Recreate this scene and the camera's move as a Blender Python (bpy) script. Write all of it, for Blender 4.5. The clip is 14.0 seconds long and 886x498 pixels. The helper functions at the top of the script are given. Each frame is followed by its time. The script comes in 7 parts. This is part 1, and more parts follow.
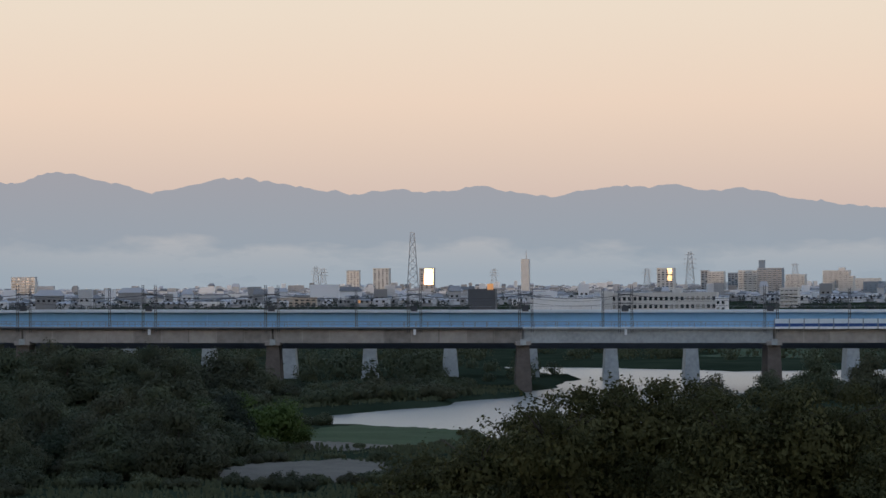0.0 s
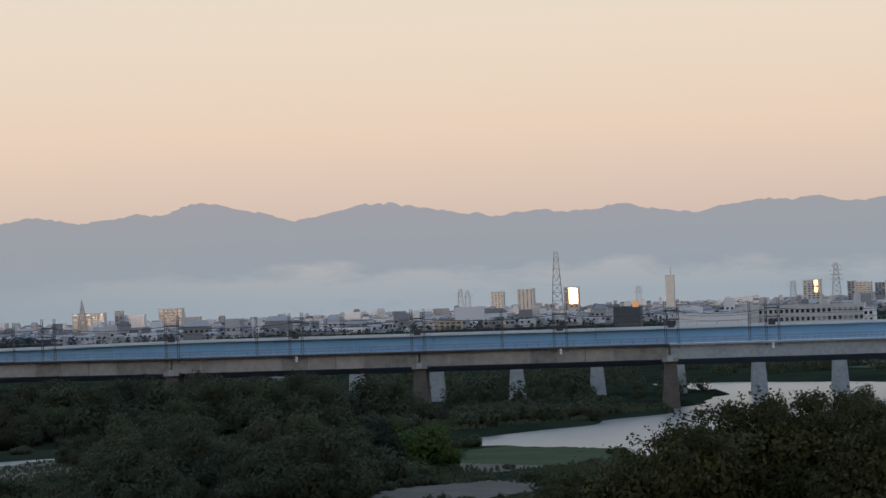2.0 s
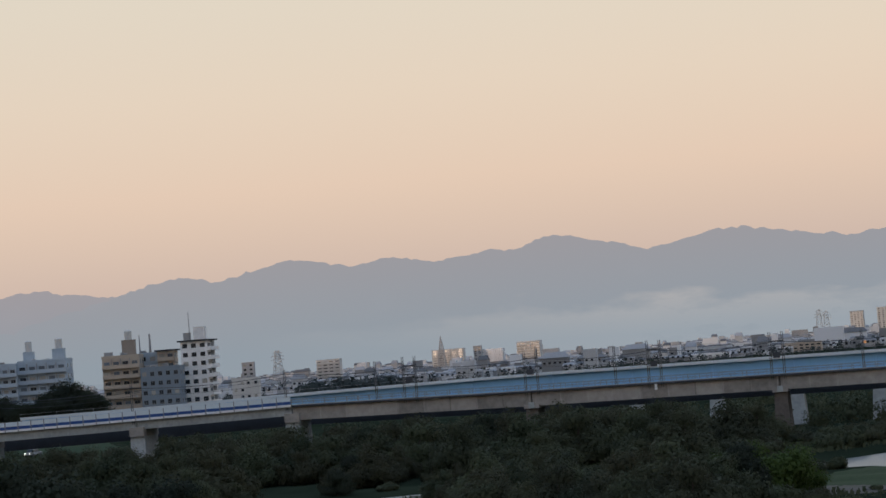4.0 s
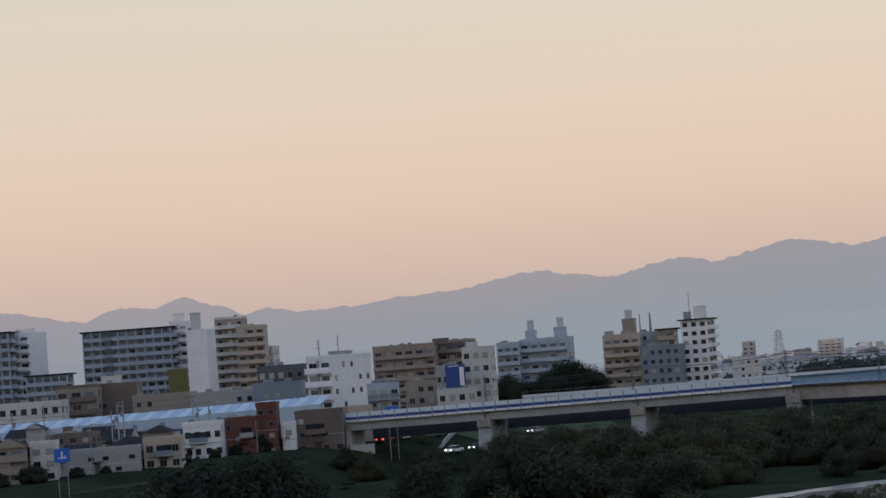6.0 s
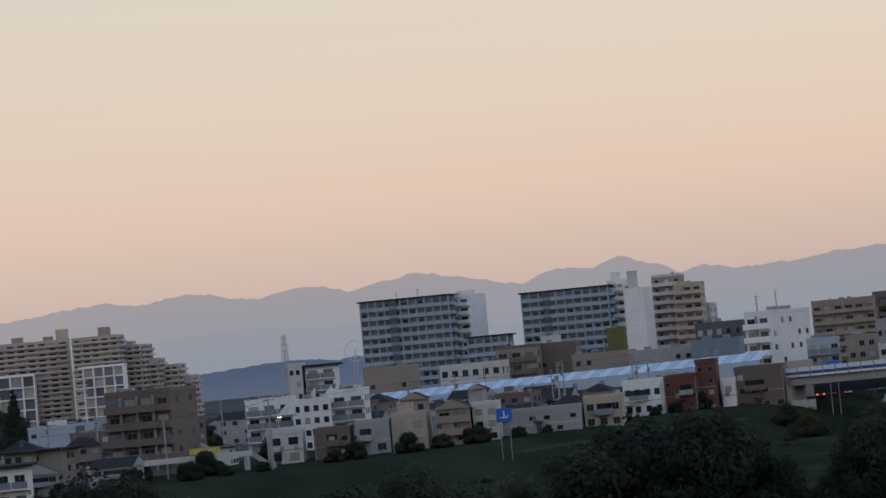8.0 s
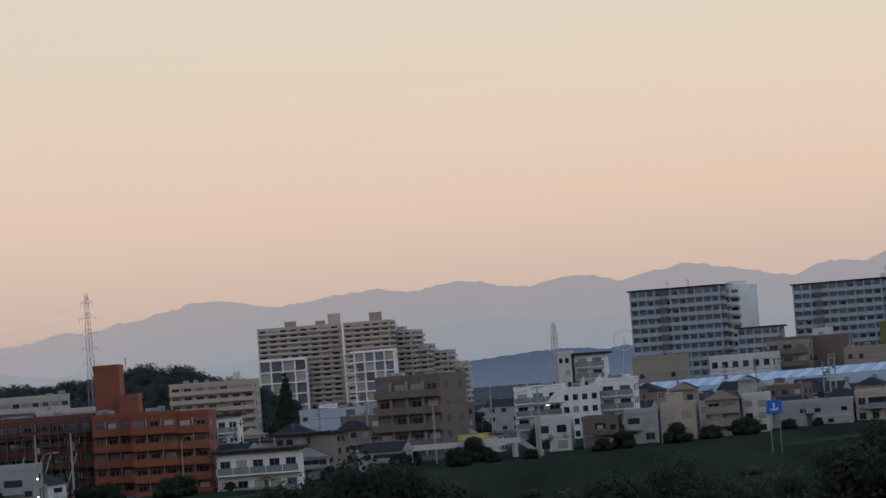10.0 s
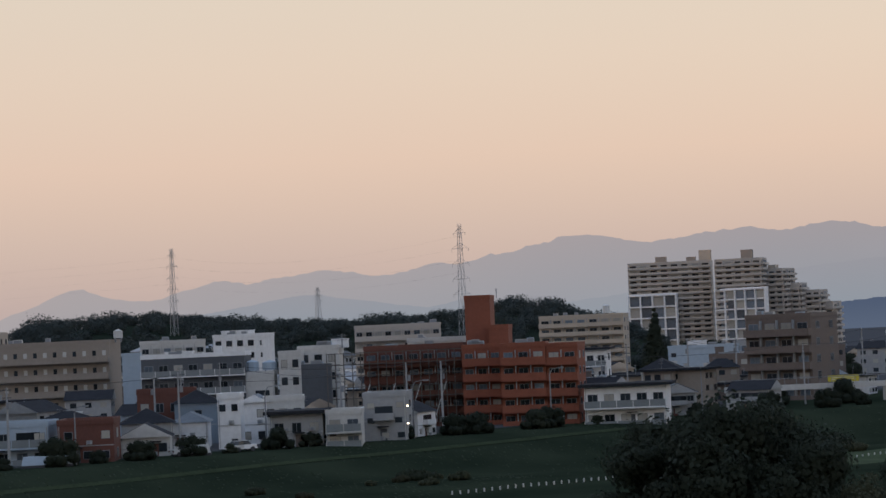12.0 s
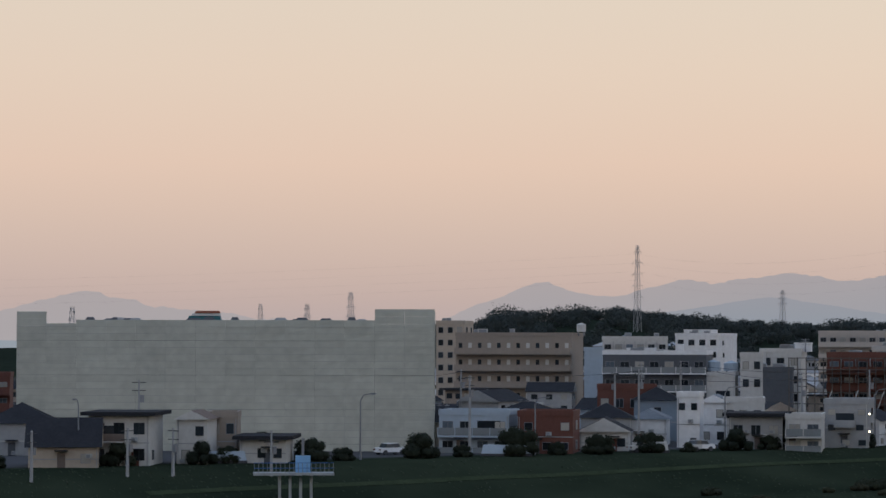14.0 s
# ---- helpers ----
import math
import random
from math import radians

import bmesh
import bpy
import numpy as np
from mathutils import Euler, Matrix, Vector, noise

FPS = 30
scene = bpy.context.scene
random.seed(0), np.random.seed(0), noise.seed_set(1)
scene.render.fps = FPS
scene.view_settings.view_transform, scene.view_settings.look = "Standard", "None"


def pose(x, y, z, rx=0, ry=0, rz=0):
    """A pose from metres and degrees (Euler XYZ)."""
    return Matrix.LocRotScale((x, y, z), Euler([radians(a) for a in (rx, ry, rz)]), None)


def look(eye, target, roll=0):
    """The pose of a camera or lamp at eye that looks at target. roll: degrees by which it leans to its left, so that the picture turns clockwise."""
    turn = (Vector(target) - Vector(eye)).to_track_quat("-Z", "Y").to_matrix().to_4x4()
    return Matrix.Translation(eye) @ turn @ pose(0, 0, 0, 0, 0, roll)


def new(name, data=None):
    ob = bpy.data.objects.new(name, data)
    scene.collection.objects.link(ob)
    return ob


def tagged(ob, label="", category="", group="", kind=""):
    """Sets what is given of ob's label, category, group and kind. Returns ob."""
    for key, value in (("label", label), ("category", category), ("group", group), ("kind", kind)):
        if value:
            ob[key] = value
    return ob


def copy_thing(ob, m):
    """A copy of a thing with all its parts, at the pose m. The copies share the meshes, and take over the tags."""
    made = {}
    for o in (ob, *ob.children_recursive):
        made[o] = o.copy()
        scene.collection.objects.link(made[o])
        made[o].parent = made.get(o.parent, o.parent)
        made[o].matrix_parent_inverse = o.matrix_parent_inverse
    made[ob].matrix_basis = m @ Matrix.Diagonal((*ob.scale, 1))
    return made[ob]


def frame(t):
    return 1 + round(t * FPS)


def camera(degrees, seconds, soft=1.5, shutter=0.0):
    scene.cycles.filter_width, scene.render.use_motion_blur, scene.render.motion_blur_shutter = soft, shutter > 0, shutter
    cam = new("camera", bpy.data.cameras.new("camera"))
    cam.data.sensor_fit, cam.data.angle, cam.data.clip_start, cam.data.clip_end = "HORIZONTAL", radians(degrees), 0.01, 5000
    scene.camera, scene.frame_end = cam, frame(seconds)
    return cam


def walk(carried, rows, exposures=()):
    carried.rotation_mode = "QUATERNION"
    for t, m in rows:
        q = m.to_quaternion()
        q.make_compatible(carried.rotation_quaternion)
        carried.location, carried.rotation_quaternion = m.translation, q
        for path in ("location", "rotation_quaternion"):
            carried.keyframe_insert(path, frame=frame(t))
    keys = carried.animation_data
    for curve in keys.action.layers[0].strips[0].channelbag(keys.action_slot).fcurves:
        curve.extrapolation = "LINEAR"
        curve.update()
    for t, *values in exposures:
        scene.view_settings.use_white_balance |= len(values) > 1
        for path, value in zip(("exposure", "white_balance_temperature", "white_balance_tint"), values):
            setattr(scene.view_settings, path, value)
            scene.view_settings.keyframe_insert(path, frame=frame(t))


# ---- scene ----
cam = camera(19.213, 14.0, soft=1.5)
EYE = Vector((0, 0, 20))


def gaze(yaw, pitch, roll):
    """A pose of the camera from its turn to the left, its tilt and its lean, in degrees."""
    a, b = radians(yaw), radians(pitch)
    way = Vector((-math.sin(a) * math.cos(b), math.cos(a) * math.cos(b), math.sin(b)))
    return look(EYE, EYE + way * 100, roll)


# seconds, turn, tilt, lean
PATH = (
    (0.0, 0.052, 0.649, -0.479),
    (0.5, 0.802, 0.451, -0.817),
    (1.0, 2.600, 0.548, -1.198),
    (1.5, 2.760, 0.932, -1.722),
    (2.0, 3.176, 1.179, -2.244),
    (2.5, 6.186, 1.430, -3.487),
    (2.7, 7.006, 1.591, -3.802),
    (4.8, 14.340, 2.651, -4.257),
    (5.0, 15.555, 2.698, -4.147),
    (5.5, 18.828, 2.777, -4.223),
    (6.0, 21.780, 2.650, -4.281),
    (6.5, 24.916, 2.638, -4.589),
    (7.0, 27.146, 2.576, -4.794),
    (7.5, 29.015, 2.911, -4.944),
    (8.0, 31.342, 2.522, -5.321),
    (8.2, 32.099, 2.439, -5.171),
    (10.3, 38.147, 2.826, -4.236),
    (10.5, 38.788, 2.807, -4.164),
    (11.0, 40.712, 2.183, -3.751),
    (11.5, 42.859, 1.899, -3.090),
    (12.0, 45.468, 1.821, -2.600),
    (12.5, 48.150, 1.994, -2.014),
    (13.0, 50.701, 1.951, -1.320),
    (13.5, 53.186, 2.266, -0.325),
    (14.0, 55.647, 1.998, 0.116),
)
walk(cam, [(t, gaze(a, b, c)) for t, a, b, c in PATH],
     exposures=((0.0, 0.10, 6250, 10), (2.5, 0.04, 6380, 10), (5.0, -0.05, 6490, 12), (6.5, -0.05, 6440, 13), (8.2, -0.04, 6440, 13), (11.0, -0.02, 6600, 13), (14.0, 0.0, 6600, 13)))

# ---------------------------------------------------------------- world and sun
world = bpy.data.worlds.new("dusk")
scene.world = world
world.use_nodes = True
wn, wl = world.node_tree.nodes, world.node_tree.links
wn.clear()
w_out = wn.new("ShaderNodeOutputWorld")
w_bg = wn.new("ShaderNodeBackground")
w_sky = wn.new("ShaderNodeTexSky")
w_sky.sky_type, w_sky.sun_disc = "NISHITA", False
w_sky.sun_elevation, w_sky.sun_rotation = radians(2.3), radians(180)
w_bg2 = wn.new("ShaderNodeBackground")
w_bg2.inputs[1].default_value = 0.05
w_add = wn.new("ShaderNodeAddShader")
w_co = wn.new("ShaderNodeTexCoord")
w_sep = wn.new("ShaderNodeSeparateXYZ")
w_ramp = wn.new("ShaderNodeValToRGB")
w_map = wn.new("ShaderNodeMapRange")
w_map.inputs[1].default_value, w_map.inputs[2].default_value = -0.02, 1.0
wl.new(w_co.outputs["Generated"], w_sep.inputs[0])
wl.new(w_sep.outputs[2], w_map.inputs[0])
wl.new(w_map.outputs[0], w_ramp.inputs[0])
SKY = ((0.0, (0.36, 0.35, 0.39)), (0.035, (0.470, 0.394, 0.385)), (0.058, (0.548, 0.444, 0.412)), (0.085, (0.656, 0.500, 0.433)),
       (0.12, (0.676, 0.547, 0.464)), (0.16, (0.665, 0.577, 0.488)), (0.30, (0.50, 0.525, 0.55)), (0.6, (0.40, 0.52, 0.72)), (1.0, (0.34, 0.47, 0.71)))
while len(w_ramp.color_ramp.elements) < len(SKY):
    w_ramp.color_ramp.elements.new(0.5)
for e, (p, c) in zip(w_ramp.color_ramp.elements, SKY):
    e.position, e.color = p, (*c, 1)
wl.new(w_ramp.outputs[0], w_bg.inputs[0])
wl.new(w_sky.outputs[0], w_bg2.inputs[0])
wl.new(w_bg.outputs[0], w_add.inputs[0])
wl.new(w_bg2.outputs[0], w_add.inputs[1])
wl.new(w_add.outputs[0], w_out.inputs[0])
w_bg.inputs[1].default_value = 1.0

sun = new("sun", bpy.data.lights.new("sun", "SUN"))
SUN_UP = 2.3
sun.data.energy, sun.data.angle, sun.data.color = 0.7, radians(0.5), (1.0, 0.70, 0.48)
sun.matrix_basis = look((0, 0, 0), (0.0, math.cos(radians(SUN_UP)), -math.sin(radians(SUN_UP))))


# ---------------------------------------------------------------- materials
def mat(name, color, rough=0.8, metal=0.0, var=0.25, scale=0.6, fine=6.0, bump=0.0, spec=0.4, obrand=0.0, isl=0.0):
    """A surface with stains at a large and grain at a small scale."""
    m = bpy.data.materials.new(name)
    m.use_nodes = True
    n, l = m.node_tree.nodes, m.node_tree.links
    b = n["Principled BSDF"]
    b.inputs["Roughness"].default_value, b.inputs["Metallic"].default_value = rough, metal
    b.inputs["Specular IOR Level"].default_value = spec
    co = n.new("ShaderNodeTexCoord")
    a, f = n.new("ShaderNodeTexNoise"), n.new("ShaderNodeTexNoise")
    a.inputs["Scale"].default_value, f.inputs["Scale"].default_value = scale, fine
    a.inputs["Detail"].default_value = 4
    l.new(co.outputs["Object"], a.inputs["Vector"])
    l.new(co.outputs["Object"], f.inputs["Vector"])
    add = n.new("ShaderNodeMath")
    add.operation = "ADD"
    l.new(a.outputs["Fac"], add.inputs[0])
    l.new(f.outputs["Fac"], add.inputs[1])
    last = add.outputs[0]
    if obrand or isl:
        if isl:
            src = n.new("ShaderNodeNewGeometry").outputs["Random Per Island"]
        else:
            src = n.new("ShaderNodeObjectInfo").outputs["Random"]
        mul = n.new("ShaderNodeMath")
        mul.operation = "MULTIPLY_ADD"
        k = (obrand or isl)
        mul.inputs[1].default_value, mul.inputs[2].default_value = k * 2, -k
        l.new(src, mul.inputs[0])
        ad2 = n.new("ShaderNodeMath")
        l.new(last, ad2.inputs[0])
        l.new(mul.outputs[0], ad2.inputs[1])
        last = ad2.outputs[0]
    r = n.new("ShaderNodeMapRange")
    r.inputs[1].default_value, r.inputs[2].default_value = 0.4, 1.6
    r.inputs[3].default_value, r.inputs[4].default_value = 1 - var, 1 + var
    l.new(last, r.inputs[0])
    mx = n.new("ShaderNodeVectorMath")
    mx.operation = "SCALE"
    mx.inputs[0].default_value = color
    l.new(r.outputs[0], mx.inputs["Scale"])
    l.new(mx.outputs[0], b.inputs["Base Color"])
    if bump:
        bm_ = n.new("ShaderNodeBump")
        bm_.inputs["Strength"].default_value = bump
        l.new(f.outputs["Fac"], bm_.inputs["Height"])
        l.new(bm_.outputs[0], b.inputs["Normal"])
    return m


def glow(name, color, strength):
    m = bpy.data.materials.new(name)
    m.use_nodes = True
    b = m.node_tree.nodes["Principled BSDF"]
    b.inputs["Base Color"].default_value = (*color, 1)
    b.inputs["Emission Color"].default_value, b.inputs["Emission Strength"].default_value = (*color, 1), strength
    return m


M = dict(
    white=mat("white_paint", (0.74, 0.75, 0.76), 0.7, var=0.20, scale=0.15, fine=1.2),
    offwhite=mat("off_white_render", (0.53, 0.53, 0.515), 0.8, var=0.2, scale=0.15, fine=1.5),
    grey=mat("grey_render", (0.33, 0.34, 0.35), 0.85, var=0.18, scale=0.15, fine=1.2),
    dark=mat("dark_render", (0.09, 0.10, 0.115), 0.8, var=0.2, scale=0.2, fine=1.5),
    beige=mat("beige_tile", (0.43, 0.37, 0.305), 0.8, var=0.14, scale=0.15, fine=1.5),
    tan=mat("tan_tile", (0.29, 0.25, 0.215), 0.8, var=0.14, scale=0.15, fine=1.5),
    brown=mat("brown_tile", (0.150, 0.120, 0.106), 0.7, var=0.18, scale=0.2, fine=2),
    brick=mat("red_brick", (0.135, 0.055, 0.042), 0.8, var=0.25, scale=0.2, fine=2.5),
    orange=mat("orange_tile", (0.235, 0.076, 0.045), 0.8, var=0.18, scale=0.2, fine=2),
    ltblue=mat("pale_blue_render", (0.36, 0.44, 0.52), 0.7, var=0.12, scale=0.15, fine=1.2),
    steelblue=mat("blue_grey_panel", (0.19, 0.24, 0.295), 0.7, var=0.14, scale=0.2, fine=1.5),
    bluegirder=mat("blue_girder_paint", (0.23, 0.47, 0.74), 0.6, var=0.10, scale=0.08, fine=0.6),
    bluecap=mat("pale_blue_cap", (0.62, 0.70, 0.76), 0.6, var=0.1, scale=0.1, fine=0.8),
    concrete=mat("weathered_concrete", (0.29, 0.27, 0.25), 0.9, var=0.42, scale=0.16, fine=1.0, bump=0.2, isl=0.35),
    palecon=mat("pale_concrete", (0.34, 0.365, 0.375), 0.85, var=0.35, scale=0.2, fine=1.5),
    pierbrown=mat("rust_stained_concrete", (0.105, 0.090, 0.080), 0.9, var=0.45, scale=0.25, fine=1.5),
    steel=mat("galvanised_steel", (0.25, 0.27, 0.30), 0.5, 0.5, var=0.15),
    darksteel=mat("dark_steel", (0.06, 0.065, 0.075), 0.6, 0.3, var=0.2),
    slate=mat("dark_roof_tiles", (0.030, 0.032, 0.038), 0.9, var=0.3, scale=0.5, fine=3, spec=0.1),
    roofblue=mat("blue_sheet_roof", (0.09, 0.17, 0.32), 0.5, var=0.15),
    roofbrown=mat("brown_roof_tiles", (0.16, 0.12, 0.10), 0.7, var=0.25, scale=0.5, fine=3, spec=0.15),
    roofgrey=mat("grey_sheet_roof", (0.17, 0.19, 0.21), 0.8, var=0.25, scale=0.3, fine=2, spec=0.2),
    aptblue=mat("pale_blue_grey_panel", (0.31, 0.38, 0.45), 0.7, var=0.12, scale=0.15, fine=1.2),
    # darker copy of the panel colour, with the balcony shade put in
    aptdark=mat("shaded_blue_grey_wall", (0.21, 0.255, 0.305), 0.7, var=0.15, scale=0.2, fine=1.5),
    aptglass=mat("balcony_glazing", (0.115, 0.145, 0.18), 0.25, var=0.4, scale=0.3, fine=1.0, obrand=0.7),
    pylon=mat("grey_pylon_steel", (0.36, 0.37, 0.38), 0.7, var=0.15),
    bigtan=mat("grey_tan_tile", (0.44, 0.405, 0.37), 0.8, var=0.12, scale=0.1, fine=1.0),
    hillground=mat("wood_floor", (0.022, 0.030, 0.022), 0.95, var=0.3, scale=0.05, fine=0.6, spec=0.0),
    hall=mat("pale_blue_canopy", (0.40, 0.50, 0.60), 0.5, var=0.1, scale=0.1, fine=0.8),
    hallglass=mat("canopy_glazing", (0.20, 0.32, 0.46), 0.25, var=0.12, scale=0.1, fine=0.8, obrand=0.1),
    glass=mat("window_glass", (0.025, 0.032, 0.040), 0.15, var=0.4, scale=0.3, fine=1.0, spec=0.6, obrand=0.8),
    curtain=mat("curtained_window", (0.34, 0.33, 0.30), 0.5, var=0.2, obrand=0.5),
    screen=mat("grey_mesh_sheet", (0.50, 0.515, 0.455), 0.9, var=0.22, scale=0.12, fine=0.8, obrand=0.12),
    asphalt=mat("asphalt", (0.055, 0.055, 0.06), 0.9, var=0.2),
    signblue=mat("blue_sign_sheet", (0.02, 0.13, 0.55), 0.5, var=0.06),
    mast=mat("weathered_mast_steel", (0.115, 0.12, 0.13), 0.6, 0.2, var=0.2),
    teal=mat("teal_tarpaulin", (0.04, 0.15, 0.17), 0.7, var=0.3),
    railglass=mat("grey_balcony_glass", (0.20, 0.225, 0.24), 0.3, var=0.2),
    stripe=mat("blue_stripe_paint", (0.025, 0.075, 0.26), 0.6, var=0.1),
    signdark=mat("dark_blue_billboard", (0.03, 0.075, 0.27), 0.6, var=0.2),
    yellow=mat("yellow_banner", (0.55, 0.47, 0.06), 0.7, var=0.1),
    olive=mat("olive_sheet", (0.13, 0.125, 0.045), 0.8, var=0.2),
    bark=mat("bark", (0.07, 0.055, 0.045), 0.9, var=0.3, fine=8, bump=0.4),
    gravel=mat("river_gravel", (0.118, 0.108, 0.092), 0.95, var=0.45, scale=0.35, fine=4, bump=0.5, spec=0.05),
    scaffold=mat("scaffold_tube", (0.12, 0.115, 0.11), 0.5, 0.5, var=0.2),
    # distance haze is put into these pale bluish wall and roof colours
    far=mat("hazed_far_town_walls", (0.43, 0.45, 0.475), 0.85, var=0.50, scale=0.05, isl=0.8),
    farroof=mat("hazed_far_town_roofs", (0.235, 0.245, 0.26), 0.9, var=0.5, scale=0.05, isl=0.9),
    # warm colour of the sun's glint is put into the mirror
    mirror=mat("sun_tinted_mirror", (0.95, 0.62, 0.36), 0.30, 1.0, var=0.03),
    blue=mat("blue_sheet", (0.04, 0.14, 0.42), 0.6, var=0.2),
    lamp=glow("lamp_light", (1.0, 0.86, 0.6), 5.0),
    red=glow("tail_light", (1.0, 0.08, 0.03), 4.0),
    head=glow("head_light", (1.0, 0.93, 0.8), 6.0),
    lit=glow("lit_window", (1.0, 0.66, 0.34), 0.7),
)


def leaf_mat(name, a, b, tint=None):
    m = mat(name, a, 0.75, var=0.1, spec=0.15)
    n, l = m.node_tree.nodes, m.node_tree.links
    geo = n.new("ShaderNodeNewGeometry")
    ob = n.new("ShaderNodeObjectInfo")
    mix = n.new("ShaderNodeMix")
    mix.data_type = "RGBA"
    mix.inputs[6].default_value, mix.inputs[7].default_value = (*a, 1), (*b, 1)
    ad = n.new("ShaderNodeMath")
    ad.operation = "MULTIPLY_ADD"
    ad.inputs[1].default_value = 0.28
    mu = n.new("ShaderNodeMath")
    mu.operation = "MULTIPLY"
    mu.inputs[1].default_value = 0.68
    l.new(ob.outputs["Random"], mu.inputs[0])
    l.new(geo.outputs["Random Per Island"], ad.inputs[0])
    l.new(mu.outputs[0], ad.inputs[2])
    l.new(ad.outputs[0], mix.inputs[0])
    if tint:
        fr = n.new("ShaderNodeMath")
        fr.operation = "MULTIPLY"
        fr.inputs[1].default_value = 7.31
        fr2 = n.new("ShaderNodeMath")
        fr2.operation = "FRACT"
        fr3 = n.new("ShaderNodeMath")
        fr3.operation = "MULTIPLY"
        fr3.inputs[1].default_value = 0.6
        l.new(ob.outputs["Random"], fr.inputs[0])
        l.new(fr.outputs[0], fr2.inputs[0])
        l.new(fr2.outputs[0], fr3.inputs[0])
        base, mix = mix, n.new("ShaderNodeMix")
        mix.data_type = "RGBA"
        l.new(fr3.outputs[0], mix.inputs[0])
        l.new(base.outputs[2], mix.inputs[6])
        mix.inputs[7].default_value = (*tint, 1)
    b = n["Principled BSDF"]
    l.new(mix.outputs[2], b.inputs["Base Color"])
    tl, ms = n.new("ShaderNodeBsdfTranslucent"), n.new("ShaderNodeMixShader")
    l.new(mix.outputs[2], tl.inputs[0])
    ms.inputs[0].default_value = 0.30
    l.new(b.outputs[0], ms.inputs[1])
    l.new(tl.outputs[0], ms.inputs[2])
    l.new(ms.outputs[0], n["Material Output"].inputs[0])
    return m


M["leaf"] = leaf_mat("willow_leaves", (0.026, 0.038, 0.025), (0.098, 0.115, 0.066), (0.066, 0.058, 0.036))
M["leafnear"] = leaf_mat("walnut_leaves", (0.030, 0.036, 0.016), (0.118, 0.108, 0.040))
M["leafbright"] = leaf_mat("fresh_leaves", (0.034, 0.058, 0.014), (0.065, 0.098, 0.024))
M["leafdark"] = leaf_mat("dark_leaves", (0.022, 0.031, 0.023), (0.046, 0.056, 0.037))
M["reed"] = leaf_mat("reed_leaves", (0.046, 0.058, 0.034), (0.090, 0.100, 0.054))
# pale bluish tone of distance haze put into the leaf colours
M["wood"] = leaf_mat("hazed_far_wood_leaves", (0.042, 0.055, 0.055), (0.070, 0.084, 0.078))
M["grassblade"] = leaf_mat("levee_grass_blades", (0.030, 0.042, 0.024), (0.050, 0.066, 0.036))


def ground_mat():
    m = mat("meadow_and_street_ground", (0.035, 0.055, 0.025), 0.95, var=0.3, scale=0.03, fine=1.6, spec=0.0, bump=0.9)
    n, l = m.node_tree.nodes, m.node_tree.links
    co = n.new("ShaderNodeTexCoord")
    sep = n.new("ShaderNodeSeparateXYZ")
    l.new(co.outputs["Object"], sep.inputs[0])
    noi = n.new("ShaderNodeTexNoise")
    noi.inputs["Scale"].default_value, noi.inputs["Detail"].default_value = 0.06, 10
    l.new(co.outputs["Object"], noi.inputs["Vector"])
    ramp = n.new("ShaderNodeValToRGB")
    ramp.color_ramp.elements[0].position, ramp.color_ramp.elements[0].color = 0.36, (0.018, 0.026, 0.017, 1)
    ramp.color_ramp.elements[1].position, ramp.color_ramp.elements[1].color = 0.66, (0.032, 0.042, 0.027, 1)
    l.new(noi.outputs["Fac"], ramp.inputs[0])
    mr = n.new("ShaderNodeMapRange")
    mr.inputs[1].default_value, mr.inputs[2].default_value = -281, -286
    l.new(sep.outputs[0], mr.inputs[0])
    mix = n.new("ShaderNodeMix")
    mix.data_type = "RGBA"
    mix.inputs[7].default_value = (0.09, 0.09, 0.095, 1)
    l.new(mr.outputs[0], mix.inputs[0])
    l.new(ramp.outputs[0], mix.inputs[6])
    l.new(mix.outputs[2], n["Principled BSDF"].inputs["Base Color"])
    return m


M["ground"] = ground_mat()


def water_mat():
    m = bpy.data.materials.new("river_water")
    m.use_nodes = True
    n, l = m.node_tree.nodes, m.node_tree.links
    b = n["Principled BSDF"]
    b.inputs["Base Color"].default_value = (0.21, 0.21, 0.20, 1)
    b.inputs["Roughness"].default_value = 0.30
    b.inputs["IOR"].default_value = 1.5
    co, noi, bu = n.new("ShaderNodeTexCoord"), n.new("ShaderNodeTexNoise"), n.new("ShaderNodeBump")
    noi.inputs["Scale"].default_value = 0.9
    bu.inputs["Strength"].default_value, bu.inputs["Distance"].default_value = 0.5, 0.25
    l.new(co.outputs["Object"], noi.inputs["Vector"])
    l.new(noi.outputs["Fac"], bu.inputs["Height"])
    l.new(bu.outputs[0], b.inputs["Normal"])
    return m


M["water"] = water_mat()


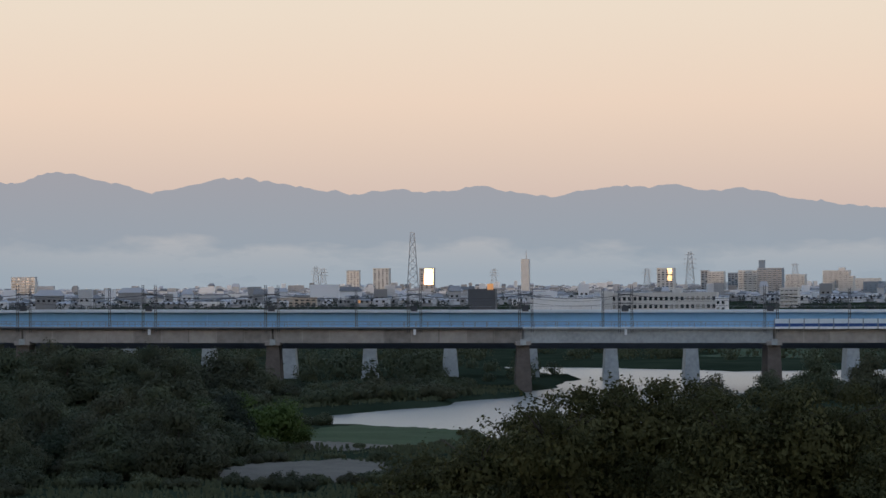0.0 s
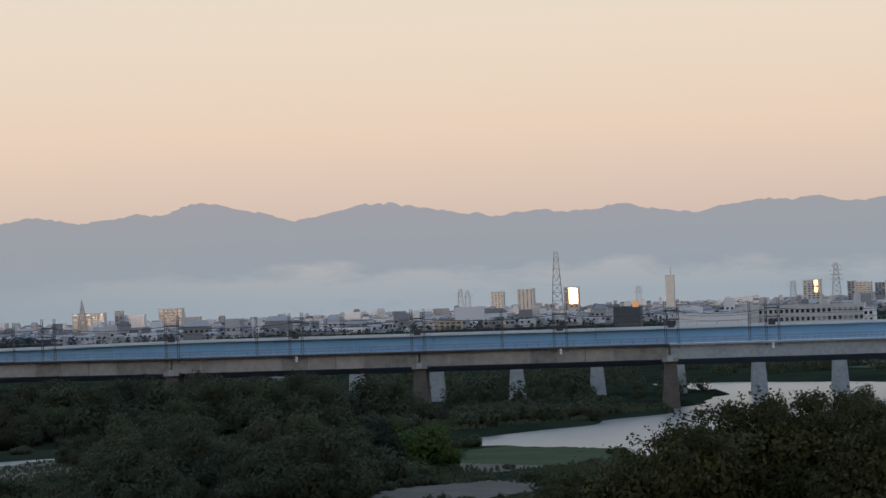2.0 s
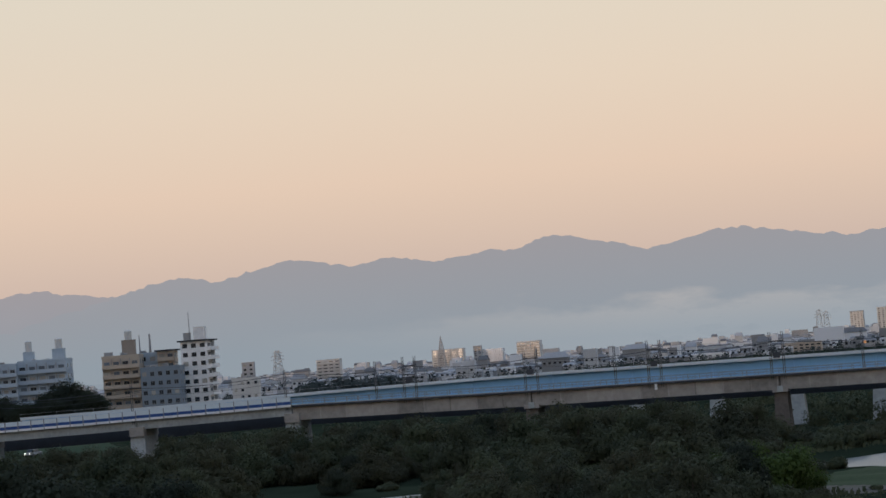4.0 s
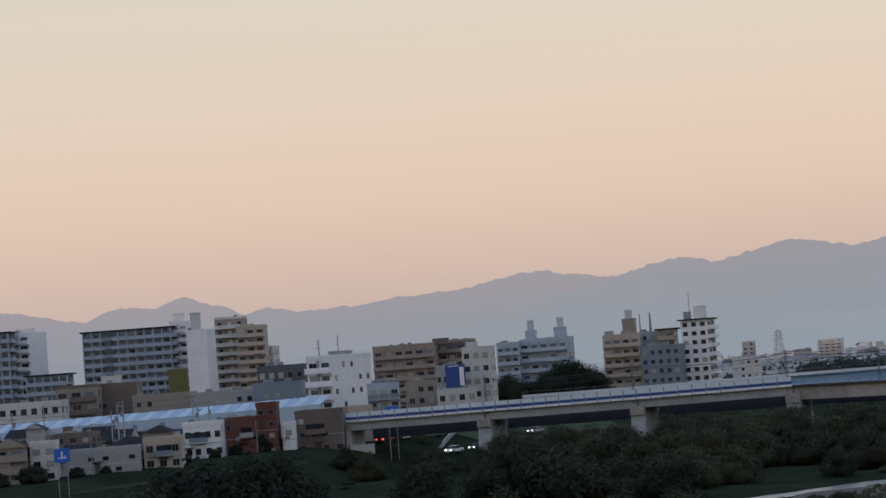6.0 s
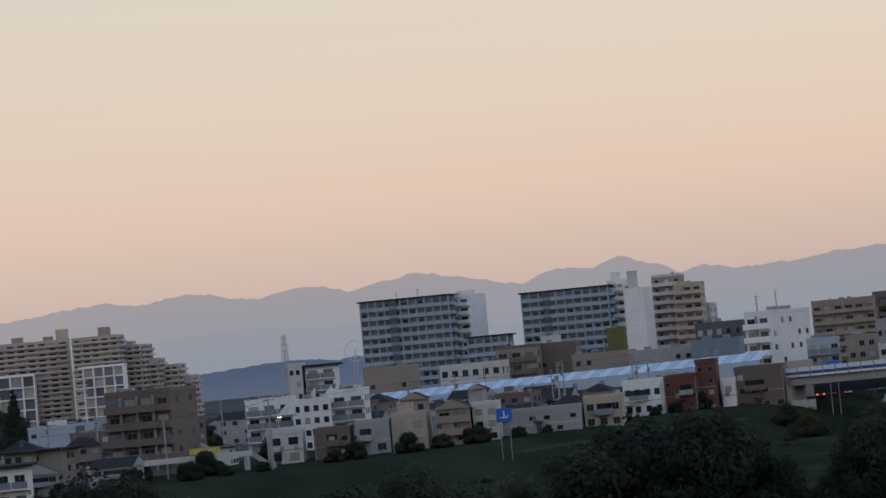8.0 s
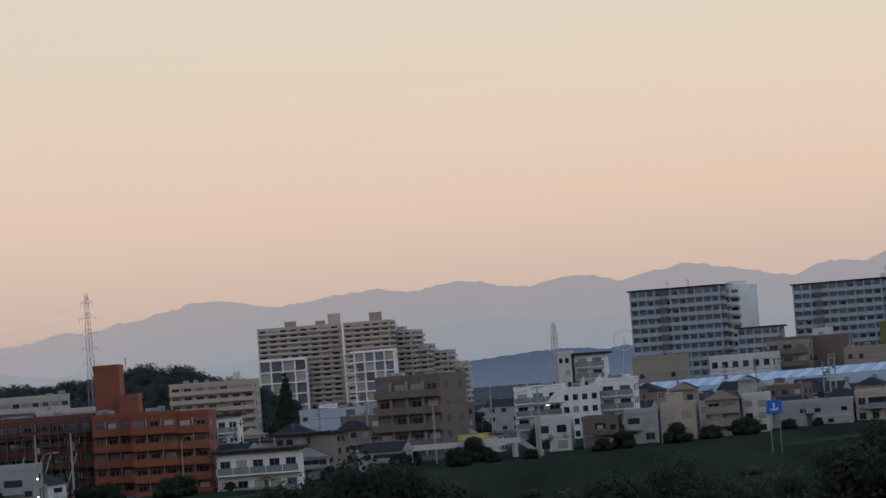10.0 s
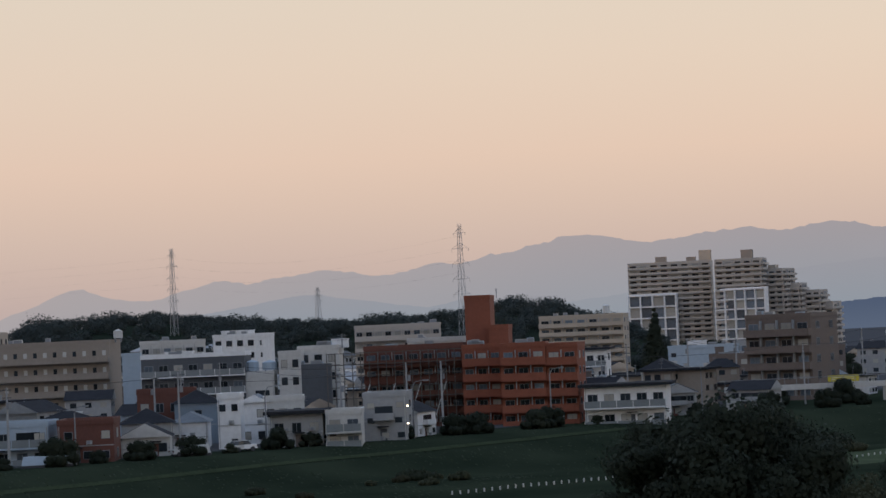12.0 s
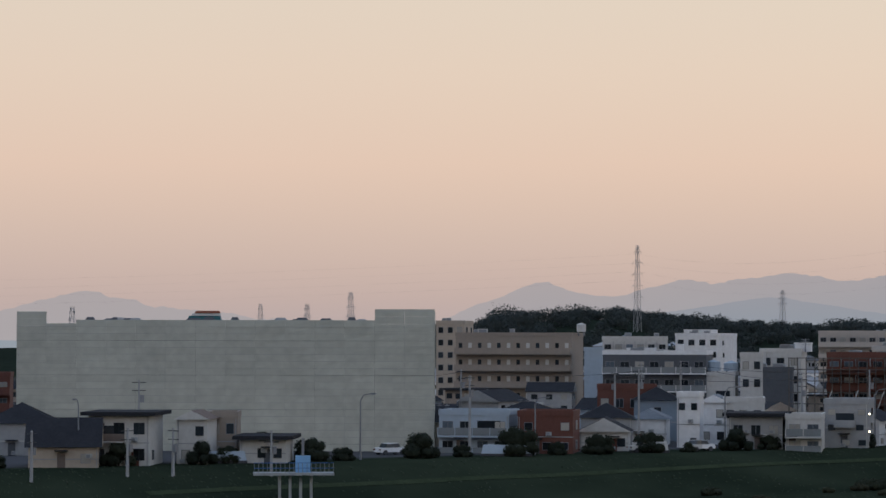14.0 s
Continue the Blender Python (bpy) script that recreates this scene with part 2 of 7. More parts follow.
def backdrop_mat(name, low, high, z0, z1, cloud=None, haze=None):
    """Distance seen through air: painted haze that glows in the air's own colour, paler or bluer with height."""
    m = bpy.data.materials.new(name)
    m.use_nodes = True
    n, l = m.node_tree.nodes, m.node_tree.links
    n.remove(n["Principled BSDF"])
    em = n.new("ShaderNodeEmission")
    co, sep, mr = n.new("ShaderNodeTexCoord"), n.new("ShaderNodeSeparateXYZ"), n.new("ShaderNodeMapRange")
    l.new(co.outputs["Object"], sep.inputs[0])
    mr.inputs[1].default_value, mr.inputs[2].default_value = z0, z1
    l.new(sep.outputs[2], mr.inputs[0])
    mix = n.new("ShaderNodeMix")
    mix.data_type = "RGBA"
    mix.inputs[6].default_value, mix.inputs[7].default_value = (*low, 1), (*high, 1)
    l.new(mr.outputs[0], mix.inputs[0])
    # ridged noise paints the relief shade of the slopes into the glow
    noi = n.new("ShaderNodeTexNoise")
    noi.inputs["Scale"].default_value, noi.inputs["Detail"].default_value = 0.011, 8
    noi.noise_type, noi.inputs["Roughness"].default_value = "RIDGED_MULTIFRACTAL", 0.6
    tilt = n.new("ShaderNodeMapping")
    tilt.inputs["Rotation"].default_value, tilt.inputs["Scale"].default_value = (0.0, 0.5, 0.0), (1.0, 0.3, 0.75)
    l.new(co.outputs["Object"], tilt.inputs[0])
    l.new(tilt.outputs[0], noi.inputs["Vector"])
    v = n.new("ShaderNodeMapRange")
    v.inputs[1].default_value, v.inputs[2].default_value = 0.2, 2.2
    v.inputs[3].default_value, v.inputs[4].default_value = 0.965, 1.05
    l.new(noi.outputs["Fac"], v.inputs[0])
    # more haze mixed into the colour towards one side
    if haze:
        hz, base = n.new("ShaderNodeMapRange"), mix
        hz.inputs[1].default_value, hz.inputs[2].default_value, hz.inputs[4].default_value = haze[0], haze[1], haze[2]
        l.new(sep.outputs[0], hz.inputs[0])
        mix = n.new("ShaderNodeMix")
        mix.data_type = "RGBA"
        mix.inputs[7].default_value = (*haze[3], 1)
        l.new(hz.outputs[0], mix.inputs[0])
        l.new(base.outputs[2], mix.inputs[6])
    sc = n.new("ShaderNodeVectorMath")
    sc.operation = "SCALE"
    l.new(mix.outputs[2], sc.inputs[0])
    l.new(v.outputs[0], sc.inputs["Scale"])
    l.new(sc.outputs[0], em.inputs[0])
    out = n["Material Output"]
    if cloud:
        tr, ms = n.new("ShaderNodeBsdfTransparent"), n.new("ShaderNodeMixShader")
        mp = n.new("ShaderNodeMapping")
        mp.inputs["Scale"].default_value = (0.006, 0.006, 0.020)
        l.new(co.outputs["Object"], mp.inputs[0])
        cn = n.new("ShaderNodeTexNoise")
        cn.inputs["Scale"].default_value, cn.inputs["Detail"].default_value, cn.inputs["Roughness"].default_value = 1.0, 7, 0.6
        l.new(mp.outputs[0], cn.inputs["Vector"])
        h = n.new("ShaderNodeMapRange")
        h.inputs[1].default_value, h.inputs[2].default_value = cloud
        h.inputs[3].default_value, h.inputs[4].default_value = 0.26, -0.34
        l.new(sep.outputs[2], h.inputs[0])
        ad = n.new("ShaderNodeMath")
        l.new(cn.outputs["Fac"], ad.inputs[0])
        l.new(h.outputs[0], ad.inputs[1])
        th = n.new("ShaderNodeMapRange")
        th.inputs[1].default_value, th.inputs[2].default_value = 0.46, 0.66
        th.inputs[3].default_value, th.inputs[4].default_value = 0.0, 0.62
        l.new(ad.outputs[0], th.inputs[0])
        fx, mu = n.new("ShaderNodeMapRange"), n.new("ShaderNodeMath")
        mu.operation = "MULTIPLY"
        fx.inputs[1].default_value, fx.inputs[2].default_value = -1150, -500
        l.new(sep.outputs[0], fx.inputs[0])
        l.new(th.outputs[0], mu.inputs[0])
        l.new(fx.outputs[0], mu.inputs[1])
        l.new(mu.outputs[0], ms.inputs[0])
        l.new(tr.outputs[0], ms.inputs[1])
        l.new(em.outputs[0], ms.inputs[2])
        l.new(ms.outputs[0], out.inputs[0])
    else:
        l.new(em.outputs[0], out.inputs[0])
    return m


# ---------------------------------------------------------------- mesh building
class Shape:
    """Collects faces for one mesh."""

    def __init__(self):
        self.v, self.f, self.mi, self.mats, self.soft = [], [], [], [], {}

    def m(self, key):
        if key not in self.mats:
            self.mats.append(key)
        return self.mats.index(key)

    def face(self, pts, key):
        k = len(self.v)
        self.v += [tuple(p) for p in pts]
        self.f.append(tuple(range(k, k + len(pts))))
        self.mi.append(self.m(key))

    def leaf(self, pts, key, n):
        """A blade that takes the light of the crown's surface round it."""
        k = len(self.v)
        if (pts[1] - pts[0]).cross(pts[2] - pts[0]).dot(n) < 0:
            pts = pts[::-1]
        self.face(pts, key)
        for i in range(k, k + len(pts)):
            self.soft[i] = n

    def heart(self, rnd, c, r, key, n, size):
        """Broad shaded blades deep inside a clump, which keep the sky from showing through."""
        for _ in range(n):
            d = Vector((rnd.gauss(0, 1), rnd.gauss(0, 1), rnd.gauss(0, .8))).normalized()
            p = Vector(c) + d * r * rnd.uniform(.1, 1.0) ** .6
            u = d.cross(Vector((rnd.gauss(0, 1), rnd.gauss(0, 1), rnd.gauss(0, 1)))).normalized()
            v = (u.cross(d) + d * rnd.gauss(0, .4)).normalized()
            w = size * rnd.uniform(.7, 1.3)
            self.leaf([p - u * w, p - v * w * .7, p + u * w, p + v * w * .7], key, d)

    def hexa(self, p, key):
        """Eight corners: the lower four round, then the upper four."""
        k, i = len(self.v), self.m(key)
        self.v += [tuple(q) for q in p]
        for q in ((3, 2, 1, 0), (4, 5, 6, 7), (0, 1, 5, 4), (1, 2, 6, 5), (2, 3, 7, 6), (3, 0, 4, 7)):
            self.f.append(tuple(k + j for j in q))
            self.mi.append(i)

    def box(self, x0, x1, y0, y1, z0, z1, key):
        self.hexa([(x0, y0, z0), (x1, y0, z0), (x1, y1, z0), (x0, y1, z0), (x0, y0, z1), (x1, y0, z1), (x1, y1, z1), (x0, y1, z1)], key)

    def taper(self, x0, x1, y0, y1, z0, z1, k, key, ky=None):
        ky = k if ky is None else ky
        cx, cy = (x0 + x1) / 2, (y0 + y1) / 2
        t = [(cx + (x - cx) * k, cy + (y - cy) * ky, z1) for x, y in ((x0, y0), (x1, y0), (x1, y1), (x0, y1))]
        self.hexa([(x0, y0, z0), (x1, y0, z0), (x1, y1, z0), (x0, y1, z0), *t], key)

    def beam(self, a, b, w, key, w2=None):
        a, b = Vector(a), Vector(b)
        d = (b - a).normalized()
        s = d.cross(Vector((0, 0, 1)) if abs(d.z) < 0.95 else Vector((1, 0, 0))).normalized()
        u = s.cross(d)
        w2 = w if w2 is None else w2
        o = [(-1, -1), (1, -1), (1, 1), (-1, 1)]
        self.hexa([a + (s * i + u * j) * w / 2 for i, j in o] + [b + (s * i + u * j) * w2 / 2 for i, j in o], key)

    def mesh(self, name):
        me = bpy.data.meshes.new(name)
        me.from_pydata(self.v, [], self.f)
        for key in self.mats:
            me.materials.append(M[key])
        me.polygons.foreach_set("material_index", self.mi)
        me.update()
        if self.soft:
            me.polygons.foreach_set("use_smooth", [True] * len(self.f))
            me.normals_split_custom_set_from_vertices([self.soft.get(i, (0, 0, 0)) for i in range(len(self.v))])
        return me

    def ob(self, name, parent=None, m=None, label=""):
        return put(name, self.mesh(name), parent, m, label)


def put(name, me, parent=None, m=None, label=""):
    o = new(name, me)
    if parent:
        o.parent = parent
    if m is not None:
        o.matrix_basis = m
    if label:
        o["label"] = label
    return o


CACHE = {}


def shared(key, make):
    if key not in CACHE:
        CACHE[key] = make()
    return CACHE[key]


def thing(name, m, label, category, group="", kind=""):
    o = new(name)
    o.empty_display_size = 1
    o.matrix_basis = m
    return tagged(o, label, category, group, kind)


rng = random.Random(7)


# ---------------------------------------------------------------- ground
def lerp_table(x, tab):
    for (xa, za), (xb, zb) in zip(tab, tab[1:]):
        if x <= xb:
            k = min(1, max(0, (x - xa) / (xb - xa)))
            return za + (zb - za) * k
    return tab[-1][1]


def river(x, y):
    """Depth of the river bed's hollows, 0 to 1, at a place."""
    best = 0.0
    for pts in ARMS:
        for (ax, ay, aw), (bx, by, bw) in zip(pts, pts[1:]):
            dx, dy = bx - ax, by - ay
            s = min(1, max(0, ((x - ax) * dx + (y - ay) * dy) / (dx * dx + dy * dy)))
            d = math.hypot(x - ax - s * dx, y - ay - s * dy)
            w = (aw + (bw - aw) * s) * (1 + 0.22 * noise.noise(Vector((x * 0.06, y * 0.06, 3))))
            best = max(best, min(1, max(0, (w - d) / 6 + 0.5)))
    return best


ARMS = (
    ((300, 520, 30), (120, 520, 36), (62, 510, 38), (41, 470, 22), (28, 428, 18), (12, 380, 25), (14, 350, 14), (30, 300, 14), (60, 200, 20), (90, 60, 24)),
    ((12, 382, 25), (-2, 370, 21), (-14, 366, 14), (-24, 368, 8), (-31, 370, 5)),
    ((40, 545, 20), (24, 572, 10), (-30, 600, 6), (-120, 620, 5)),
    ((-128, 262, 8), (-95, 320, 7), (-85, 345, 5.5), (-79, 362, 4), (-66, 372, 2.5)),
)


def land(x, y):
    z = 0.9 + 0.5 * noise.noise(Vector((x * 0.02, y * 0.02, 0))) + 0.25 * noise.noise(Vector((x * 0.1, y * 0.1, 5)))
    if y < 720:
        z -= 3.0 * river(x, y)
    bank = levee_x(y)
    lev = min(1, max(0, (bank + 27 - x) / 26))
    lev = lev * lev * (3 - 2 * lev)
    crest = lerp_table(y, ((100, 4.9), (311, 4.9), (380, 5.9), (445, 7.3), (560, 7.3), (700, 4.4)))
    z = z * (1 - lev) + crest * lev
    far = min(1, max(0, (math.hypot(x, y) - 640) / 120))
    return z * (1 - far) + 4.4 * far


def levee_x(y):
    """Where the river side of the town's levee crest runs."""
    return lerp_table(y, ((100, -282), (262, -272), (311, -268), (345, -250), (380, -233), (453, -214), (540, -206), (640, -200)))


def grid_line(lo, a, b, hi, step, n):
    fine = [a + step * i for i in range(int((b - a) / step) + 1)]
    left = [a - (a - lo) * ((n - i) / n) ** 2.2 for i in range(n)]
    right = [b + (hi - b) * ((i + 1) / n) ** 2.2 for i in range(n)]
    return left + fine + right


gx = grid_line(-4950, -300, 140, 4950, 4.0, 26)
gy = grid_line(-4000, 60, 660, 4950, 4.0, 26)
gv = [(x, y, land(x, y)) for y in gy for x in gx]
nx = len(gx)
gf = [(j * nx + i, j * nx + i + 1, (j + 1) * nx + i + 1, (j + 1) * nx + i) for j in range(len(gy) - 1) for i in range(nx - 1)]
gm = bpy.data.meshes.new("ground")
gm.from_pydata(gv, [], gf)
gm.materials.append(M["ground"])
gm.polygons.foreach_set("use_smooth", [True] * len(gf))
tagged(new("ground", gm), "dark green floodplain meadow with a grassed levee", "ground", kind="structure")

s = Shape()
s.face([(-200, 60, 0.0), (400, 60, 0.0), (400, 700, 0.0), (-200, 700, 0.0)], "water")
tagged(s.ob("water"), "calm river reflecting the pale evening sky", "river", kind="structure")


def patch(name, cx, cy, rx, ry, key, label, turn=0.0, lift=0.12):
    """A low irregular sheet of gravel or short grass that follows the ground."""
    s, n, rings = Shape(), 90, 8
    P = []
    for j in range(rings + 1):
        for i in range(n):
            a = i / n * math.tau
            k = j / rings * (1 + 0.42 * noise.noise(Vector((math.cos(a) * 1.7 + cx, math.sin(a) * 1.7, cy))) + 0.2 * noise.noise(Vector((math.cos(a) * 6 + cx, math.sin(a) * 6, cy))))
            x, y = math.cos(a) * rx * k, math.sin(a) * ry * k
            x, y = cx + x * math.cos(turn) - y * math.sin(turn), cy + x * math.sin(turn) + y * math.cos(turn)
            P.append((x, y, land(x, y) + lift * (1.0 - 0.8 * j / rings)))
    for j in range(rings):
        for i in range(n):
            q = (j * n + i, j * n + (i + 1) % n, (j + 1) * n + (i + 1) % n, (j + 1) * n + i)
            s.face([P[k] for k in q], key)
    return tagged(s.ob(name), label, "ground", kind="structure")


M["lawn"] = mat("short_grass", (0.036, 0.058, 0.026), 0.95, var=0.45, scale=0.15, fine=2, spec=0.1)
M["lawnfar"] = mat("playing_field_grass", (0.040, 0.066, 0.036), 0.95, var=0.2, scale=0.05, fine=0.5, spec=0.1)
patch("gravel_bar", -14, 260, 9, 15, "gravel", "pale grey gravel bar beside the river")
patch("gravel_bar", -72, 332, 13, 30, "gravel", "grey gravel bar beside a narrow side stream", 0.2)
patch("gravel_bar", -13, 303, 7, 13, "gravel", "thin gravel between the grass and the pool", 0.5)
patch("grass_bank", -10, 318, 13, 26, "lawn", "short bright green grass on the river bank")

# ---------------------------------------------------------------- mountains
def ridge(name, dist, peaks, key, label, rough=0.03, back=0.0, az0=-16, az1=72):
    """A far mountain chain: peaks of (turn, height in degrees, fall per degree)."""
    s, n = Shape(), 900
    top = []
    for i in range(n + 1):
        a = az0 + (az1 - az0) * i / n
        e = max(h - f * (math.sqrt((a - p) ** 2 + 0.03) - 0.17) for p, h, f in peaks)
        e += rough * (noise.noise(Vector((a * 1.9, back, 0))) + 0.6 * noise.noise(Vector((a * 5.3, back, 2))) + 0.5 * noise.noise(Vector((a * 13, back, 4))) + 0.3 * noise.noise(Vector((a * 29, back, 6))))
        top.append((a, max(e, 0.05)))
    rows = 6
    for i in range(n):
        for j in range(rows):
            q = []
            for (a, e), k in ((top[i], j), (top[i + 1], j), (top[i + 1], j + 1), (top[i], j + 1)):
                r = dist * (1 - 0.06 * (1 - k / rows))
                z = 4.0 + (20 + math.tan(radians(e)) * dist - 4.0) * k / rows
                q.append((-r * math.sin(radians(a)), r * math.cos(radians(a)), z))
            s.face(q[::-1], key)
    o = s.ob(name)
    o.visible_shadow = False
    return tagged(o, label, "mountains", kind="structure")


# mountain colours are haze, painted as glow
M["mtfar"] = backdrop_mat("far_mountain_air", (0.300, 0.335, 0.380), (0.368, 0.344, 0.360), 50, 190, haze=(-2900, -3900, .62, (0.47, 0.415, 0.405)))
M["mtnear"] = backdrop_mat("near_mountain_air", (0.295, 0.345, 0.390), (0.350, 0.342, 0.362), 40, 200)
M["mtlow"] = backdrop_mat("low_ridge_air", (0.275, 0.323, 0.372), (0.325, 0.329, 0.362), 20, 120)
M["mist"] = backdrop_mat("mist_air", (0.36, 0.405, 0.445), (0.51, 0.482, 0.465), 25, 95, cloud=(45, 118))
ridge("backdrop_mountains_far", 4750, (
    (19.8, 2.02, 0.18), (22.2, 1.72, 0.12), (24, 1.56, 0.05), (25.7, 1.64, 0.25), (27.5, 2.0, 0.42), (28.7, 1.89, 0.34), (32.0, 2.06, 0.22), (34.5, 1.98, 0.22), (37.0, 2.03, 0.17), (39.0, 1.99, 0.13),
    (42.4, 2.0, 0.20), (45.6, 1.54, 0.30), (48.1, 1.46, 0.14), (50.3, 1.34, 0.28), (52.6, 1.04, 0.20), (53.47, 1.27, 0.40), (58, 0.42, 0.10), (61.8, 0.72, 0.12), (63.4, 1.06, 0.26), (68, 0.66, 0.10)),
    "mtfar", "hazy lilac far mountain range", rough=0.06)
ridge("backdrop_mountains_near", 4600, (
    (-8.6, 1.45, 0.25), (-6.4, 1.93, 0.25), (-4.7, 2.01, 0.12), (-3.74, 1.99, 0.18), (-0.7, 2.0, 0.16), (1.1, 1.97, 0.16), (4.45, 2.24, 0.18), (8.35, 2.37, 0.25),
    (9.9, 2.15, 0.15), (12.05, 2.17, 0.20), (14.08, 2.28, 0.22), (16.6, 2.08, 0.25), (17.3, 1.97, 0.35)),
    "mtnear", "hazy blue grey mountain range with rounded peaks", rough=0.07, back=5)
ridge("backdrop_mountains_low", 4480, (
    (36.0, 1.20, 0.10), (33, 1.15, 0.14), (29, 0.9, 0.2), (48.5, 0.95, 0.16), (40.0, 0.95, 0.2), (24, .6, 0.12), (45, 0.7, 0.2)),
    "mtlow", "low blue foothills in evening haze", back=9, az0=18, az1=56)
# the hill's blue is distance haze painted into its glow
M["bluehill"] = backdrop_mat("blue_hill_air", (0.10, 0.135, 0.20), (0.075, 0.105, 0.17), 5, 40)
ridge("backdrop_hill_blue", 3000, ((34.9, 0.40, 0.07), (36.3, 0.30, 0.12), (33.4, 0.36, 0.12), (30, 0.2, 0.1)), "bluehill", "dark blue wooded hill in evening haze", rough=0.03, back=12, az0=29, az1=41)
# mist painted as a glowing see-through sheet, broken up by noise
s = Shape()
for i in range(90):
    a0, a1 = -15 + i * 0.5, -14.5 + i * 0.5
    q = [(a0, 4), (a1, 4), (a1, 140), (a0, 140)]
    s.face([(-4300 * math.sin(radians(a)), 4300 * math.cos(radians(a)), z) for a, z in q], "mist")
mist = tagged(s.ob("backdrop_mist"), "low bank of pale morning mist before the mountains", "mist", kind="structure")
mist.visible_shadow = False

# unseen high ground added behind the viewpoint to keep the low sun off the valley
s = Shape()
hp = []
for i in range(61):
    x = -1500 + 50 * i
    hp.append((x, 121 + 6 * noise.noise(Vector((x * 0.004, 0, 0)))))
for (xa, za), (xb, zb) in zip(hp, hp[1:]):
    s.face([(xa, -420, 0), (xb, -420, 0), (xb, -520, zb), (xa, -520, za)], "ground")
    s.face([(xa, -520, za), (xb, -520, zb), (xb, -640, 0), (xa, -640, 0)], "ground")
tagged(s.ob("ground_rise"), "unseen rise added behind the viewpoint to block the sun", "ground", kind="structure")

# ---------------------------------------------------------------- bridges
NEAR_Y, SPAN = 463.0, 44.0


def rail_z(x):
    """Height of the near bridge's handrail."""
    return lerp_table(x, ((-330, 11.6), (-196, 12.7), (-147, 13.3), (-118, 13.7), (-74, 13.0), (-30, 12.6), (14, 12.25), (57, 11.9), (160, 11.2)))


near_bridge = thing("railway_bridge", pose(0, 0, 0), "old concrete railway bridge on rust stained piers", "bridge", kind="structure")
PIERS = [145.5, 101.5, 57.5, 13.5, -30.4, -74.3, -118.1, -147.4, -177.6, -206.0]
for xa, xb in zip(PIERS, PIERS[1:]):
    za, zb = rail_z(xa) - 0.95, rail_z(xb) - 0.95
    newer = xa in (57.5,)
    key = "palecon" if (newer or xa <= -118) else "concrete"
    s = Shape()
    for y0, y1 in ((NEAR_Y - 3.6, NEAR_Y - 3.0), (NEAR_Y + 3.0, NEAR_Y + 3.6)):
        dep = 1.15 if xa <= -118 else 2.0
        for q in range(9):
            xl, xr = xb + .12 + (xa - xb - .24) * q / 9 + .004, xb + .12 + (xa - xb - .24) * (q + 1) / 9 - .004
            zl, zr = zb + (za - zb) * q / 9, zb + (za - zb) * (q + 1) / 9
            s.hexa([(xl, y0, zl - .7 - dep), (xr, y0, zr - .7 - dep), (xr, y1, zr - .7 - dep), (xl, y1, zl - .7 - dep),
                    (xl, y0, zl - .3), (xr, y0, zr - .3), (xr, y1, zr - .3), (xl, y1, zl - .3)], key)
    n = 9
    for i in range(n + 1):
        f = i / n
        x, z = xb + .4 + (xa - xb - .8) * f, zb + (za - zb) * f
        s.box(x - .12, x + .12, NEAR_Y - 3.72, NEAR_Y - 3.602, z - .7 - dep + .05, z - .34, key)
    s.ob("girder", near_bridge)
    s = Shape()
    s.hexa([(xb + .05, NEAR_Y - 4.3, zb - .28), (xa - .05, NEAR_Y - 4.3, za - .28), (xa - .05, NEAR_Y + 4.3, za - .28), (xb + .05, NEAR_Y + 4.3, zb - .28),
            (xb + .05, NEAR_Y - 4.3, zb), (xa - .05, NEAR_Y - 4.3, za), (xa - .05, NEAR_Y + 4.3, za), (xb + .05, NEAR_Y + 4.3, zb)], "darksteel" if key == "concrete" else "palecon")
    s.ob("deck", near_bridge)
    # dark beam added behind the girder for the shaded band under the bridge
    s = Shape()
    s.hexa([(xb + .05, NEAR_Y + 8.2, zb - 4.0), (xa - .05, NEAR_Y + 8.2, za - 4.0), (xa - .05, NEAR_Y + 9, za - 4.0), (xb + .05, NEAR_Y + 9, zb - 4.0),
            (xb + .05, NEAR_Y + 8.2, zb - .4), (xa - .05, NEAR_Y + 8.2, za - .4), (xa - .05, NEAR_Y + 9, za - .4), (xb + .05, NEAR_Y + 9, zb - .4)], "darksteel")
    s.ob("second_track_girder", near_bridge, label="dark steel girder of the second track")
    s = Shape()
    n = int((xa - xb) / 2)
    for y in (NEAR_Y - 4.2, NEAR_Y + 4.2):
        for i in range(n + 1):
            f = i / n
            x, z = xb + (xa - xb) * f, zb + (za - zb) * f
            s.box(x - .045, x + .045, y - .045, y + .045, z, z + .95, "steel")
        for h in (0.5, 0.95):
            s.beam((xb, y, zb + h), (xa, y, za + h), 0.07, "steel")
    s.ob("railing", near_bridge, label="thin grey steel handrail")
    if xa <= -118 or xa == 101.5 or xa == 57.5 + 44 or xa == 145.5:
        m = max(6, int((xa - xb) / 2.45))
        for i in range(m):
            f0, f1 = i / m, (i + 1) / m
            x0, x1 = xb + (xa - xb) * f0 + .06, xb + (xa - xb) * f1 - .06
            z0 = zb + (za - zb) * (f0 + f1) / 2
            s = Shape()
            s.box(x0 + .08, x1, NEAR_Y - 4.42, NEAR_Y - 4.36, z0 + .74, z0 + 1.55, "bluecap")
            s.box(x0, x1, NEAR_Y - 4.42, NEAR_Y - 4.36, z0 + .20, z0 + .70, "stripe")
            s.box(x0, x1, NEAR_Y - 4.42, NEAR_Y - 4.36, z0 - .25, z0 + .16, "white")
            s.box(x0 - .10, x0 + .06, NEAR_Y - 4.50, NEAR_Y - 4.424, z0 - .25, z0 + 1.6, "steel")
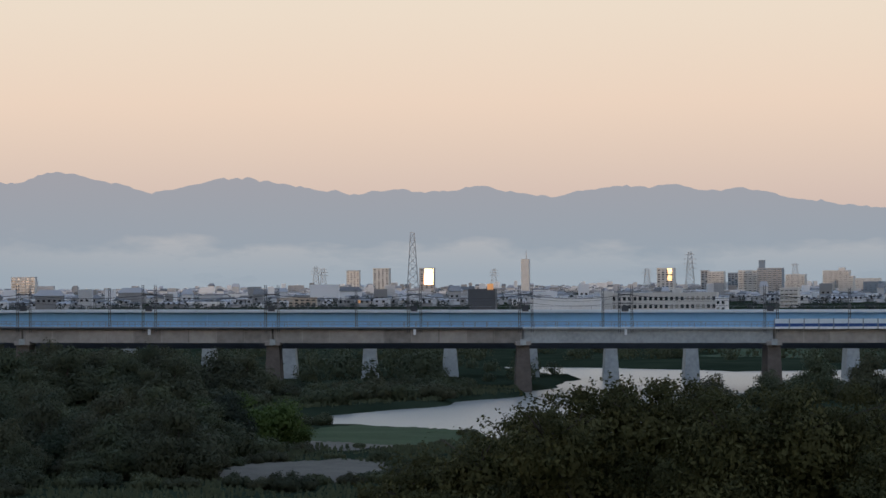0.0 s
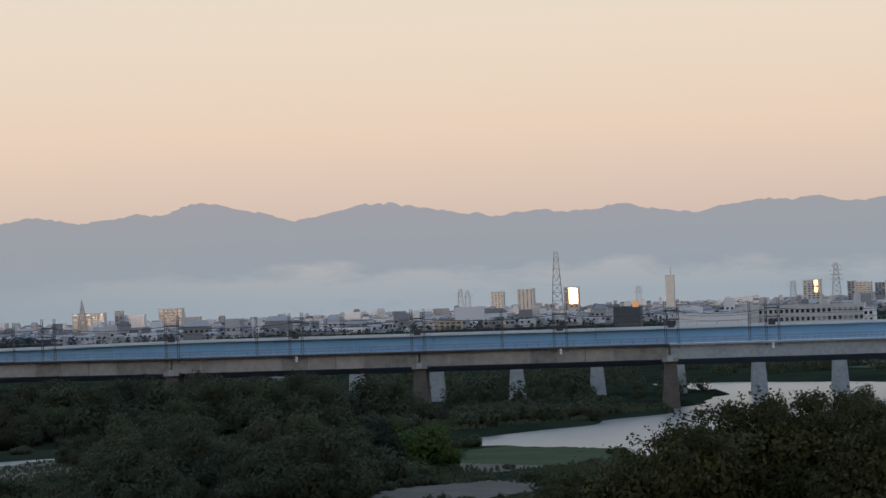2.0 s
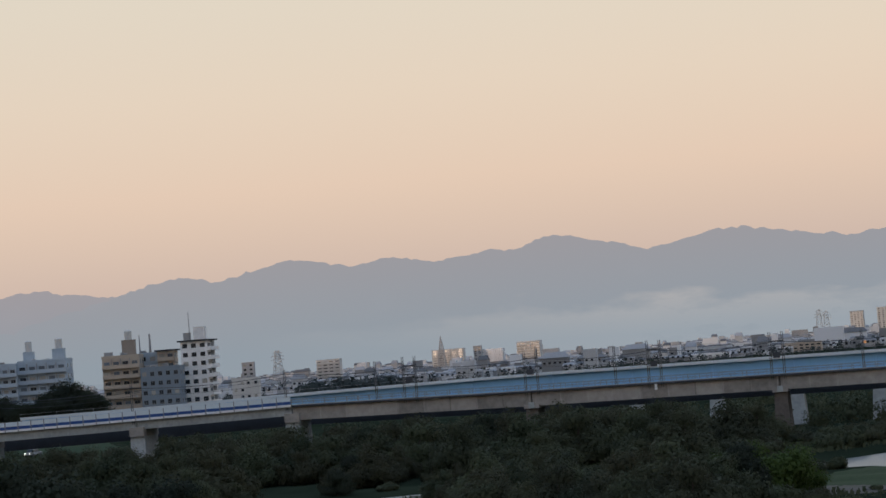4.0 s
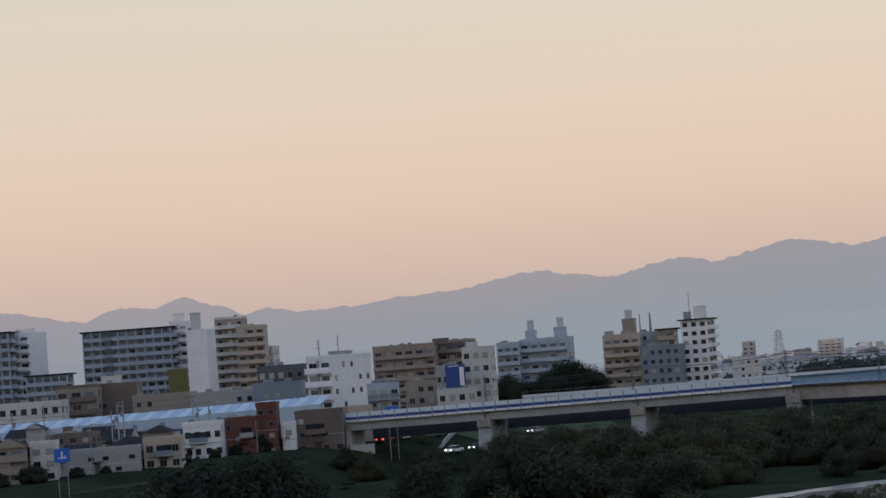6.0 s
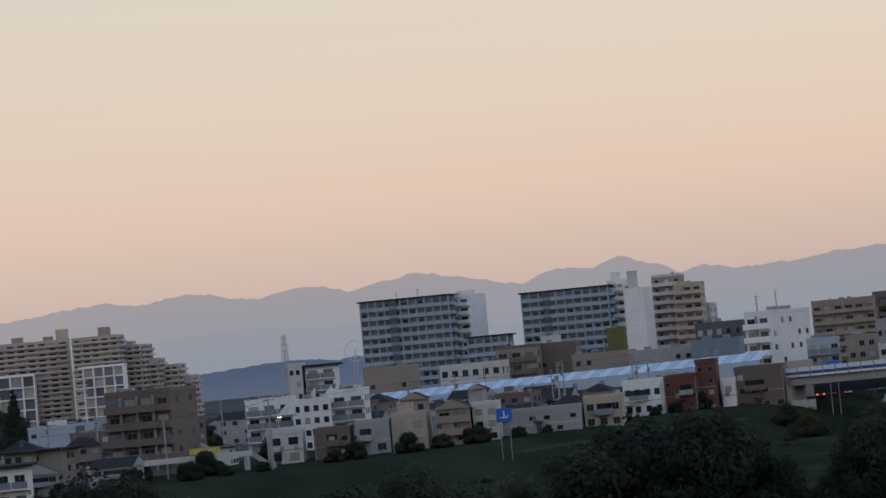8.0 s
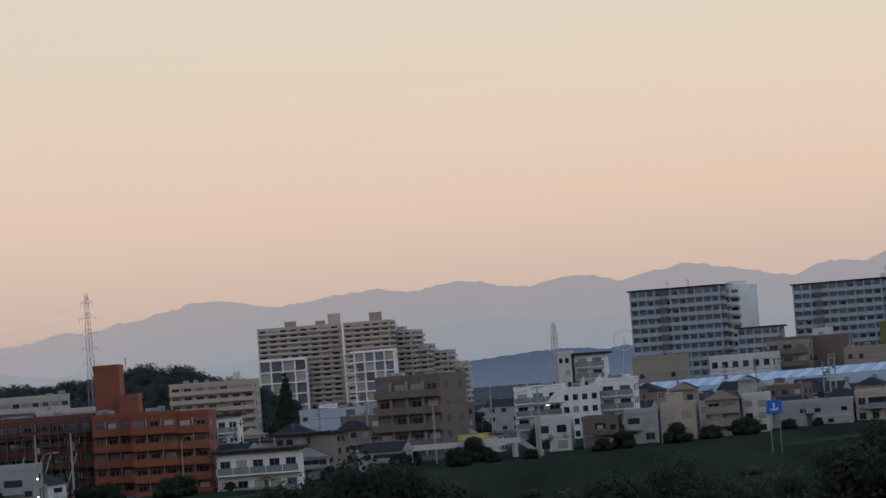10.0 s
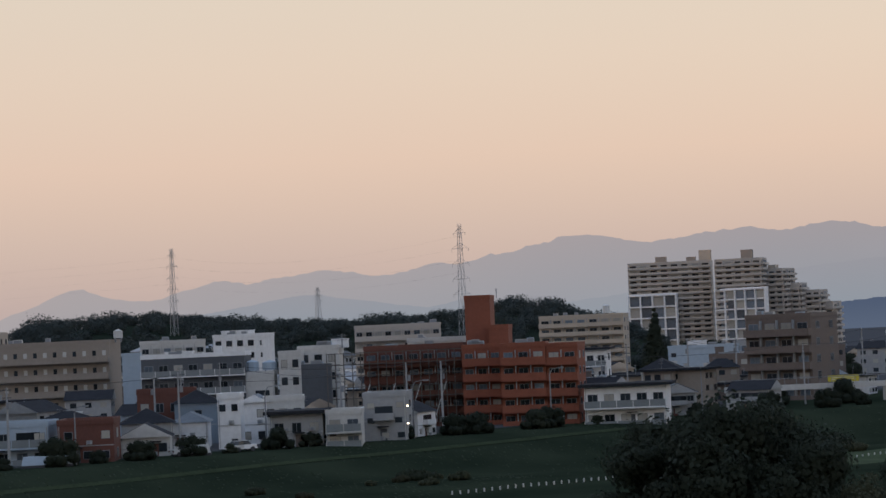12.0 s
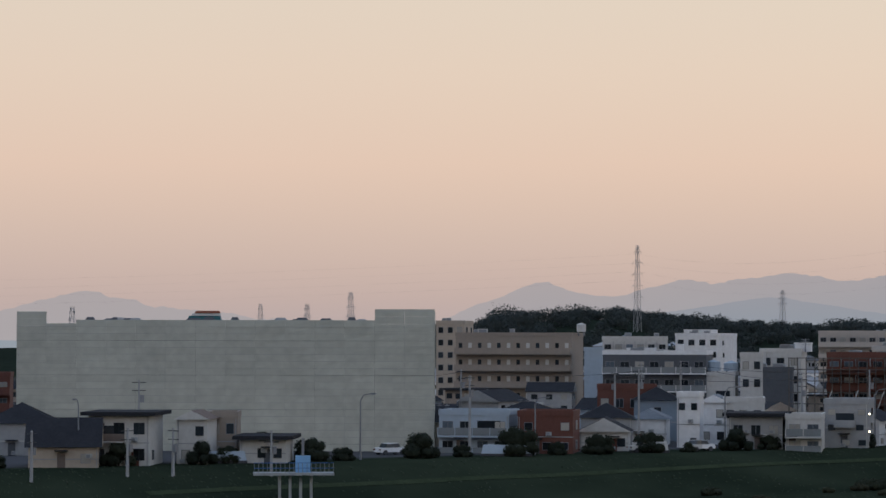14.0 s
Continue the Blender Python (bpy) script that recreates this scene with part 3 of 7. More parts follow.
            s.ob("parapet_panel", near_bridge, label="white parapet panel with a blue stripe")
for x in PIERS[1:]:
    z, g = rail_z(x) - 3.5, land(x, NEAR_Y)
    s = Shape()
    narrow = x > -118
    if x < -200:
        s.taper(x - .5, x + .5, NEAR_Y - 3.4, NEAR_Y + 3.4, g - 1, z + 1.1, 1, "offwhite")
        s.ob("pier", near_bridge, label="slim pale column over the road")
        continue
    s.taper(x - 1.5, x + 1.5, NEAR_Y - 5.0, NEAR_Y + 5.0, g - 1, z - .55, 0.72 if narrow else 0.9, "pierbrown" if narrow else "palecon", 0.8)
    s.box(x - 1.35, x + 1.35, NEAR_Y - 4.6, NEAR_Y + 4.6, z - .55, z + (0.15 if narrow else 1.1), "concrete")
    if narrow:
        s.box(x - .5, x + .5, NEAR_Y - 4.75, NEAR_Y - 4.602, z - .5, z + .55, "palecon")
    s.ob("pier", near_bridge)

FAR_Y = 508.0


def blue_z(x):
    return lerp_table(x, ((-330, 13.0), (-160, 13.9), (-134, 14.35), (-80, 14.75), (0, 14.05), (80, 13.45), (170, 12.8)))


far_bridge = thing("steel_bridge", pose(0, 0, 0), "blue painted steel girder bridge on white tapered piers", "bridge", kind="structure")
STEP = 15.55
px0 = 0.75 + 8 * STEP
xs = [px0 - STEP * i for i in range(21)]
for i, (xa, xb) in enumerate(zip(xs, xs[1:])):
    za, zb = blue_z(xa), blue_z(xb)
    for name, y0, y1, d0, d1, key in (("girder", FAR_Y - 4.2, FAR_Y - 3.7, -3.6, -.62, "bluegirder"), ("girder", FAR_Y + 3.7, FAR_Y + 4.2, -3.6, -.62, "bluegirder"),
                                      ("deck", FAR_Y - 5.2, FAR_Y + 5.2, -.60, -.36, "bluecap"), ("parapet", FAR_Y - 5.3, FAR_Y - 5.05, -.34, 0.0, "bluecap")):
        s = Shape()
        e = .03
        s.hexa([(xb + e, y0, zb + d0), (xa - e, y0, za + d0), (xa - e, y1, za + d0), (xb + e, y1, zb + d0),
                (xb + e, y0, zb + d1), (xa - e, y0, za + d1), (xa - e, y1, za + d1), (xb + e, y1, zb + d1)], key)
        if name == "girder" and y0 < FAR_Y:
            for f in (0.02, 0.98):
                x, z = xb + (xa - xb) * f, zb + (za - zb) * f
                s.box(x - .1, x + .1, y0 - .14, y0 - .002, z - 3.5, z - .7, "bluegirder")
            s.box(xb, xa, y0 - .22, y0 - .002, (za + zb) / 2 - 3.58, (za + zb) / 2 - 3.45, "bluegirder")
        s.ob(name, far_bridge)
    s = Shape()
    for k in range(4):
        x = xb + (xa - xb) * k / 4
        s.box(x - .03, x + .03, FAR_Y - 5.2, FAR_Y - 5.14, blue_z(x) + .002, blue_z(x) + .62, "steel")
    s.beam((xb, FAR_Y - 5.17, zb + .62), (xa, FAR_Y - 5.17, za + .62), .05, "steel")
    s.ob("railing", far_bridge)
    x = xa
    if x > -66:
        g = land(x, FAR_Y)
        s = Shape()
        s.taper(x - 1.75, x + 1.75, FAR_Y - 3.2, FAR_Y + 3.2, g - 1, za - 3.6, 0.5, "palecon", 0.9)
        s.ob("pier", far_bridge, label="pale tapered concrete pier")


def mast(x, y, z, h, twin, label, side=1):
    """Overhead-line mast: lattice post or posts with arms and insulators."""
    t = thing("catenary_mast", pose(x, y, z), label, "mast", "overhead line masts along the bridge")
    for dx in ((-1.1, 1.1) if twin else (0,)):
        s = Shape()
        for a in (-.16, .16):
            s.box(dx + a - .055, dx + a + .055, -.055, .055, -.7, h, "mast")
        k = int(h / .7)
        for i in range(k):
            s.beam((dx - .16, 0, i * .7), (dx + .16, 0, i * .7 + .7), .045, "mast")
        s.ob("post", t)
        s = Shape()
        s.beam((dx, 0, h - 2.3), (dx, 3.4 * side, h - 2.0), .07, "mast")
        s.beam((dx, 0, h - 1.3), (dx, 3.2 * side, h - 2.0), .05, "mast")
        arm = s.ob("bracket_arm", t)
        s = Shape()
        s.box(dx - .12, dx + .12, 3.1 * side - .1, 3.1 * side + .1, h - 2.5, h - 2.04, "palecon")
        s.ob("insulator", arm)
    if twin:
        s = Shape()
        s.box(-1.3, 1.3, -.06, .06, h - 1.7, h - 1.55, "darksteel")
        s.ob("cross_beam", t)
        s = Shape()
        s.box(-1.3, 1.3, -.06, .06, h - 3.3, h - 3.15, "darksteel")
        s.ob("cross_beam", t)
        s = Shape()
        s.box(-.7, .5, -.3, .3, h - 4.6, h - 3.6, "darksteel")
        s.ob("switch_box", t)
        if x in (31.5, -5.5, -52.0):
            s = Shape()
            s.box(-.22, .22, -.45, -.1, -1.1, -.1, "white")
            s.ob("cable_box", t)
    return t


MASTS = ((101, 1), (79, 0), (57.0, 1), (31.5, 1), (14.0, 1), (-5.5, 1), (-30.5, 1), (-52.0, 1), (-74.0, 1), (-96, 1), (-119, 0), (-148, 0), (-177, 0))
for x, tw in MASTS:
    mast(x, NEAR_Y - 4.0, rail_z(x) - 1.1, 7.6 if tw else 6.6, tw, "dark steel overhead line mast on the bridge edge")
for x in (66, 22, -22, -66, -110):
    mast(x + 6, NEAR_Y + 4.0, rail_z(x) - 1.1, 7.0, 0, "dark steel overhead line mast on the bridge edge", -1)


def wire(name, pts, r, label, cat="cable"):
    cu = bpy.data.curves.new(name, "CURVE")
    cu.dimensions, cu.bevel_depth, cu.bevel_resolution = "3D", r, 1
    sp = cu.splines.new("POLY")
    sp.points.add(len(pts) - 1)
    for p, q in zip(sp.points, pts):
        p.co = (*q, 1)
    cu.materials.append(M["darksteel"])
    return tagged(new(name, cu), label, cat)


def sagging(a, b, sag, n=10):
    a, b = Vector(a), Vector(b)
    return [a.lerp(b, i / n) - Vector((0, 0, 4 * sag * (i / n) * (1 - i / n))) for i in range(n + 1)]


for yy, dz, r in ((NEAR_Y - 4, 5.9, .06), (NEAR_Y - 1, 4.6, .03), (NEAR_Y + 2.4, 5.4, .03)):
    pts = []
    for (xa, _), (xb, _) in zip(MASTS, MASTS[1:]):
        pts += sagging((xa, yy, rail_z(xa) + dz - 1.1), (xb, yy, rail_z(xb) + dz - 1.1), .7)
    wire("overhead_wire", pts, r, "thin dark overhead wire strung along the railway bridge")

# ---------------------------------------------------------------- plants
def leaves(rnd, lumps, count, size, key, droop=0.0, long=1.6, heart=.92, mix=.5, split=4):
    """A crown of small leaf blades round a number of uneven lumps (x, y, z, r), each broken into smaller ones."""
    s = Shape()
    small = []
    for lx, ly, lz, lr in lumps:
        if heart:
            s.heart(rnd, (lx, ly, lz), lr * heart, key, 300, max(size * 1.1, lr * .085))
        if not split:
            small.append((lx, ly, lz, lr))
        for _ in range(split):
            d = Vector((rnd.gauss(0, 1), rnd.gauss(0, 1), rnd.gauss(.25, .8))).normalized() * lr * rnd.uniform(.35, .72)
            small.append((lx + d.x, ly + d.y, lz + d.z * .85, lr * rnd.uniform(.34, .6)))
    tot = sum(l[3] ** 2 for l in small)
    for lx, ly, lz, lr in small:
        c = Vector((lx, ly, lz))
        for _ in range(int(count * lr * lr / tot)):
            d = Vector((rnd.gauss(0, 1), rnd.gauss(0, 1), rnd.gauss(.15, 1))).normalized()
            if d.z < -0.45:
                d.z *= -1
            k = lr * (1.16 - 0.66 * rnd.random() ** .8) * (1 + .5 * noise.noise(d * 2.1 + c * .9))
            p = c + Vector((d.x, d.y, d.z * .9)) * k
            r = Vector((rnd.gauss(0, 1), rnd.gauss(0, 1), rnd.gauss(0, 1))).normalized()
            n = (d + r * .8).normalized()
            u = n.cross(Vector((rnd.gauss(0, 1), rnd.gauss(0, 1), rnd.gauss(0, .6) - droop))).normalized()
            v = n.cross(u)
            a = size * rnd.uniform(.6, 1.35)
            s.leaf([p - u * a * long * .5, p - v * a * .32, p + u * a * long * .5, p + v * a * .32], key, (d * mix + n * (1 - mix)).normalized())
    return s


def clump(s, rnd, c, r, n, size, key):
    """One small far tree or bush of a wood: a heart and a ruffled skin of leaves."""
    c = Vector(c)
    s.heart(rnd, c, r * .9, key, 44, r * .16)
    for _ in range(n):
        d = Vector((rnd.gauss(0, 1), rnd.gauss(0, 1), rnd.gauss(.3, 1))).normalized()
        p = c + Vector((d.x, d.y, d.z * .9)) * r * rnd.uniform(.6, 1.02) * (1 + .3 * noise.noise(d * 1.8 + c * .8))
        u = (d + Vector((rnd.gauss(0, .6), rnd.gauss(0, .6), rnd.gauss(0, .6)))).cross(Vector((rnd.gauss(0, 1), rnd.gauss(0, 1), rnd.gauss(0, 1)))).normalized()
        v = u.cross(d).normalized()
        w = size * rnd.uniform(.6, 1.3)
        s.leaf([p - u * w, p - v * w * .6, p + u * w, p + v * w * .6], key, d)


def trunk(rnd, h, r, lumps, key="bark"):
    s = Shape()
    p, w = Vector((0, 0, -.6)), r
    for i in range(4):
        q = Vector((rnd.uniform(-.25, .25) * r * 2, rnd.uniform(-.25, .25) * r * 2, h * (i + 1) / 4))
        s.beam(p, q, w * 2, key, w * 1.6)
        p, w = q, w * .8
    for lx, ly, lz, lr in lumps:
        s.beam((0, 0, h * .55), (lx, ly, lz), r * .7, key, r * .2)
    return s


def plant_proto(name, seed, h, r, count, size, key, label, cat, nl=9, droop=0.0, flat=.8, long=1.6):
    rnd = random.Random(seed)
    lumps = []
    for i in range(nl):
        a, q = rnd.uniform(0, math.tau), r * math.sqrt(rnd.random()) * .72
        lr = r * rnd.uniform(.30, .52)
        lumps.append((math.cos(a) * q, math.sin(a) * q, max(lr * .6, h * flat * rnd.uniform(.35, 1.0) - (q / r) * h * .25 - lr * .2), lr))
    lumps.append((0, 0, h - r * .42, r * .42))
    if name in ("willow_tree", "willow_bush", "shrub", "broadleaf_tree", "garden_tree"):
        for i in range(7):
            a = i / 7 * math.tau + rnd.random()
            lumps.append((math.cos(a) * r * .68, math.sin(a) * r * .68, r * .3, r * .34))
    if name in ("broadleaf_tree", "garden_tree"):
        lumps += [(0, 0, h * .45, r * .6), (0, 0, h * .62, r * .5)]
    t = thing(name, pose(0, 0, -300), label, cat)
    trunk(rnd, h * .6, max(.1, r * .045), lumps).ob("trunk", t)
    leaves(rnd, lumps, count, size, key, droop, long).ob("crown", t)
    return t


def with_group(o, g):
    o["group"] = g
    return o


PROTO = {}
for i in range(3):
    PROTO["willow%d" % i] = plant_proto("willow_tree", 20 + i, 8.0, 5.6, 24000, .17, "leaf", "dense dark green willow on the floodplain", "tree", 16, .6, .62)
for i in range(2):
    PROTO["dark%d" % i] = plant_proto("broadleaf_tree", 40 + i, 12.5, 7.4, 26000, .20, "leafdark", "tall dark broadleaf tree on the floodplain", "tree", 14)
PROTO["bright"] = plant_proto("willow_bush", 51, 5.5, 5.0, 14000, .16, "leafbright", "fresh green rounded willow bush by the river", "bush", 10, .6)
for i in range(2):
    PROTO["shrub%d" % i] = plant_proto("shrub", 60 + i, 2.6, 3.0, 3600, .15, "leaf", "low grey green shrub on the river bank", "bush", 6)
    PROTO["reed%d" % i] = plant_proto("reed_clump", 70 + i, 2.0, 3.4, 2200, .20, "reed", "clump of pale reeds on the river bank", "reeds", 7, 0, .7, 3.2)
PROTO["street"] = plant_proto("garden_tree", 81, 4.0, 2.9, 5600, .19, "leafdark", "clipped dark green garden tree among the houses", "tree", 7)


def conifer():
    rnd = random.Random(83)
    t = thing("conifer", pose(0, 0, -300), "tall dark conifer among the apartment blocks", "tree")
    lumps = [(rnd.uniform(-.3, .3), rnd.uniform(-.3, .3), 1.6 + i * 1.15, 3.6 * (1 - i / 12.5)) for i in range(12)]
    trunk(rnd, 9, .3, lumps[:4]).ob("trunk", t)
    leaves(rnd, lumps, 7000, .30, "leafdark", .8, 2.0, .9, .5, 0).ob("crown", t)
    return t


PROTO["cedar"] = conifer()


def plant(kind, x, y, sc=1.0, group="trees on the floodplain", z=None):
    o = copy_thing(PROTO[kind], pose(x, y, (land(x, y) if z is None else z) - .1, 0, 0, rng.uniform(0, 360)))
    o.scale = (sc * rng.uniform(.9, 1.15), sc * rng.uniform(.9, 1.15), sc * rng.uniform(.9, 1.1))
    o["group"] = group
    return o


def polar(az, d):
    return -d * math.sin(radians(az)), d * math.cos(radians(az))


# floodplain trees, by turn and distance from the viewpoint
def clear(x, y, r=3):
    if max(river(x + r, y), river(x - r, y), river(x, y + r), river(x, y - r)) > .15:
        return False
    if math.hypot((x + 14) / 12, (y - 260) / 19) < 1 or math.hypot((x + 72) / 17, (y - 332) / 34) < 1 or math.hypot((x + 10) / 15, (y - 318) / 28) < 1:
        return False
    return True


for i in range(240):
    az, d = rng.uniform(1, 26), rng.uniform(238, 460) if i % 3 else rng.uniform(385, 478)
    x, y = polar(az, d)
    if x < -228 or not clear(x, y, 5) or y > 452 or (x > -40 and y > 345) or (az < 4.7 and d < 385) or (az > 18.5 and d > 285):
        continue
    if 10.6 < az < 16.4 and d < 352 or az <= 10.6 and (d < 252 or 322 < d < 398):
        continue
    big = rng.random()
    plant("willow%d" % rng.randrange(3) if big < .86 else "dark0", x, y, rng.choice((.5, .65, .8, .95, 1.05)) * rng.uniform(.9, 1.1) * (.62 if big >= .86 else 1))
for i in range(58):
    az, d = rng.uniform(4.9, 10.6), rng.uniform(256, 318)
    x, y = polar(az, d)
    if clear(x, y, 4):
        plant("willow%d" % rng.randrange(3), x, y, rng.choice((.55, .7, .8, .9)) * (.85 if az < 5.8 else 1))
for i in range(120):
    x, y = rng.uniform(-160, -36), rng.uniform(404, 455)
    if clear(x, y, 3):
        plant("willow%d" % rng.randrange(3), x, y, rng.uniform(.8, 1.2) * (1.0 if x < -48 else .85))
for az, d, sc in ((8.2, 418, 1.22), (7.4, 432, 1.1), (6.5, 420, 1.22), (5.9, 436, 1.0), (5.0, 415, 1.16), (4.35, 426, .98), (9.3, 424, 1.1), (11.2, 338, .62), (10.9, 330, .6)):
    plant("willow%d" % rng.randrange(3), *polar(az, d), sc)
for i in range(46):
    x, y = rng.uniform(-36, 8), rng.uniform(392, 455)
    if clear(x, y, 2):
        plant(rng.choice(("shrub0", "shrub1", "reed0", "shrub1")), x, y, rng.uniform(.7, 1.25), "shrubs on the river bank")
for i in range(150):
    az, d = rng.uniform(2.2, 13), rng.uniform(232, 400)
    x, y = polar(az, d)
    if clear(x, y, 1) and not (az > 10.6 and 290 < d < 352):
        plant(rng.choice(("shrub0", "shrub1", "reed0", "reed1")), x, y, rng.uniform(.5, .95), "shrubs on the river bank")
for cx, cy, rx, ry, n in ((-14, 260, 11, 17, 26), (-72, 332, 17, 34, 16), (-10, 318, 15, 28, 5), (-12, 290, 16, 4, 8)):
    for i in range(n):
        a = rng.uniform(0, math.tau)
        x, y = cx + math.cos(a) * rx * rng.uniform(.8, 1.1), cy + math.sin(a) * ry * rng.uniform(.8, 1.1)
        if river(x, y) < .15:
            plant(rng.choice(("shrub0", "shrub1", "reed0", "reed1")), x, y, rng.uniform(.25, .6), "shrubs on the river bank")
s = Shape()
rs = random.Random(17)
for i in range(520):
    x, y = rs.uniform(-236, 130), rs.uniform(474, 660)
    if i > 400:
        x, y = rs.uniform(-44, 22), rs.uniform(395, 460)
    if not clear(x, y, 4) or (26 < x < 80 and y < 600):
        continue
    r = rs.uniform(1.4, 4.2) if y > 470 else rs.uniform(.9, 2.0)
    z = land(x, y)
    clump(s, rs, (x, y, z + r * .35), r, int(100 + 55 * r), .17 + r * .03, "leaf")
tagged(s.ob("scrub"), "low grey green scrub round the bridge piers", "scrub", kind="stuff")
for x, y, sc in ((-23.5, 295, 1.2), (-28, 303, .95), (-19.5, 300, .8)):
    plant("bright", x, y, sc)
for x, y, sc in ((-168, 440, .9), (-183, 446, .8), (-192, 436, .7), (-160, 448, 1.0), (-200, 444, .6), (-176, 452, .7)):
    plant("willow1", x, y, sc)
for az, d, k, sc in ((39.6, 232, "dark0", 1.02), (40.9, 240, "dark1", .90), (38.5, 238, "dark1", .95), (37.5, 230, "dark0", .68), (33.8, 226, "dark0", .80), (35.0, 232, "dark1", .66), (32.6, 232, "dark1", .82),
                     (27.4, 262, "dark0", .92), (26.1, 258, "dark1", .86), (28.7, 255, "dark0", .76), (25.2, 262, "dark1", .62), (22.6, 262, "dark0", .70), (20.6, 266, "dark1", .82),
                     (19.5, 262, "dark0", .74), (18.3, 270, "dark1", .66), (17.2, 262, "dark0", .6), (30.2, 262, "willow0", .9),
                     (44.0, 212, "willow1", .7), (31.2, 246, "willow2", .9), (36.6, 226, "willow1", .7)):
    x, y = polar(az, d)
    plant(k, x, y, sc * (1.24 if az < 31 else 1.12))
for az, d, sc in ((-5.8, 400, .9), (-8.0, 410, 1.0), (-7.0, 380, .8), (-9.2, 395, 1.0), (-10.2, 380, .9)):
    x, y = polar(az, d)
    plant("willow1", x, y, sc)


# the near walnut tree, whose crown fills the lower corner
def walnut():
    rnd = random.Random(5)
    t = thing("walnut_tree", pose(5.2, 60, 0), "large walnut tree with glossy dark leaves near the viewpoint", "tree")
    lumps = []
    for az, el, r in ((2.0, -4.75, .5), (1.5, -4.3, .6), (.9, -3.95, .7), (.1, -3.6, .8), (-.7, -3.25, .8), (-1.4, -2.9, .85), (-2.2, -2.62, .9), (-2.8, -2.38, .9), (-3.5, -2.25, .95), (-4.3, -2.12, 1.0), (-5.2, -2.22, 1.0),
                      (-6.1, -2.42, 1.0), (-6.9, -2.45, 1.0), (-7.7, -2.32, 1.1), (-8.8, -2.4, 1.1), (-9.9, -2.5, 1.2), (1.4, -5.2, .9), (.3, -4.7, 1.1), (-1.0, -4.3, 1.2), (-2.4, -3.7, 1.3), (-4.2, -3.3, 1.5), (-6.0, -3.5, 1.5), (-8.0, -3.5, 1.5),
                      (-10.0, -3.7, 1.6), (-.6, -5.5, 1.4), (-3, -5.0, 1.6), (-5.2, -4.7, 1.7), (-7.4, -5.0, 1.8), (-9.6, -5.2, 1.8)):
        d = 60 + rnd.uniform(-1.5, 1.5)
        x, y = polar(az, d)
        lumps.append((x - 5.2, y - 60, 20 + math.tan(radians(el)) * d - r * .62 - .42, r))
    s = Shape()
    p = Vector((0, 0, -.3))
    w = .42
    for i in range(5):
        q = Vector((rnd.uniform(-.2, .2), rnd.uniform(-.2, .2), 2.2 * (i + 1)))
        s.beam(p, q, w * 2, "bark", w * 1.8)
        p, w = q, w * .9
    s.ob("trunk", t)
    for lx, ly, lz, lr in lumps:
        s = Shape()
        a, b = Vector((0, 0, 8 + rnd.uniform(0, 2.5))), Vector((lx, ly, lz))
        mid = a.lerp(b, .5) + Vector((0, 0, -.5))
        s.beam(a, mid, .34, "bark", .2)
        s.beam(mid, b, .2, "bark", .06)
        for _ in range(7):
            s.beam(b, b + Vector((rnd.gauss(0, .5), rnd.gauss(0, .5), rnd.uniform(.2, .75))) * lr, .05, "bark", .015)
        s.ob("limb", t)
    inner = [(x, y, z - r * .5, r * 1.15) for x, y, z, r in lumps] + [(x * .9, y + .8, z - r * 1.4, r * 1.2) for x, y, z, r in lumps[6:16]]
    clumps = []
    for x, y, z, r in lumps:
        for _ in range(15):
            d = Vector((rnd.gauss(0, 1), rnd.gauss(0, 1), rnd.gauss(0, .8) + .35)).normalized() * r * rnd.uniform(.62, 1.0)
            clumps.append((x + d.x, y + d.y, z + d.z * .9, r * rnd.uniform(.24, .42)))
    c = leaves(rnd, clumps, 160000, .064, "leafnear", .5, 1.5, 0, .3, 0)
    d_ = leaves(rnd, inner, 130000, .088, "leafnear", .5, 1.5, .8, .3, 0)
    d_.ob("inner_crown", t)
    # sprigs that stand out of the crown
    for lx, ly, lz, lr in lumps[:16]:
        for _ in range(11):
            a = Vector((lx, ly, lz)) + Vector((rnd.gauss(0, .38), rnd.gauss(0, .4), .62)) * lr
            b = a + Vector((rnd.gauss(0, .35), rnd.gauss(0, .25), rnd.uniform(.15, .55)))
            for k in range(16):
                q = a.lerp(b, k / 15)
                u = Vector((rnd.gauss(0, 1), rnd.gauss(0, .6), rnd.gauss(-.3, .5))).normalized()
                v = u.cross(Vector((rnd.gauss(0, 1), rnd.gauss(0, 1), rnd.gauss(0, 1)))).normalized()
                L = rnd.uniform(.06, .12)
                c.face([q, q + u * L * .5 + v * L * .27, q + u * L, q + u * L * .5 - v * L * .27], "leafnear")
    c.ob("crown", t)


walnut()

# ---------------------------------------------------------------- buildings
FOOT = []


def window_mesh(w, h, pane="glass", frame_key="steel"):
    def make():
        s = Shape()
        s.box(-w / 2, w / 2, -.06, 0, 0, h, frame_key)
        k = 2 if w > 1.2 else 1
        g = (w - .12 - .06 * (k - 1)) / k
        for i in range(k):
            x = -w / 2 + .06 + i * (g + .06)
            s.box(x, x + g, -.085, -.062, .06, h - .06, pane)
        return s.mesh("window")
    return shared(("win", round(w, 2), round(h, 2), pane, frame_key), make)


def pane_mesh(w, h, key):
    def make():
        s = Shape()
        s.box(-w / 2, w / 2, -.05, 0, 0, h, key)
        return s.mesh("window")
    return shared(("pane", round(w, 2), round(h, 2), key), make)


def face_pose(side, W, D, u, z):
    """A place on the front (0) or on the right-hand (1) face: u runs from the left end of that face."""
    if side == 0:
        return pose(-W + u, -.004, z)
    return pose(.004, u, z, 0, 0, 90)


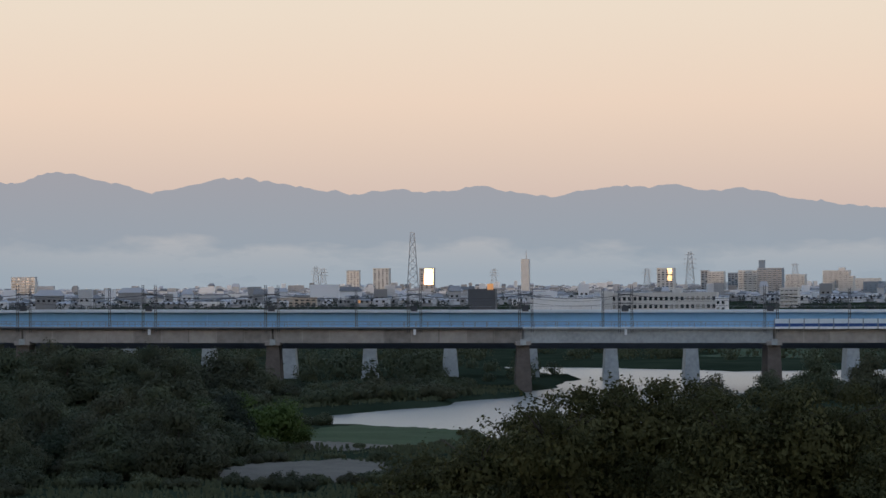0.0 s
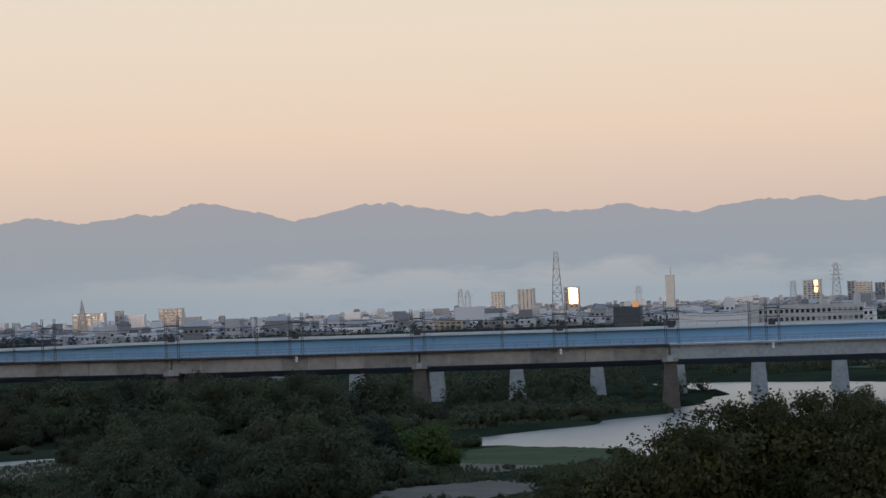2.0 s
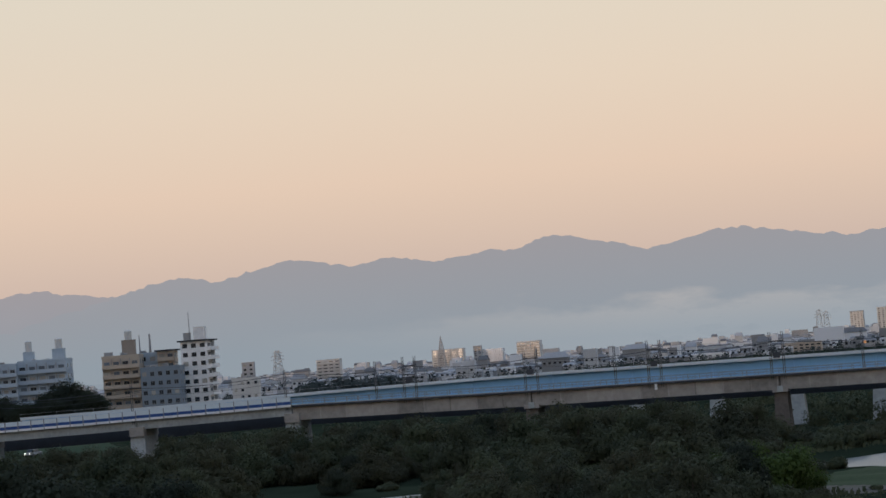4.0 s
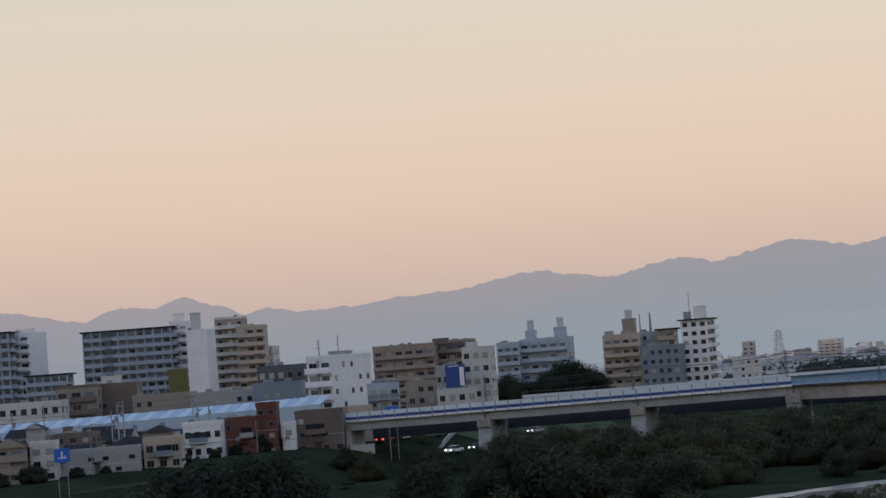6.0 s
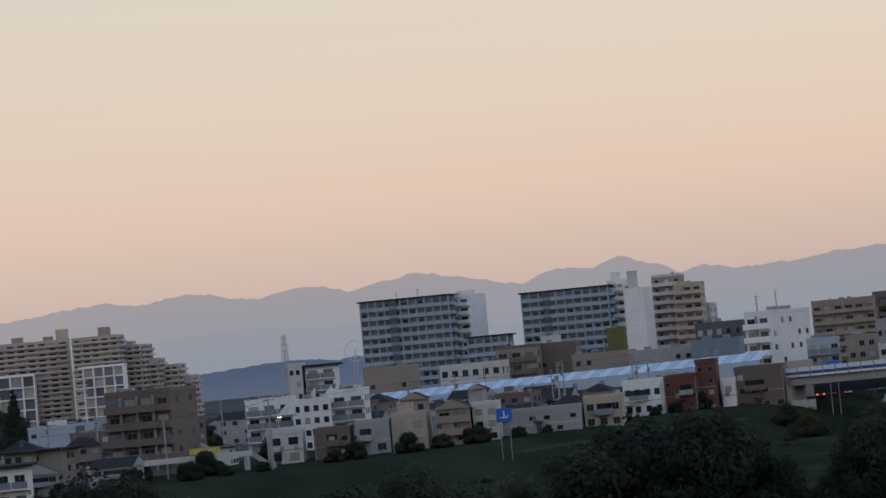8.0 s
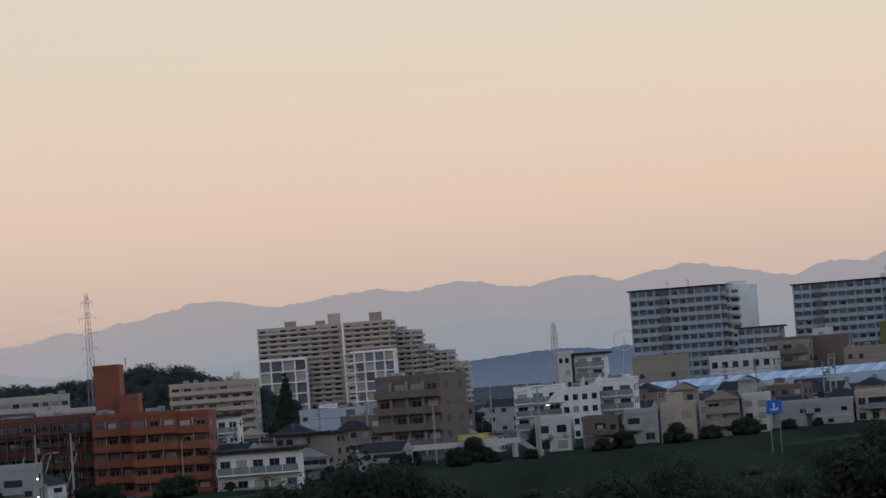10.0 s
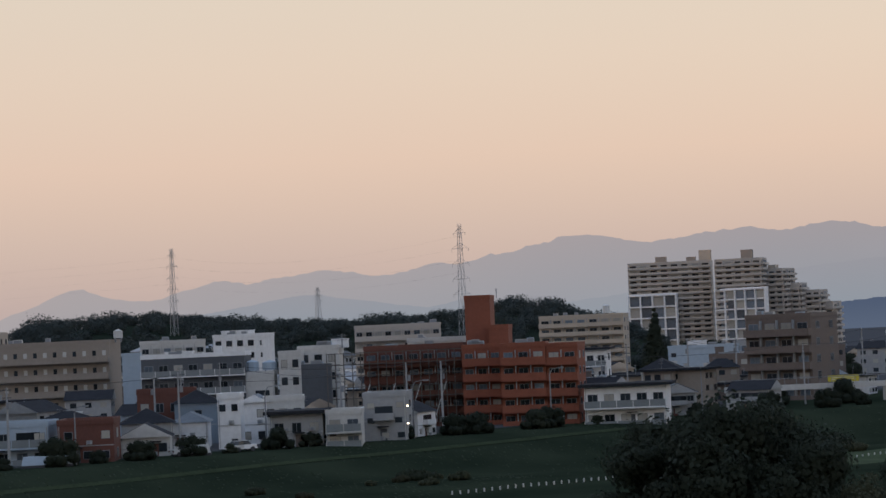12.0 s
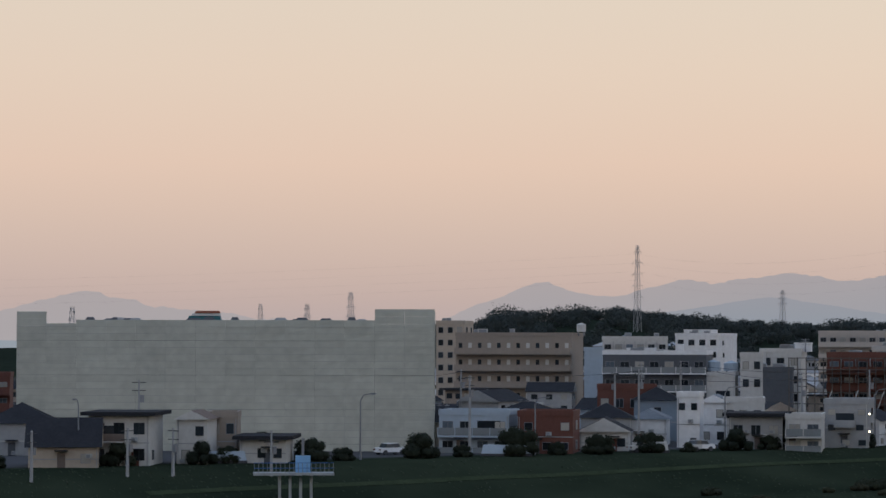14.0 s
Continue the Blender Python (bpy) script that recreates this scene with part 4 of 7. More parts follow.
def box_mesh(key, *d):
    def make():
        s = Shape()
        s.box(*d, key)
        return s.mesh("slab")
    return shared((key,) + tuple(round(v, 2) for v in d), make)


def facade(t, side, W, D, z0, z1, style, floors, bays, mats, rnd):
    L = W if side == 0 else D
    fh = (z1 - z0) / floors
    wall, trim = mats
    if style == "none":
        return
    if style == "joined":
        far_windows(t, side, W, D, z0, fh, floors, bays, 1.5, 1.2, fh * .34)
        return
    if style in ("balcony", "grid", "rail"):
        out = 1.3
        par = {"rail": "railglass"}.get(style, trim)
        bal = shared((style, round(L, 2), round(fh, 2), par, trim), lambda: balcony_mesh(L, out, fh, style, bays, par, trim))
        for f in range(floors):
            put("balcony", bal, t, face_pose(side, W, D, 0, z0 + f * fh))
        bw = L / bays
        if t.matrix_basis.translation.length > 1250:
            far_windows(t, side, W, D, z0, fh, floors, bays, bw * .62, min(2.05, fh * .72), .12)
        for f in range(0 if t.matrix_basis.translation.length > 1250 else floors):
            for b in range(bays):
                me = window_mesh(bw * (.56 if style == "grid" else .62), min(2.05, fh * .72), rnd.choice(("aptglass", "aptglass", "aptglass", "glass", "steelblue") if style == "grid" else ("glass", "glass", "aptglass", "curtain")), "steel")
                put("window", me, t, face_pose(side, W, D, (b + .5) * bw, z0 + f * fh + .12))
        if style == "grid":
            fin = box_mesh(trim, -.17, .17, -out - .22, 0, 0, z1 - z0)
            for b in range(bays + 1):
                put("partition_wall", fin, t, face_pose(side, W, D, min(L - .1, max(.1, b * bw)), z0))
    elif style == "frame":
        bw = L / bays
        s = Shape()
        for b in range(bays + 1):
            x = min(L - .4, max(.4, b * bw))
            s.box(x - .4, x + .4, -1.2, 0, 0, z1 - z0, wall)
        for f in range(floors + 1):
            s.box(.8, L - .8, -1.15, 0, f * fh - .35, f * fh + .35, wall)
        s.ob("white_frame", t, face_pose(side, W, D, 0, z0))
        for f in range(floors):
            for b in range(bays):
                put("window", pane_mesh(bw - .9, fh - .8, "curtain" if (f + b) % 3 == 0 else "aptglass"), t, face_pose(side, W, D, (b + .5) * bw, z0 + f * fh + .4))
    elif style in ("window", "sparse"):
        bw = L / bays
        wh = min(1.4, fh * .48)
        if t.matrix_basis.translation.length > 1250:
            far_windows(t, side, W, D, z0, fh, floors, bays, min(1.9, bw * .55), wh, fh * .33)
            return
        for f in range(floors):
            for b in range(bays):
                if style == "sparse" and rnd.random() < .45:
                    continue
                me = window_mesh(min(1.9 if style == "window" else 1.15, bw * .55), wh * (1 if style == "window" else .85), rnd.choice(("glass", "glass", "glass", "curtain")), "darksteel" if wall in ("white", "offwhite") else "steel")
                put("window", me, t, face_pose(side, W, D, (b + .5) * bw + rnd.uniform(-.2, .2) * (style == "sparse"), z0 + f * fh + fh * .33))
    elif style == "corridor":
        for f in range(floors):
            put("gallery", shared(("cor", round(L, 2), round(fh, 2), trim), lambda: balcony_mesh(L, 1.5, fh, "balcony", 1, trim, trim)), t, face_pose(side, W, D, 0, z0 + f * fh))
            for b in range(bays):
                bw = L / bays
                put("door" if b % 2 else "window", pane_mesh(bw * .36, min(2.0, fh * .7), "offwhite" if b % 2 else "glass"), t, face_pose(side, W, D, (b + .5) * bw, z0 + f * fh + .1))


def far_windows(t, side, W, D, z0, fh, floors, bays, w, h, up):
    """The windows of a block too far off to tell them apart singly."""
    s = Shape()
    bw = (W if side == 0 else D) / bays
    for f in range(floors):
        for b in range(bays):
            u, z = (b + .5) * bw, f * fh + up
            s.box(u - w / 2, u + w / 2, -.06, 0, z, z + h, "curtain" if (f * 7 + b * 3) % 5 == 0 else "glass")
    o = s.ob("window_glazing", t, face_pose(side, W, D, 0, z0))
    o["kind"] = "stuff"


def balcony_mesh(L, out, fh, style, bays, par, trim):
    s = Shape()
    s.box(0, L, -out, 0, -.14, .06, trim)
    if style == "rail":
        s.box(0, L, -out, -out + .05, .12, 1.15, par)
        n = max(2, bays)
        for i in range(n + 1):
            x = min(L - .05, max(.05, L * i / n))
            s.box(x - .05, x + .05, -out - .03, -out + .08, .06, 1.2, trim)
    else:
        s.box(0, L, -out, -out + .14, .06, 1.12, par)
        s.box(0, .14, -out + .14, 0, .06, 1.12, par)
        s.box(L - .14, L, -out + .14, 0, .06, 1.12, par)
        for i in range(1, bays):
            x = L * i / bays
            s.box(x - .05, x + .05, -out + .14, 0, .06, fh - .2, "grey")
    return s.mesh("balcony")


def house_fittings(t, W, D, H, wall, roof, rnd):
    """Drainpipe, air conditioners, door and hood, small balcony and floor line of a house front."""
    s = Shape()
    x = rnd.choice((-W + .15, -.25))
    s.box(x, x + .09, -.12, -.004, .2, H - .1, "grey" if wall != "grey" else "offwhite")
    s.ob("drainpipe", t)
    for i in range(rnd.randrange(1, 3)):
        s = Shape()
        u, z = rnd.uniform(.3, W - 1.2), rnd.choice((.5, H * .52))
        s.box(-W + u, -W + u + .75, -.40, -.10, z, z + .52, "palecon")
        s.box(-W + u + .08, -W + u + .5, -.43, -.424, z + .08, z + .44, "steel")
        s.ob("air_conditioner", t)
    if W > 4:
        u = rnd.uniform(.4, W - 1.8)
        s = Shape()
        s.box(-W + u, -W + u + .95, -.05, -.004, .1, 2.1, rnd.choice(("brown", "dark", "brick")))
        s.ob("door", t)
        s = Shape()
        s.box(-W + u - .3, -W + u + 1.3, -.9, -.004, 2.35, 2.47, "slate")
        s.ob("door_hood", t)
    if W > 4.5 and H > 4.8 and rnd.random() < .6:
        w = W * rnd.uniform(.35, .5)
        u, z = rnd.uniform(.2, W - w - .2), H * .5
        s = Shape()
        s.box(-W + u, -W + u + w, -1.0, -.004, z, z + .12, wall)
        key = rnd.choice((wall, "grey", "brown", "steelblue"))
        s.box(-W + u, -W + u + w, -1.0, -.94, z + .14, z + 1.05, key)
        s.box(-W + u, -W + u + .06, -.93, -.004, z + .14, z + 1.05, key)
        s.box(-W + u + w - .06, -W + u + w, -.93, -.004, z + .14, z + 1.05, key)
        s.ob("balcony", t)
        s = Shape()
        s.box(-W + u + .2, -W + u + w - .2, -.07, -.004, z + .16, z + 2.0, "glass")
        s.ob("balcony_window", t)
    s = Shape()
    s.box(-W - .02, .02, -.035, -.004, H * .5 - .12, H * .5, "grey" if wall != "grey" else "offwhite")
    s.ob("floor_band", t)


def building(cx, cy, yaw, W, D, zt, wall, label, front=("window", 5, 4), right=("window", 5, 3), trim=None, zb=None, roof="flat", name="apartment_building", cat="building", extras=(), group=""):
    """A block whose nearest corner is at (cx, cy); its front runs W to the left, its right-hand face D back."""
    rnd = random.Random(int(abs(cx) * 7 + abs(cy)))
    trim = trim or wall
    zb = land(cx, cy) - .4 if zb is None else zb
    t = thing(name, pose(cx, cy, zb, 0, 0, yaw), label, cat, group)
    H = zt - zb
    FOOT.append((cx, cy, radians(yaw), W, D))
    s = Shape()
    s.box(-W, 0, 0, D, -1.5, H, wall)
    s.ob("wall", t)
    if roof == "flat":
        s = Shape()
        for b in ((-W - .08, .08, -.08, .2), (-W - .08, .08, D - .2, D + .08)):
            s.box(b[0], b[1], b[2], b[3], H + .004, H + .75, trim)
        for b in ((-W - .08, -W + .2), (-.2, .08)):
            s.box(b[0], b[1], .2, D - .2, H + .004, H + .75, trim)
        s.ob("parapet", t)
        s = Shape()
        s.box(-W + .2, -.2, .2, D - .2, H + .004, H + .12, "grey")
        s.ob("roof", t)
    elif roof == "slab":
        s = Shape()
        s.box(-W - .9, .9, -.9, D + .9, H + .004, H + .45, "slate")
        s.ob("roof", t, label="dark overhanging roof slab")
    elif roof in ("gable", "hip", "steep"):
        s = Shape()
        key = rnd.choice(("slate", "slate", "roofbrown", "slate", "roofgrey"))
        if roof == "steep":
            key = "slate"
        o, rh = .45, min(W, D) * (.46 if roof == "steep" else .27)
        k = min(W, D) * .45 if roof == "hip" else .0
        if W >= D:
            a, b = (-W - o + k, D / 2, H + rh), (o - k, D / 2, H + rh)
            q = [(-W - o, -o, H - .1), (o, -o, H - .1), (o, D + o, H - .1), (-W - o, D + o, H - .1)]
            s.face([q[0], q[1], b, a], key), s.face([q[2], q[3], a, b], key), s.face([q[1], q[2], b], key if k else wall), s.face([q[3], q[0], a], key if k else wall)
        else:
            a, b = (-W / 2, -o + k, H + rh), (-W / 2, D + o - k, H + rh)
            q = [(-W - o, -o, H - .1), (o, -o, H - .1), (o, D + o, H - .1), (-W - o, D + o, H - .1)]
            s.face([q[1], q[2], b, a], key), s.face([q[3], q[0], a, b], key), s.face([q[0], q[1], a], key if k else wall), s.face([q[2], q[3], b], key if k else wall)
        s.face(q[::-1], wall)
        s.ob("roof", t)
    for side, st in ((0, front), (1, right)):
        if st:
            lo = st[3] if len(st) > 3 else 0
            facade(t, side, W, D, lo, H - .15, st[0], st[1], st[2], (wall, trim), rnd)
    if cat == "house" and front[0] != "joined":
        house_fittings(t, W, D, H, wall, roof, rnd)
    elif roof == "flat" and W > 6 and t.matrix_basis.translation.length < 1250:
        for i in range(3):
            w, d, h = rnd.uniform(.8, 2.0), rnd.uniform(.6, 1.2), rnd.uniform(.7, 1.5)
            u = rnd.uniform(.5, max(.6, W - 2.6))
            s = Shape()
            s.box(-W + u, -W + u + w, .8, .8 + d, H + .124, H + .124 + h, rnd.choice(("offwhite", "grey", "ltblue", "palecon")))
            s.box(-W + u + .1, -W + u + w - .1, .79, .796, H + .25, H + h, "steel")
            s.ob("roof_unit", t)
    for ex in extras:
        kind, u, v, w, d, h, key = ex
        s = Shape()
        z = H + .13
        if kind == "box":
            s.box(-W + u, -W + u + w, v, v + d, z, z + h, key)
            s.box(-W + u - .1, -W + u + w + .1, v - .1, v + d + .1, z + h + .002, z + h + .2, key)
            s.ob("roof_house", t)
        elif kind == "tank":
            for a in range(10):
                p0, p1 = a / 10 * math.tau, (a + 1) / 10 * math.tau
                c0, c1 = (math.cos(p0) * w / 2, math.sin(p0) * w / 2), (math.cos(p1) * w / 2, math.sin(p1) * w / 2)
                x, y = -W + u, v
                s.face([(x + c0[0], y + c0[1], z + .8), (x + c1[0], y + c1[1], z + .8), (x + c1[0], y + c1[1], z + h), (x + c0[0], y + c0[1], z + h)], key)
                s.face([(x + c0[0], y + c0[1], z + h), (x + c1[0], y + c1[1], z + h), (x, y, z + h + .4)], key)
            for a, b in ((-1, -1), (1, -1), (1, 1), (-1, 1)):
                s.box(-W + u + a * w * .3 - .08, -W + u + a * w * .3 + .08, v + b * w * .3 - .08, v + b * w * .3 + .08, z, z + .9, "steel")
            s.ob("water_tank", t)
        elif kind == "slope":
            y0, y1 = v, v + d
            s.hexa([(-W + u, y0, H - h), (-W + u + w, y0, H - h), (-W + u + w, y1, H - h), (-W + u, y1, H - h),
                    (-W + u, y0, H - h + .3), (-W + u + w, y0, H + h), (-W + u + w, y1, H + h), (-W + u, y1, H - h + .3)], key)
            s.ob("sloping_wall", t)
        elif kind == "strip":
            # dark strip laid over the balconies for the shade of a recessed bay
            s.box(-W + u, -W + u + w, v, v + .2, 0, H - .2, key)
            for f in range(int(h)):
                z = (H - .2) * (f + .05) / h
                s.box(-W + u - .04, -W + u + w + .04, v - .12, v - .004, z, z + 1.0, "aptdark")
            s.ob("stairwell", t)
        elif kind == "antenna":
            s.beam((-W + u, v, z), (-W + u, v, z + h), w, "steel", w * .5)
            for k in (.55, .75, .9):
                s.box(-W + u - d, -W + u + d, v - .04, v + .04, z + h * k, z + h * k + .08, "steel")
            s.ob("antenna", t)
    return t


# --- blocks beyond the bridge's end
building(-236.7, 816.4, 5.7, 8.6, 14.0, 30.2, "white", "tall white apartment tower with a dark roof slab", ("window", 9, 3), ("balcony", 9, 2), roof="slab",
         extras=(("box", 4, 3, 3.5, 4, 4.2, "white"), ("box", 0.2, 5, 2, 3, 2.6, "grey"), ("antenna", 2.5, 4, .25, .5, 9.5, "steel")))
building(-242.1, 802.3, 9.0, 12.6, 12.0, 22.2, "steelblue", "blue grey apartment block with small windows", ("window", 6, 5), ("window", 6, 2))
building(-258.3, 811.9, 12.4, 12.0, 16.0, 26.8, "beige", "beige balcony apartment block with a tall stair head", ("balcony", 7, 4), ("window", 7, 2),
         extras=(("box", 6.5, 2, 4.2, 5, 5.2, "tan"), ("tank", 8.6, 4, 2.4, 2, 8.2, "offwhite"), ("box", .6, 2, 2.6, 3, 1.6, "grey")))
building(-257.4, 828.9, 12.9, 6.2, 10.0, 27.1, "ltblue", "pale blue stair block between two apartment buildings", ("window", 8, 2), ("window", 8, 2), extras=(("antenna", .6, 1, .5, .2, 6.5, "steel"), ("antenna", 4.0, 1, .9, .3, 6.8, "steel")))
building(-250.3, 824.9, 11.6, 5.6, 12.0, 27.9, "beige", "narrow beige apartment block with balconies", ("balcony", 8, 2), ("window", 8, 2), roof="slab")
building(-279.9, 802.6, 11.3, 15.6, 16.0, 27.4, "ltblue", "pale blue apartment block with rooftop stair towers", ("balcony", 7, 5), ("window", 7, 2), trim="ltblue",
         extras=(("box", 1.6, 3, 3.2, 4, 3.2, "ltblue"), ("tank", 3.2, 5, 2.2, 2, 6.6, "offwhite"), ("box", 11, 3, 3.8, 4, 3.6, "ltblue"), ("tank", 13, 5, 2.4, 2, 6.8, "offwhite")))
building(-293.4, 793.5, 17.3, 7.2, 14.0, 26.8, "ltblue", "pale blue apartment wing with balconies", ("balcony", 7, 3), None)
building(-315.6, 776.3, 17.0, 20.0, 16.0, 28.5, "tan", "tan balcony apartment block with a flat roof", ("balcony", 7, 6), ("window", 7, 2), extras=(("box", 19, 5, 5, 4, 1.6, "brown"),))
building(-308.3, 792.1, 18.3, 11.6, 14.0, 29.0, "brown", "brown apartment block joined to a tan one", ("balcony", 8, 4), None, trim="tan")
building(-250.1, 653.8, 14.8, 7.5, 14.0, 25.0, "offwhite", "off-white apartment block behind a blue billboard", ("window", 6, 3), ("window", 6, 2), extras=(("box", 1, 2, 3, 3, 1.8, "offwhite"),))
building(-253.7, 641.7, 18.2, 6.9, 10.0, 20.6, "grey", "grey low office block carrying a billboard", ("window", 3, 4), None)
building(-235.5, 519.1, -1.9, 6.0, 20.0, 24.5, "white", "white office block with corner balconies and small windows", ("balcony", 6, 2), ("sparse", 6, 5),
         extras=(("box", 3.5, 4, 1.4, 9, 1.2, "grey"), ("antenna", 4, 8, .18, .4, 5, "steel"), ("antenna", 1.2, 4, .25, .7, 4.2, "steel")))
building(-255.3, 547.4, 21.3, 10.8, 12.0, 23.3, "dark", "dark grey low office block", ("window", 5, 5), None)
building(-250.4, 534.2, 19.1, 10.7, 12.0, 19.5, "steelblue", "blue grey low warehouse", ("sparse", 3, 5), None)
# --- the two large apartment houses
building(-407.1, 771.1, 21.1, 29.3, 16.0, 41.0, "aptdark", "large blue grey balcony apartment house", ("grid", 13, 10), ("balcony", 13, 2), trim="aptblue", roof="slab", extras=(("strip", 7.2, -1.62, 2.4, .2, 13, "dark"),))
building(-406.0, 780.7, 18.2, 5.8, 14.0, 42.3, "white", "white end wing of a large apartment house", ("balcony", 13, 2), None, extras=(("box", 1, 2, 3, 4, 3, "white"),))
building(-385.1, 753.3, 10.2, 6.7, 10.0, 38.3, "white", "plain white lift tower of an apartment house", ("none", 1, 1), ("none", 1, 1), extras=(("box", 0.5, 4, 2.6, 3, 6.0, "offwhite"),))
building(-385.5, 782.2, 21.6, 9.8, 14.0, 42.3, "tan", "tan stair wing with dark open landings", ("corridor", 13, 3), None, trim="offwhite")
building(-374.4, 774.2, 21.3, 9.3, 14.0, 38.8, "beige", "beige balcony wing of an apartment house", ("balcony", 12, 3), ("window", 12, 2))
building(-381.0, 793.2, 14.7, 2.7, 12.0, 31.8, "offwhite", "low stepped off-white apartment wing", ("window", 9, 1), ("window", 9, 3))
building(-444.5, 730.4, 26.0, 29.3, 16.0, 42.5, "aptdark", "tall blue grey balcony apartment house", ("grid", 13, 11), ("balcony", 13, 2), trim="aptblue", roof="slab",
         extras=(("strip", 9.6, -1.62, 2.6, .2, 13, "dark"), ("antenna", 12, 3, .15, .5, 2.5, "steel"), ("antenna", 19, 3, .15, .5, 3, "steel")))
building(-444.5, 743.2, 7.4, 7.7, 14.0, 41.9, "white", "white end wing of a balcony apartment house", ("balcony", 13, 2), ("none", 1, 1), extras=(("box", 2, 3, 5, 4, 1.6, "white"),))
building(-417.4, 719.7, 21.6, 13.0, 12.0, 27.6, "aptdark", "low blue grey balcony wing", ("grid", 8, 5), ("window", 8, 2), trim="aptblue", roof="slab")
# --- blocks behind the station
building(-331.0, 524.3, 24.6, 11.7, 14.0, 20.2, "tan", "brown flat-roofed office block", ("sparse", 2, 3), None)
building(-311.4, 550.0, 21.7, 9.9, 14.0, 22.3, "tan", "brown and white low apartment block", ("balcony", 5, 3), ("window", 5, 2), trim="brown")
building(-306.9, 561.6, 23.0, 9.7, 14.0, 22.2, "brown", "brown low block behind the station roof", ("sparse", 5, 3), ("window", 5, 2))
building(-317.9, 572.7, 24.2, 4.2, 10.0, 24.1, "offwhite", "off-white stair head block", ("none", 1, 1), None)
building(-302.9, 518.0, 22.4, 14.3, 14.0, 19.1, "offwhite", "long off-white low block with dark windows", ("window", 4, 6), ("window", 4, 2))
building(-286.6, 549.8, 19.4, 13.5, 14.0, 18.8, "tan", "long low brown block behind the station roof", ("sparse", 4, 5), None)
building(-296.2, 567.3, 19.7, 4.4, 4.0, 24.4, "olive", "building wrapped in olive protective sheeting", ("none", 1, 1), None)
building(-266.7, 544.2, 18.7, 15.1, 12.0, 18.4, "grey", "grey long low commercial block", ("sparse", 4, 6), None)
# --- white terraced complex
building(-286.2, 410.0, 32.6, 9.1, 16.0, 16.0, "white", "white apartment block with wide glazed balconies", ("rail", 4, 3), ("window", 4, 2))
building(-274.8, 405.7, 31.1, 7.1, 16.0, 15.3, "white", "white terraced apartment block with sloping shoulders", ("window", 4, 4), ("window", 4, 2), extras=(("slope", -2.6, -.3, 3.2, .5, 1.9, "white"), ("slope", 1.2, 3, 3.0, 3.5, 2.6, "offwhite")))
building(-272.7, 414.3, 29.6, 6.4, 16.0, 16.4, "white", "white apartment block with tall windows", ("rail", 4, 2), ("window", 4, 3), extras=(("slope", -2.4, -.3, 2.8, .5, 1.8, "white"), ("box", 1.0, 2, 4.4, 4, .9, "white")))
building(-322.0, 465.5, 31.2, 2.8, 14.0, 22.6, "offwhite", "narrow off-white stair tower", ("sparse", 6, 2), None)
building(-318.2, 472.9, 29.8, 6.5, 12.0, 22.2, "white", "white penthouse block with a roof terrace", ("rail", 6, 2), None, roof="slab")
# --- brown block and footbridge
building(-277.4, 360.7, 19.4, 11.8, 15.0, 19.8, "brown", "brown tiled apartment block of six floors", ("balcony", 5, 4), ("window", 5, 2), extras=(("box", 6, 4, 3, 3, .8, "brown"),))
# --- big stepped apartment house
building(-919.0, 1108.7, 36.4, 45.4, 22.0, 52.3, "bigtan", "very large tan apartment house with a white lower grid", ("balcony", 17, 8), None, trim="bigtan",
         extras=(("box", 15, 4, 6, 6, 3.4, "tan"), ("box", 32, 4, 5, 6, 2.6, "tan"), ("box", 39, 4, 6.5, 8, 6.0, "beige")))
building(-885.2, 1110.3, 30.5, 25.3, 22.0, 51.9, "bigtan", "large tan apartment wing with dark balconies", ("balcony", 17, 5), ("balcony", 17, 3), trim="bigtan", extras=(("box", 14, 4, 6, 6, 5, "tan"),))
building(-883.8, 1126.7, 20.2, 12.3, 22.0, 45.8, "bigtan", "stepped beige apartment wing", ("balcony", 15, 3), ("balcony", 15, 3), extras=(("box", 3, 4, 4, 6, 2.5, "beige"),))
building(-881.9, 1138.4, 26.4, 9.5, 22.0, 37.6, "bigtan", "stepped tan apartment wing", ("balcony", 12, 2), ("balcony", 12, 3))
building(-878.1, 1151.4, 25.9, 12.1, 22.0, 33.5, "bigtan", "stepped dark balcony apartment wing", ("balcony", 10, 3), ("balcony", 10, 2), trim="bigtan")
building(-876.7, 1161.2, 25.6, 8.9, 22.0, 26.8, "bigtan", "lowest step of a large apartment house", ("balcony", 7, 2), ("balcony", 7, 2))
building(-928.5, 1090.2, 28.4, 26.9, 3.0, 35.0, "white", "white framed lower balconies of a large apartment house", ("frame", 5, 4), None)
building(-878.7, 1105.3, 14.2, 30.1, 3.0, 36.0, "white", "white framed lower balconies of a large apartment wing", ("frame", 6, 5), None)
building(-524.6, 590.7, 34.6, 25.6, 14.0, 22.7, "beige", "beige apartment block with open galleries", ("balcony", 7, 7), ("window", 7, 2), extras=(("tank", 20, 5, 2.2, 2, 3, "offwhite"),))
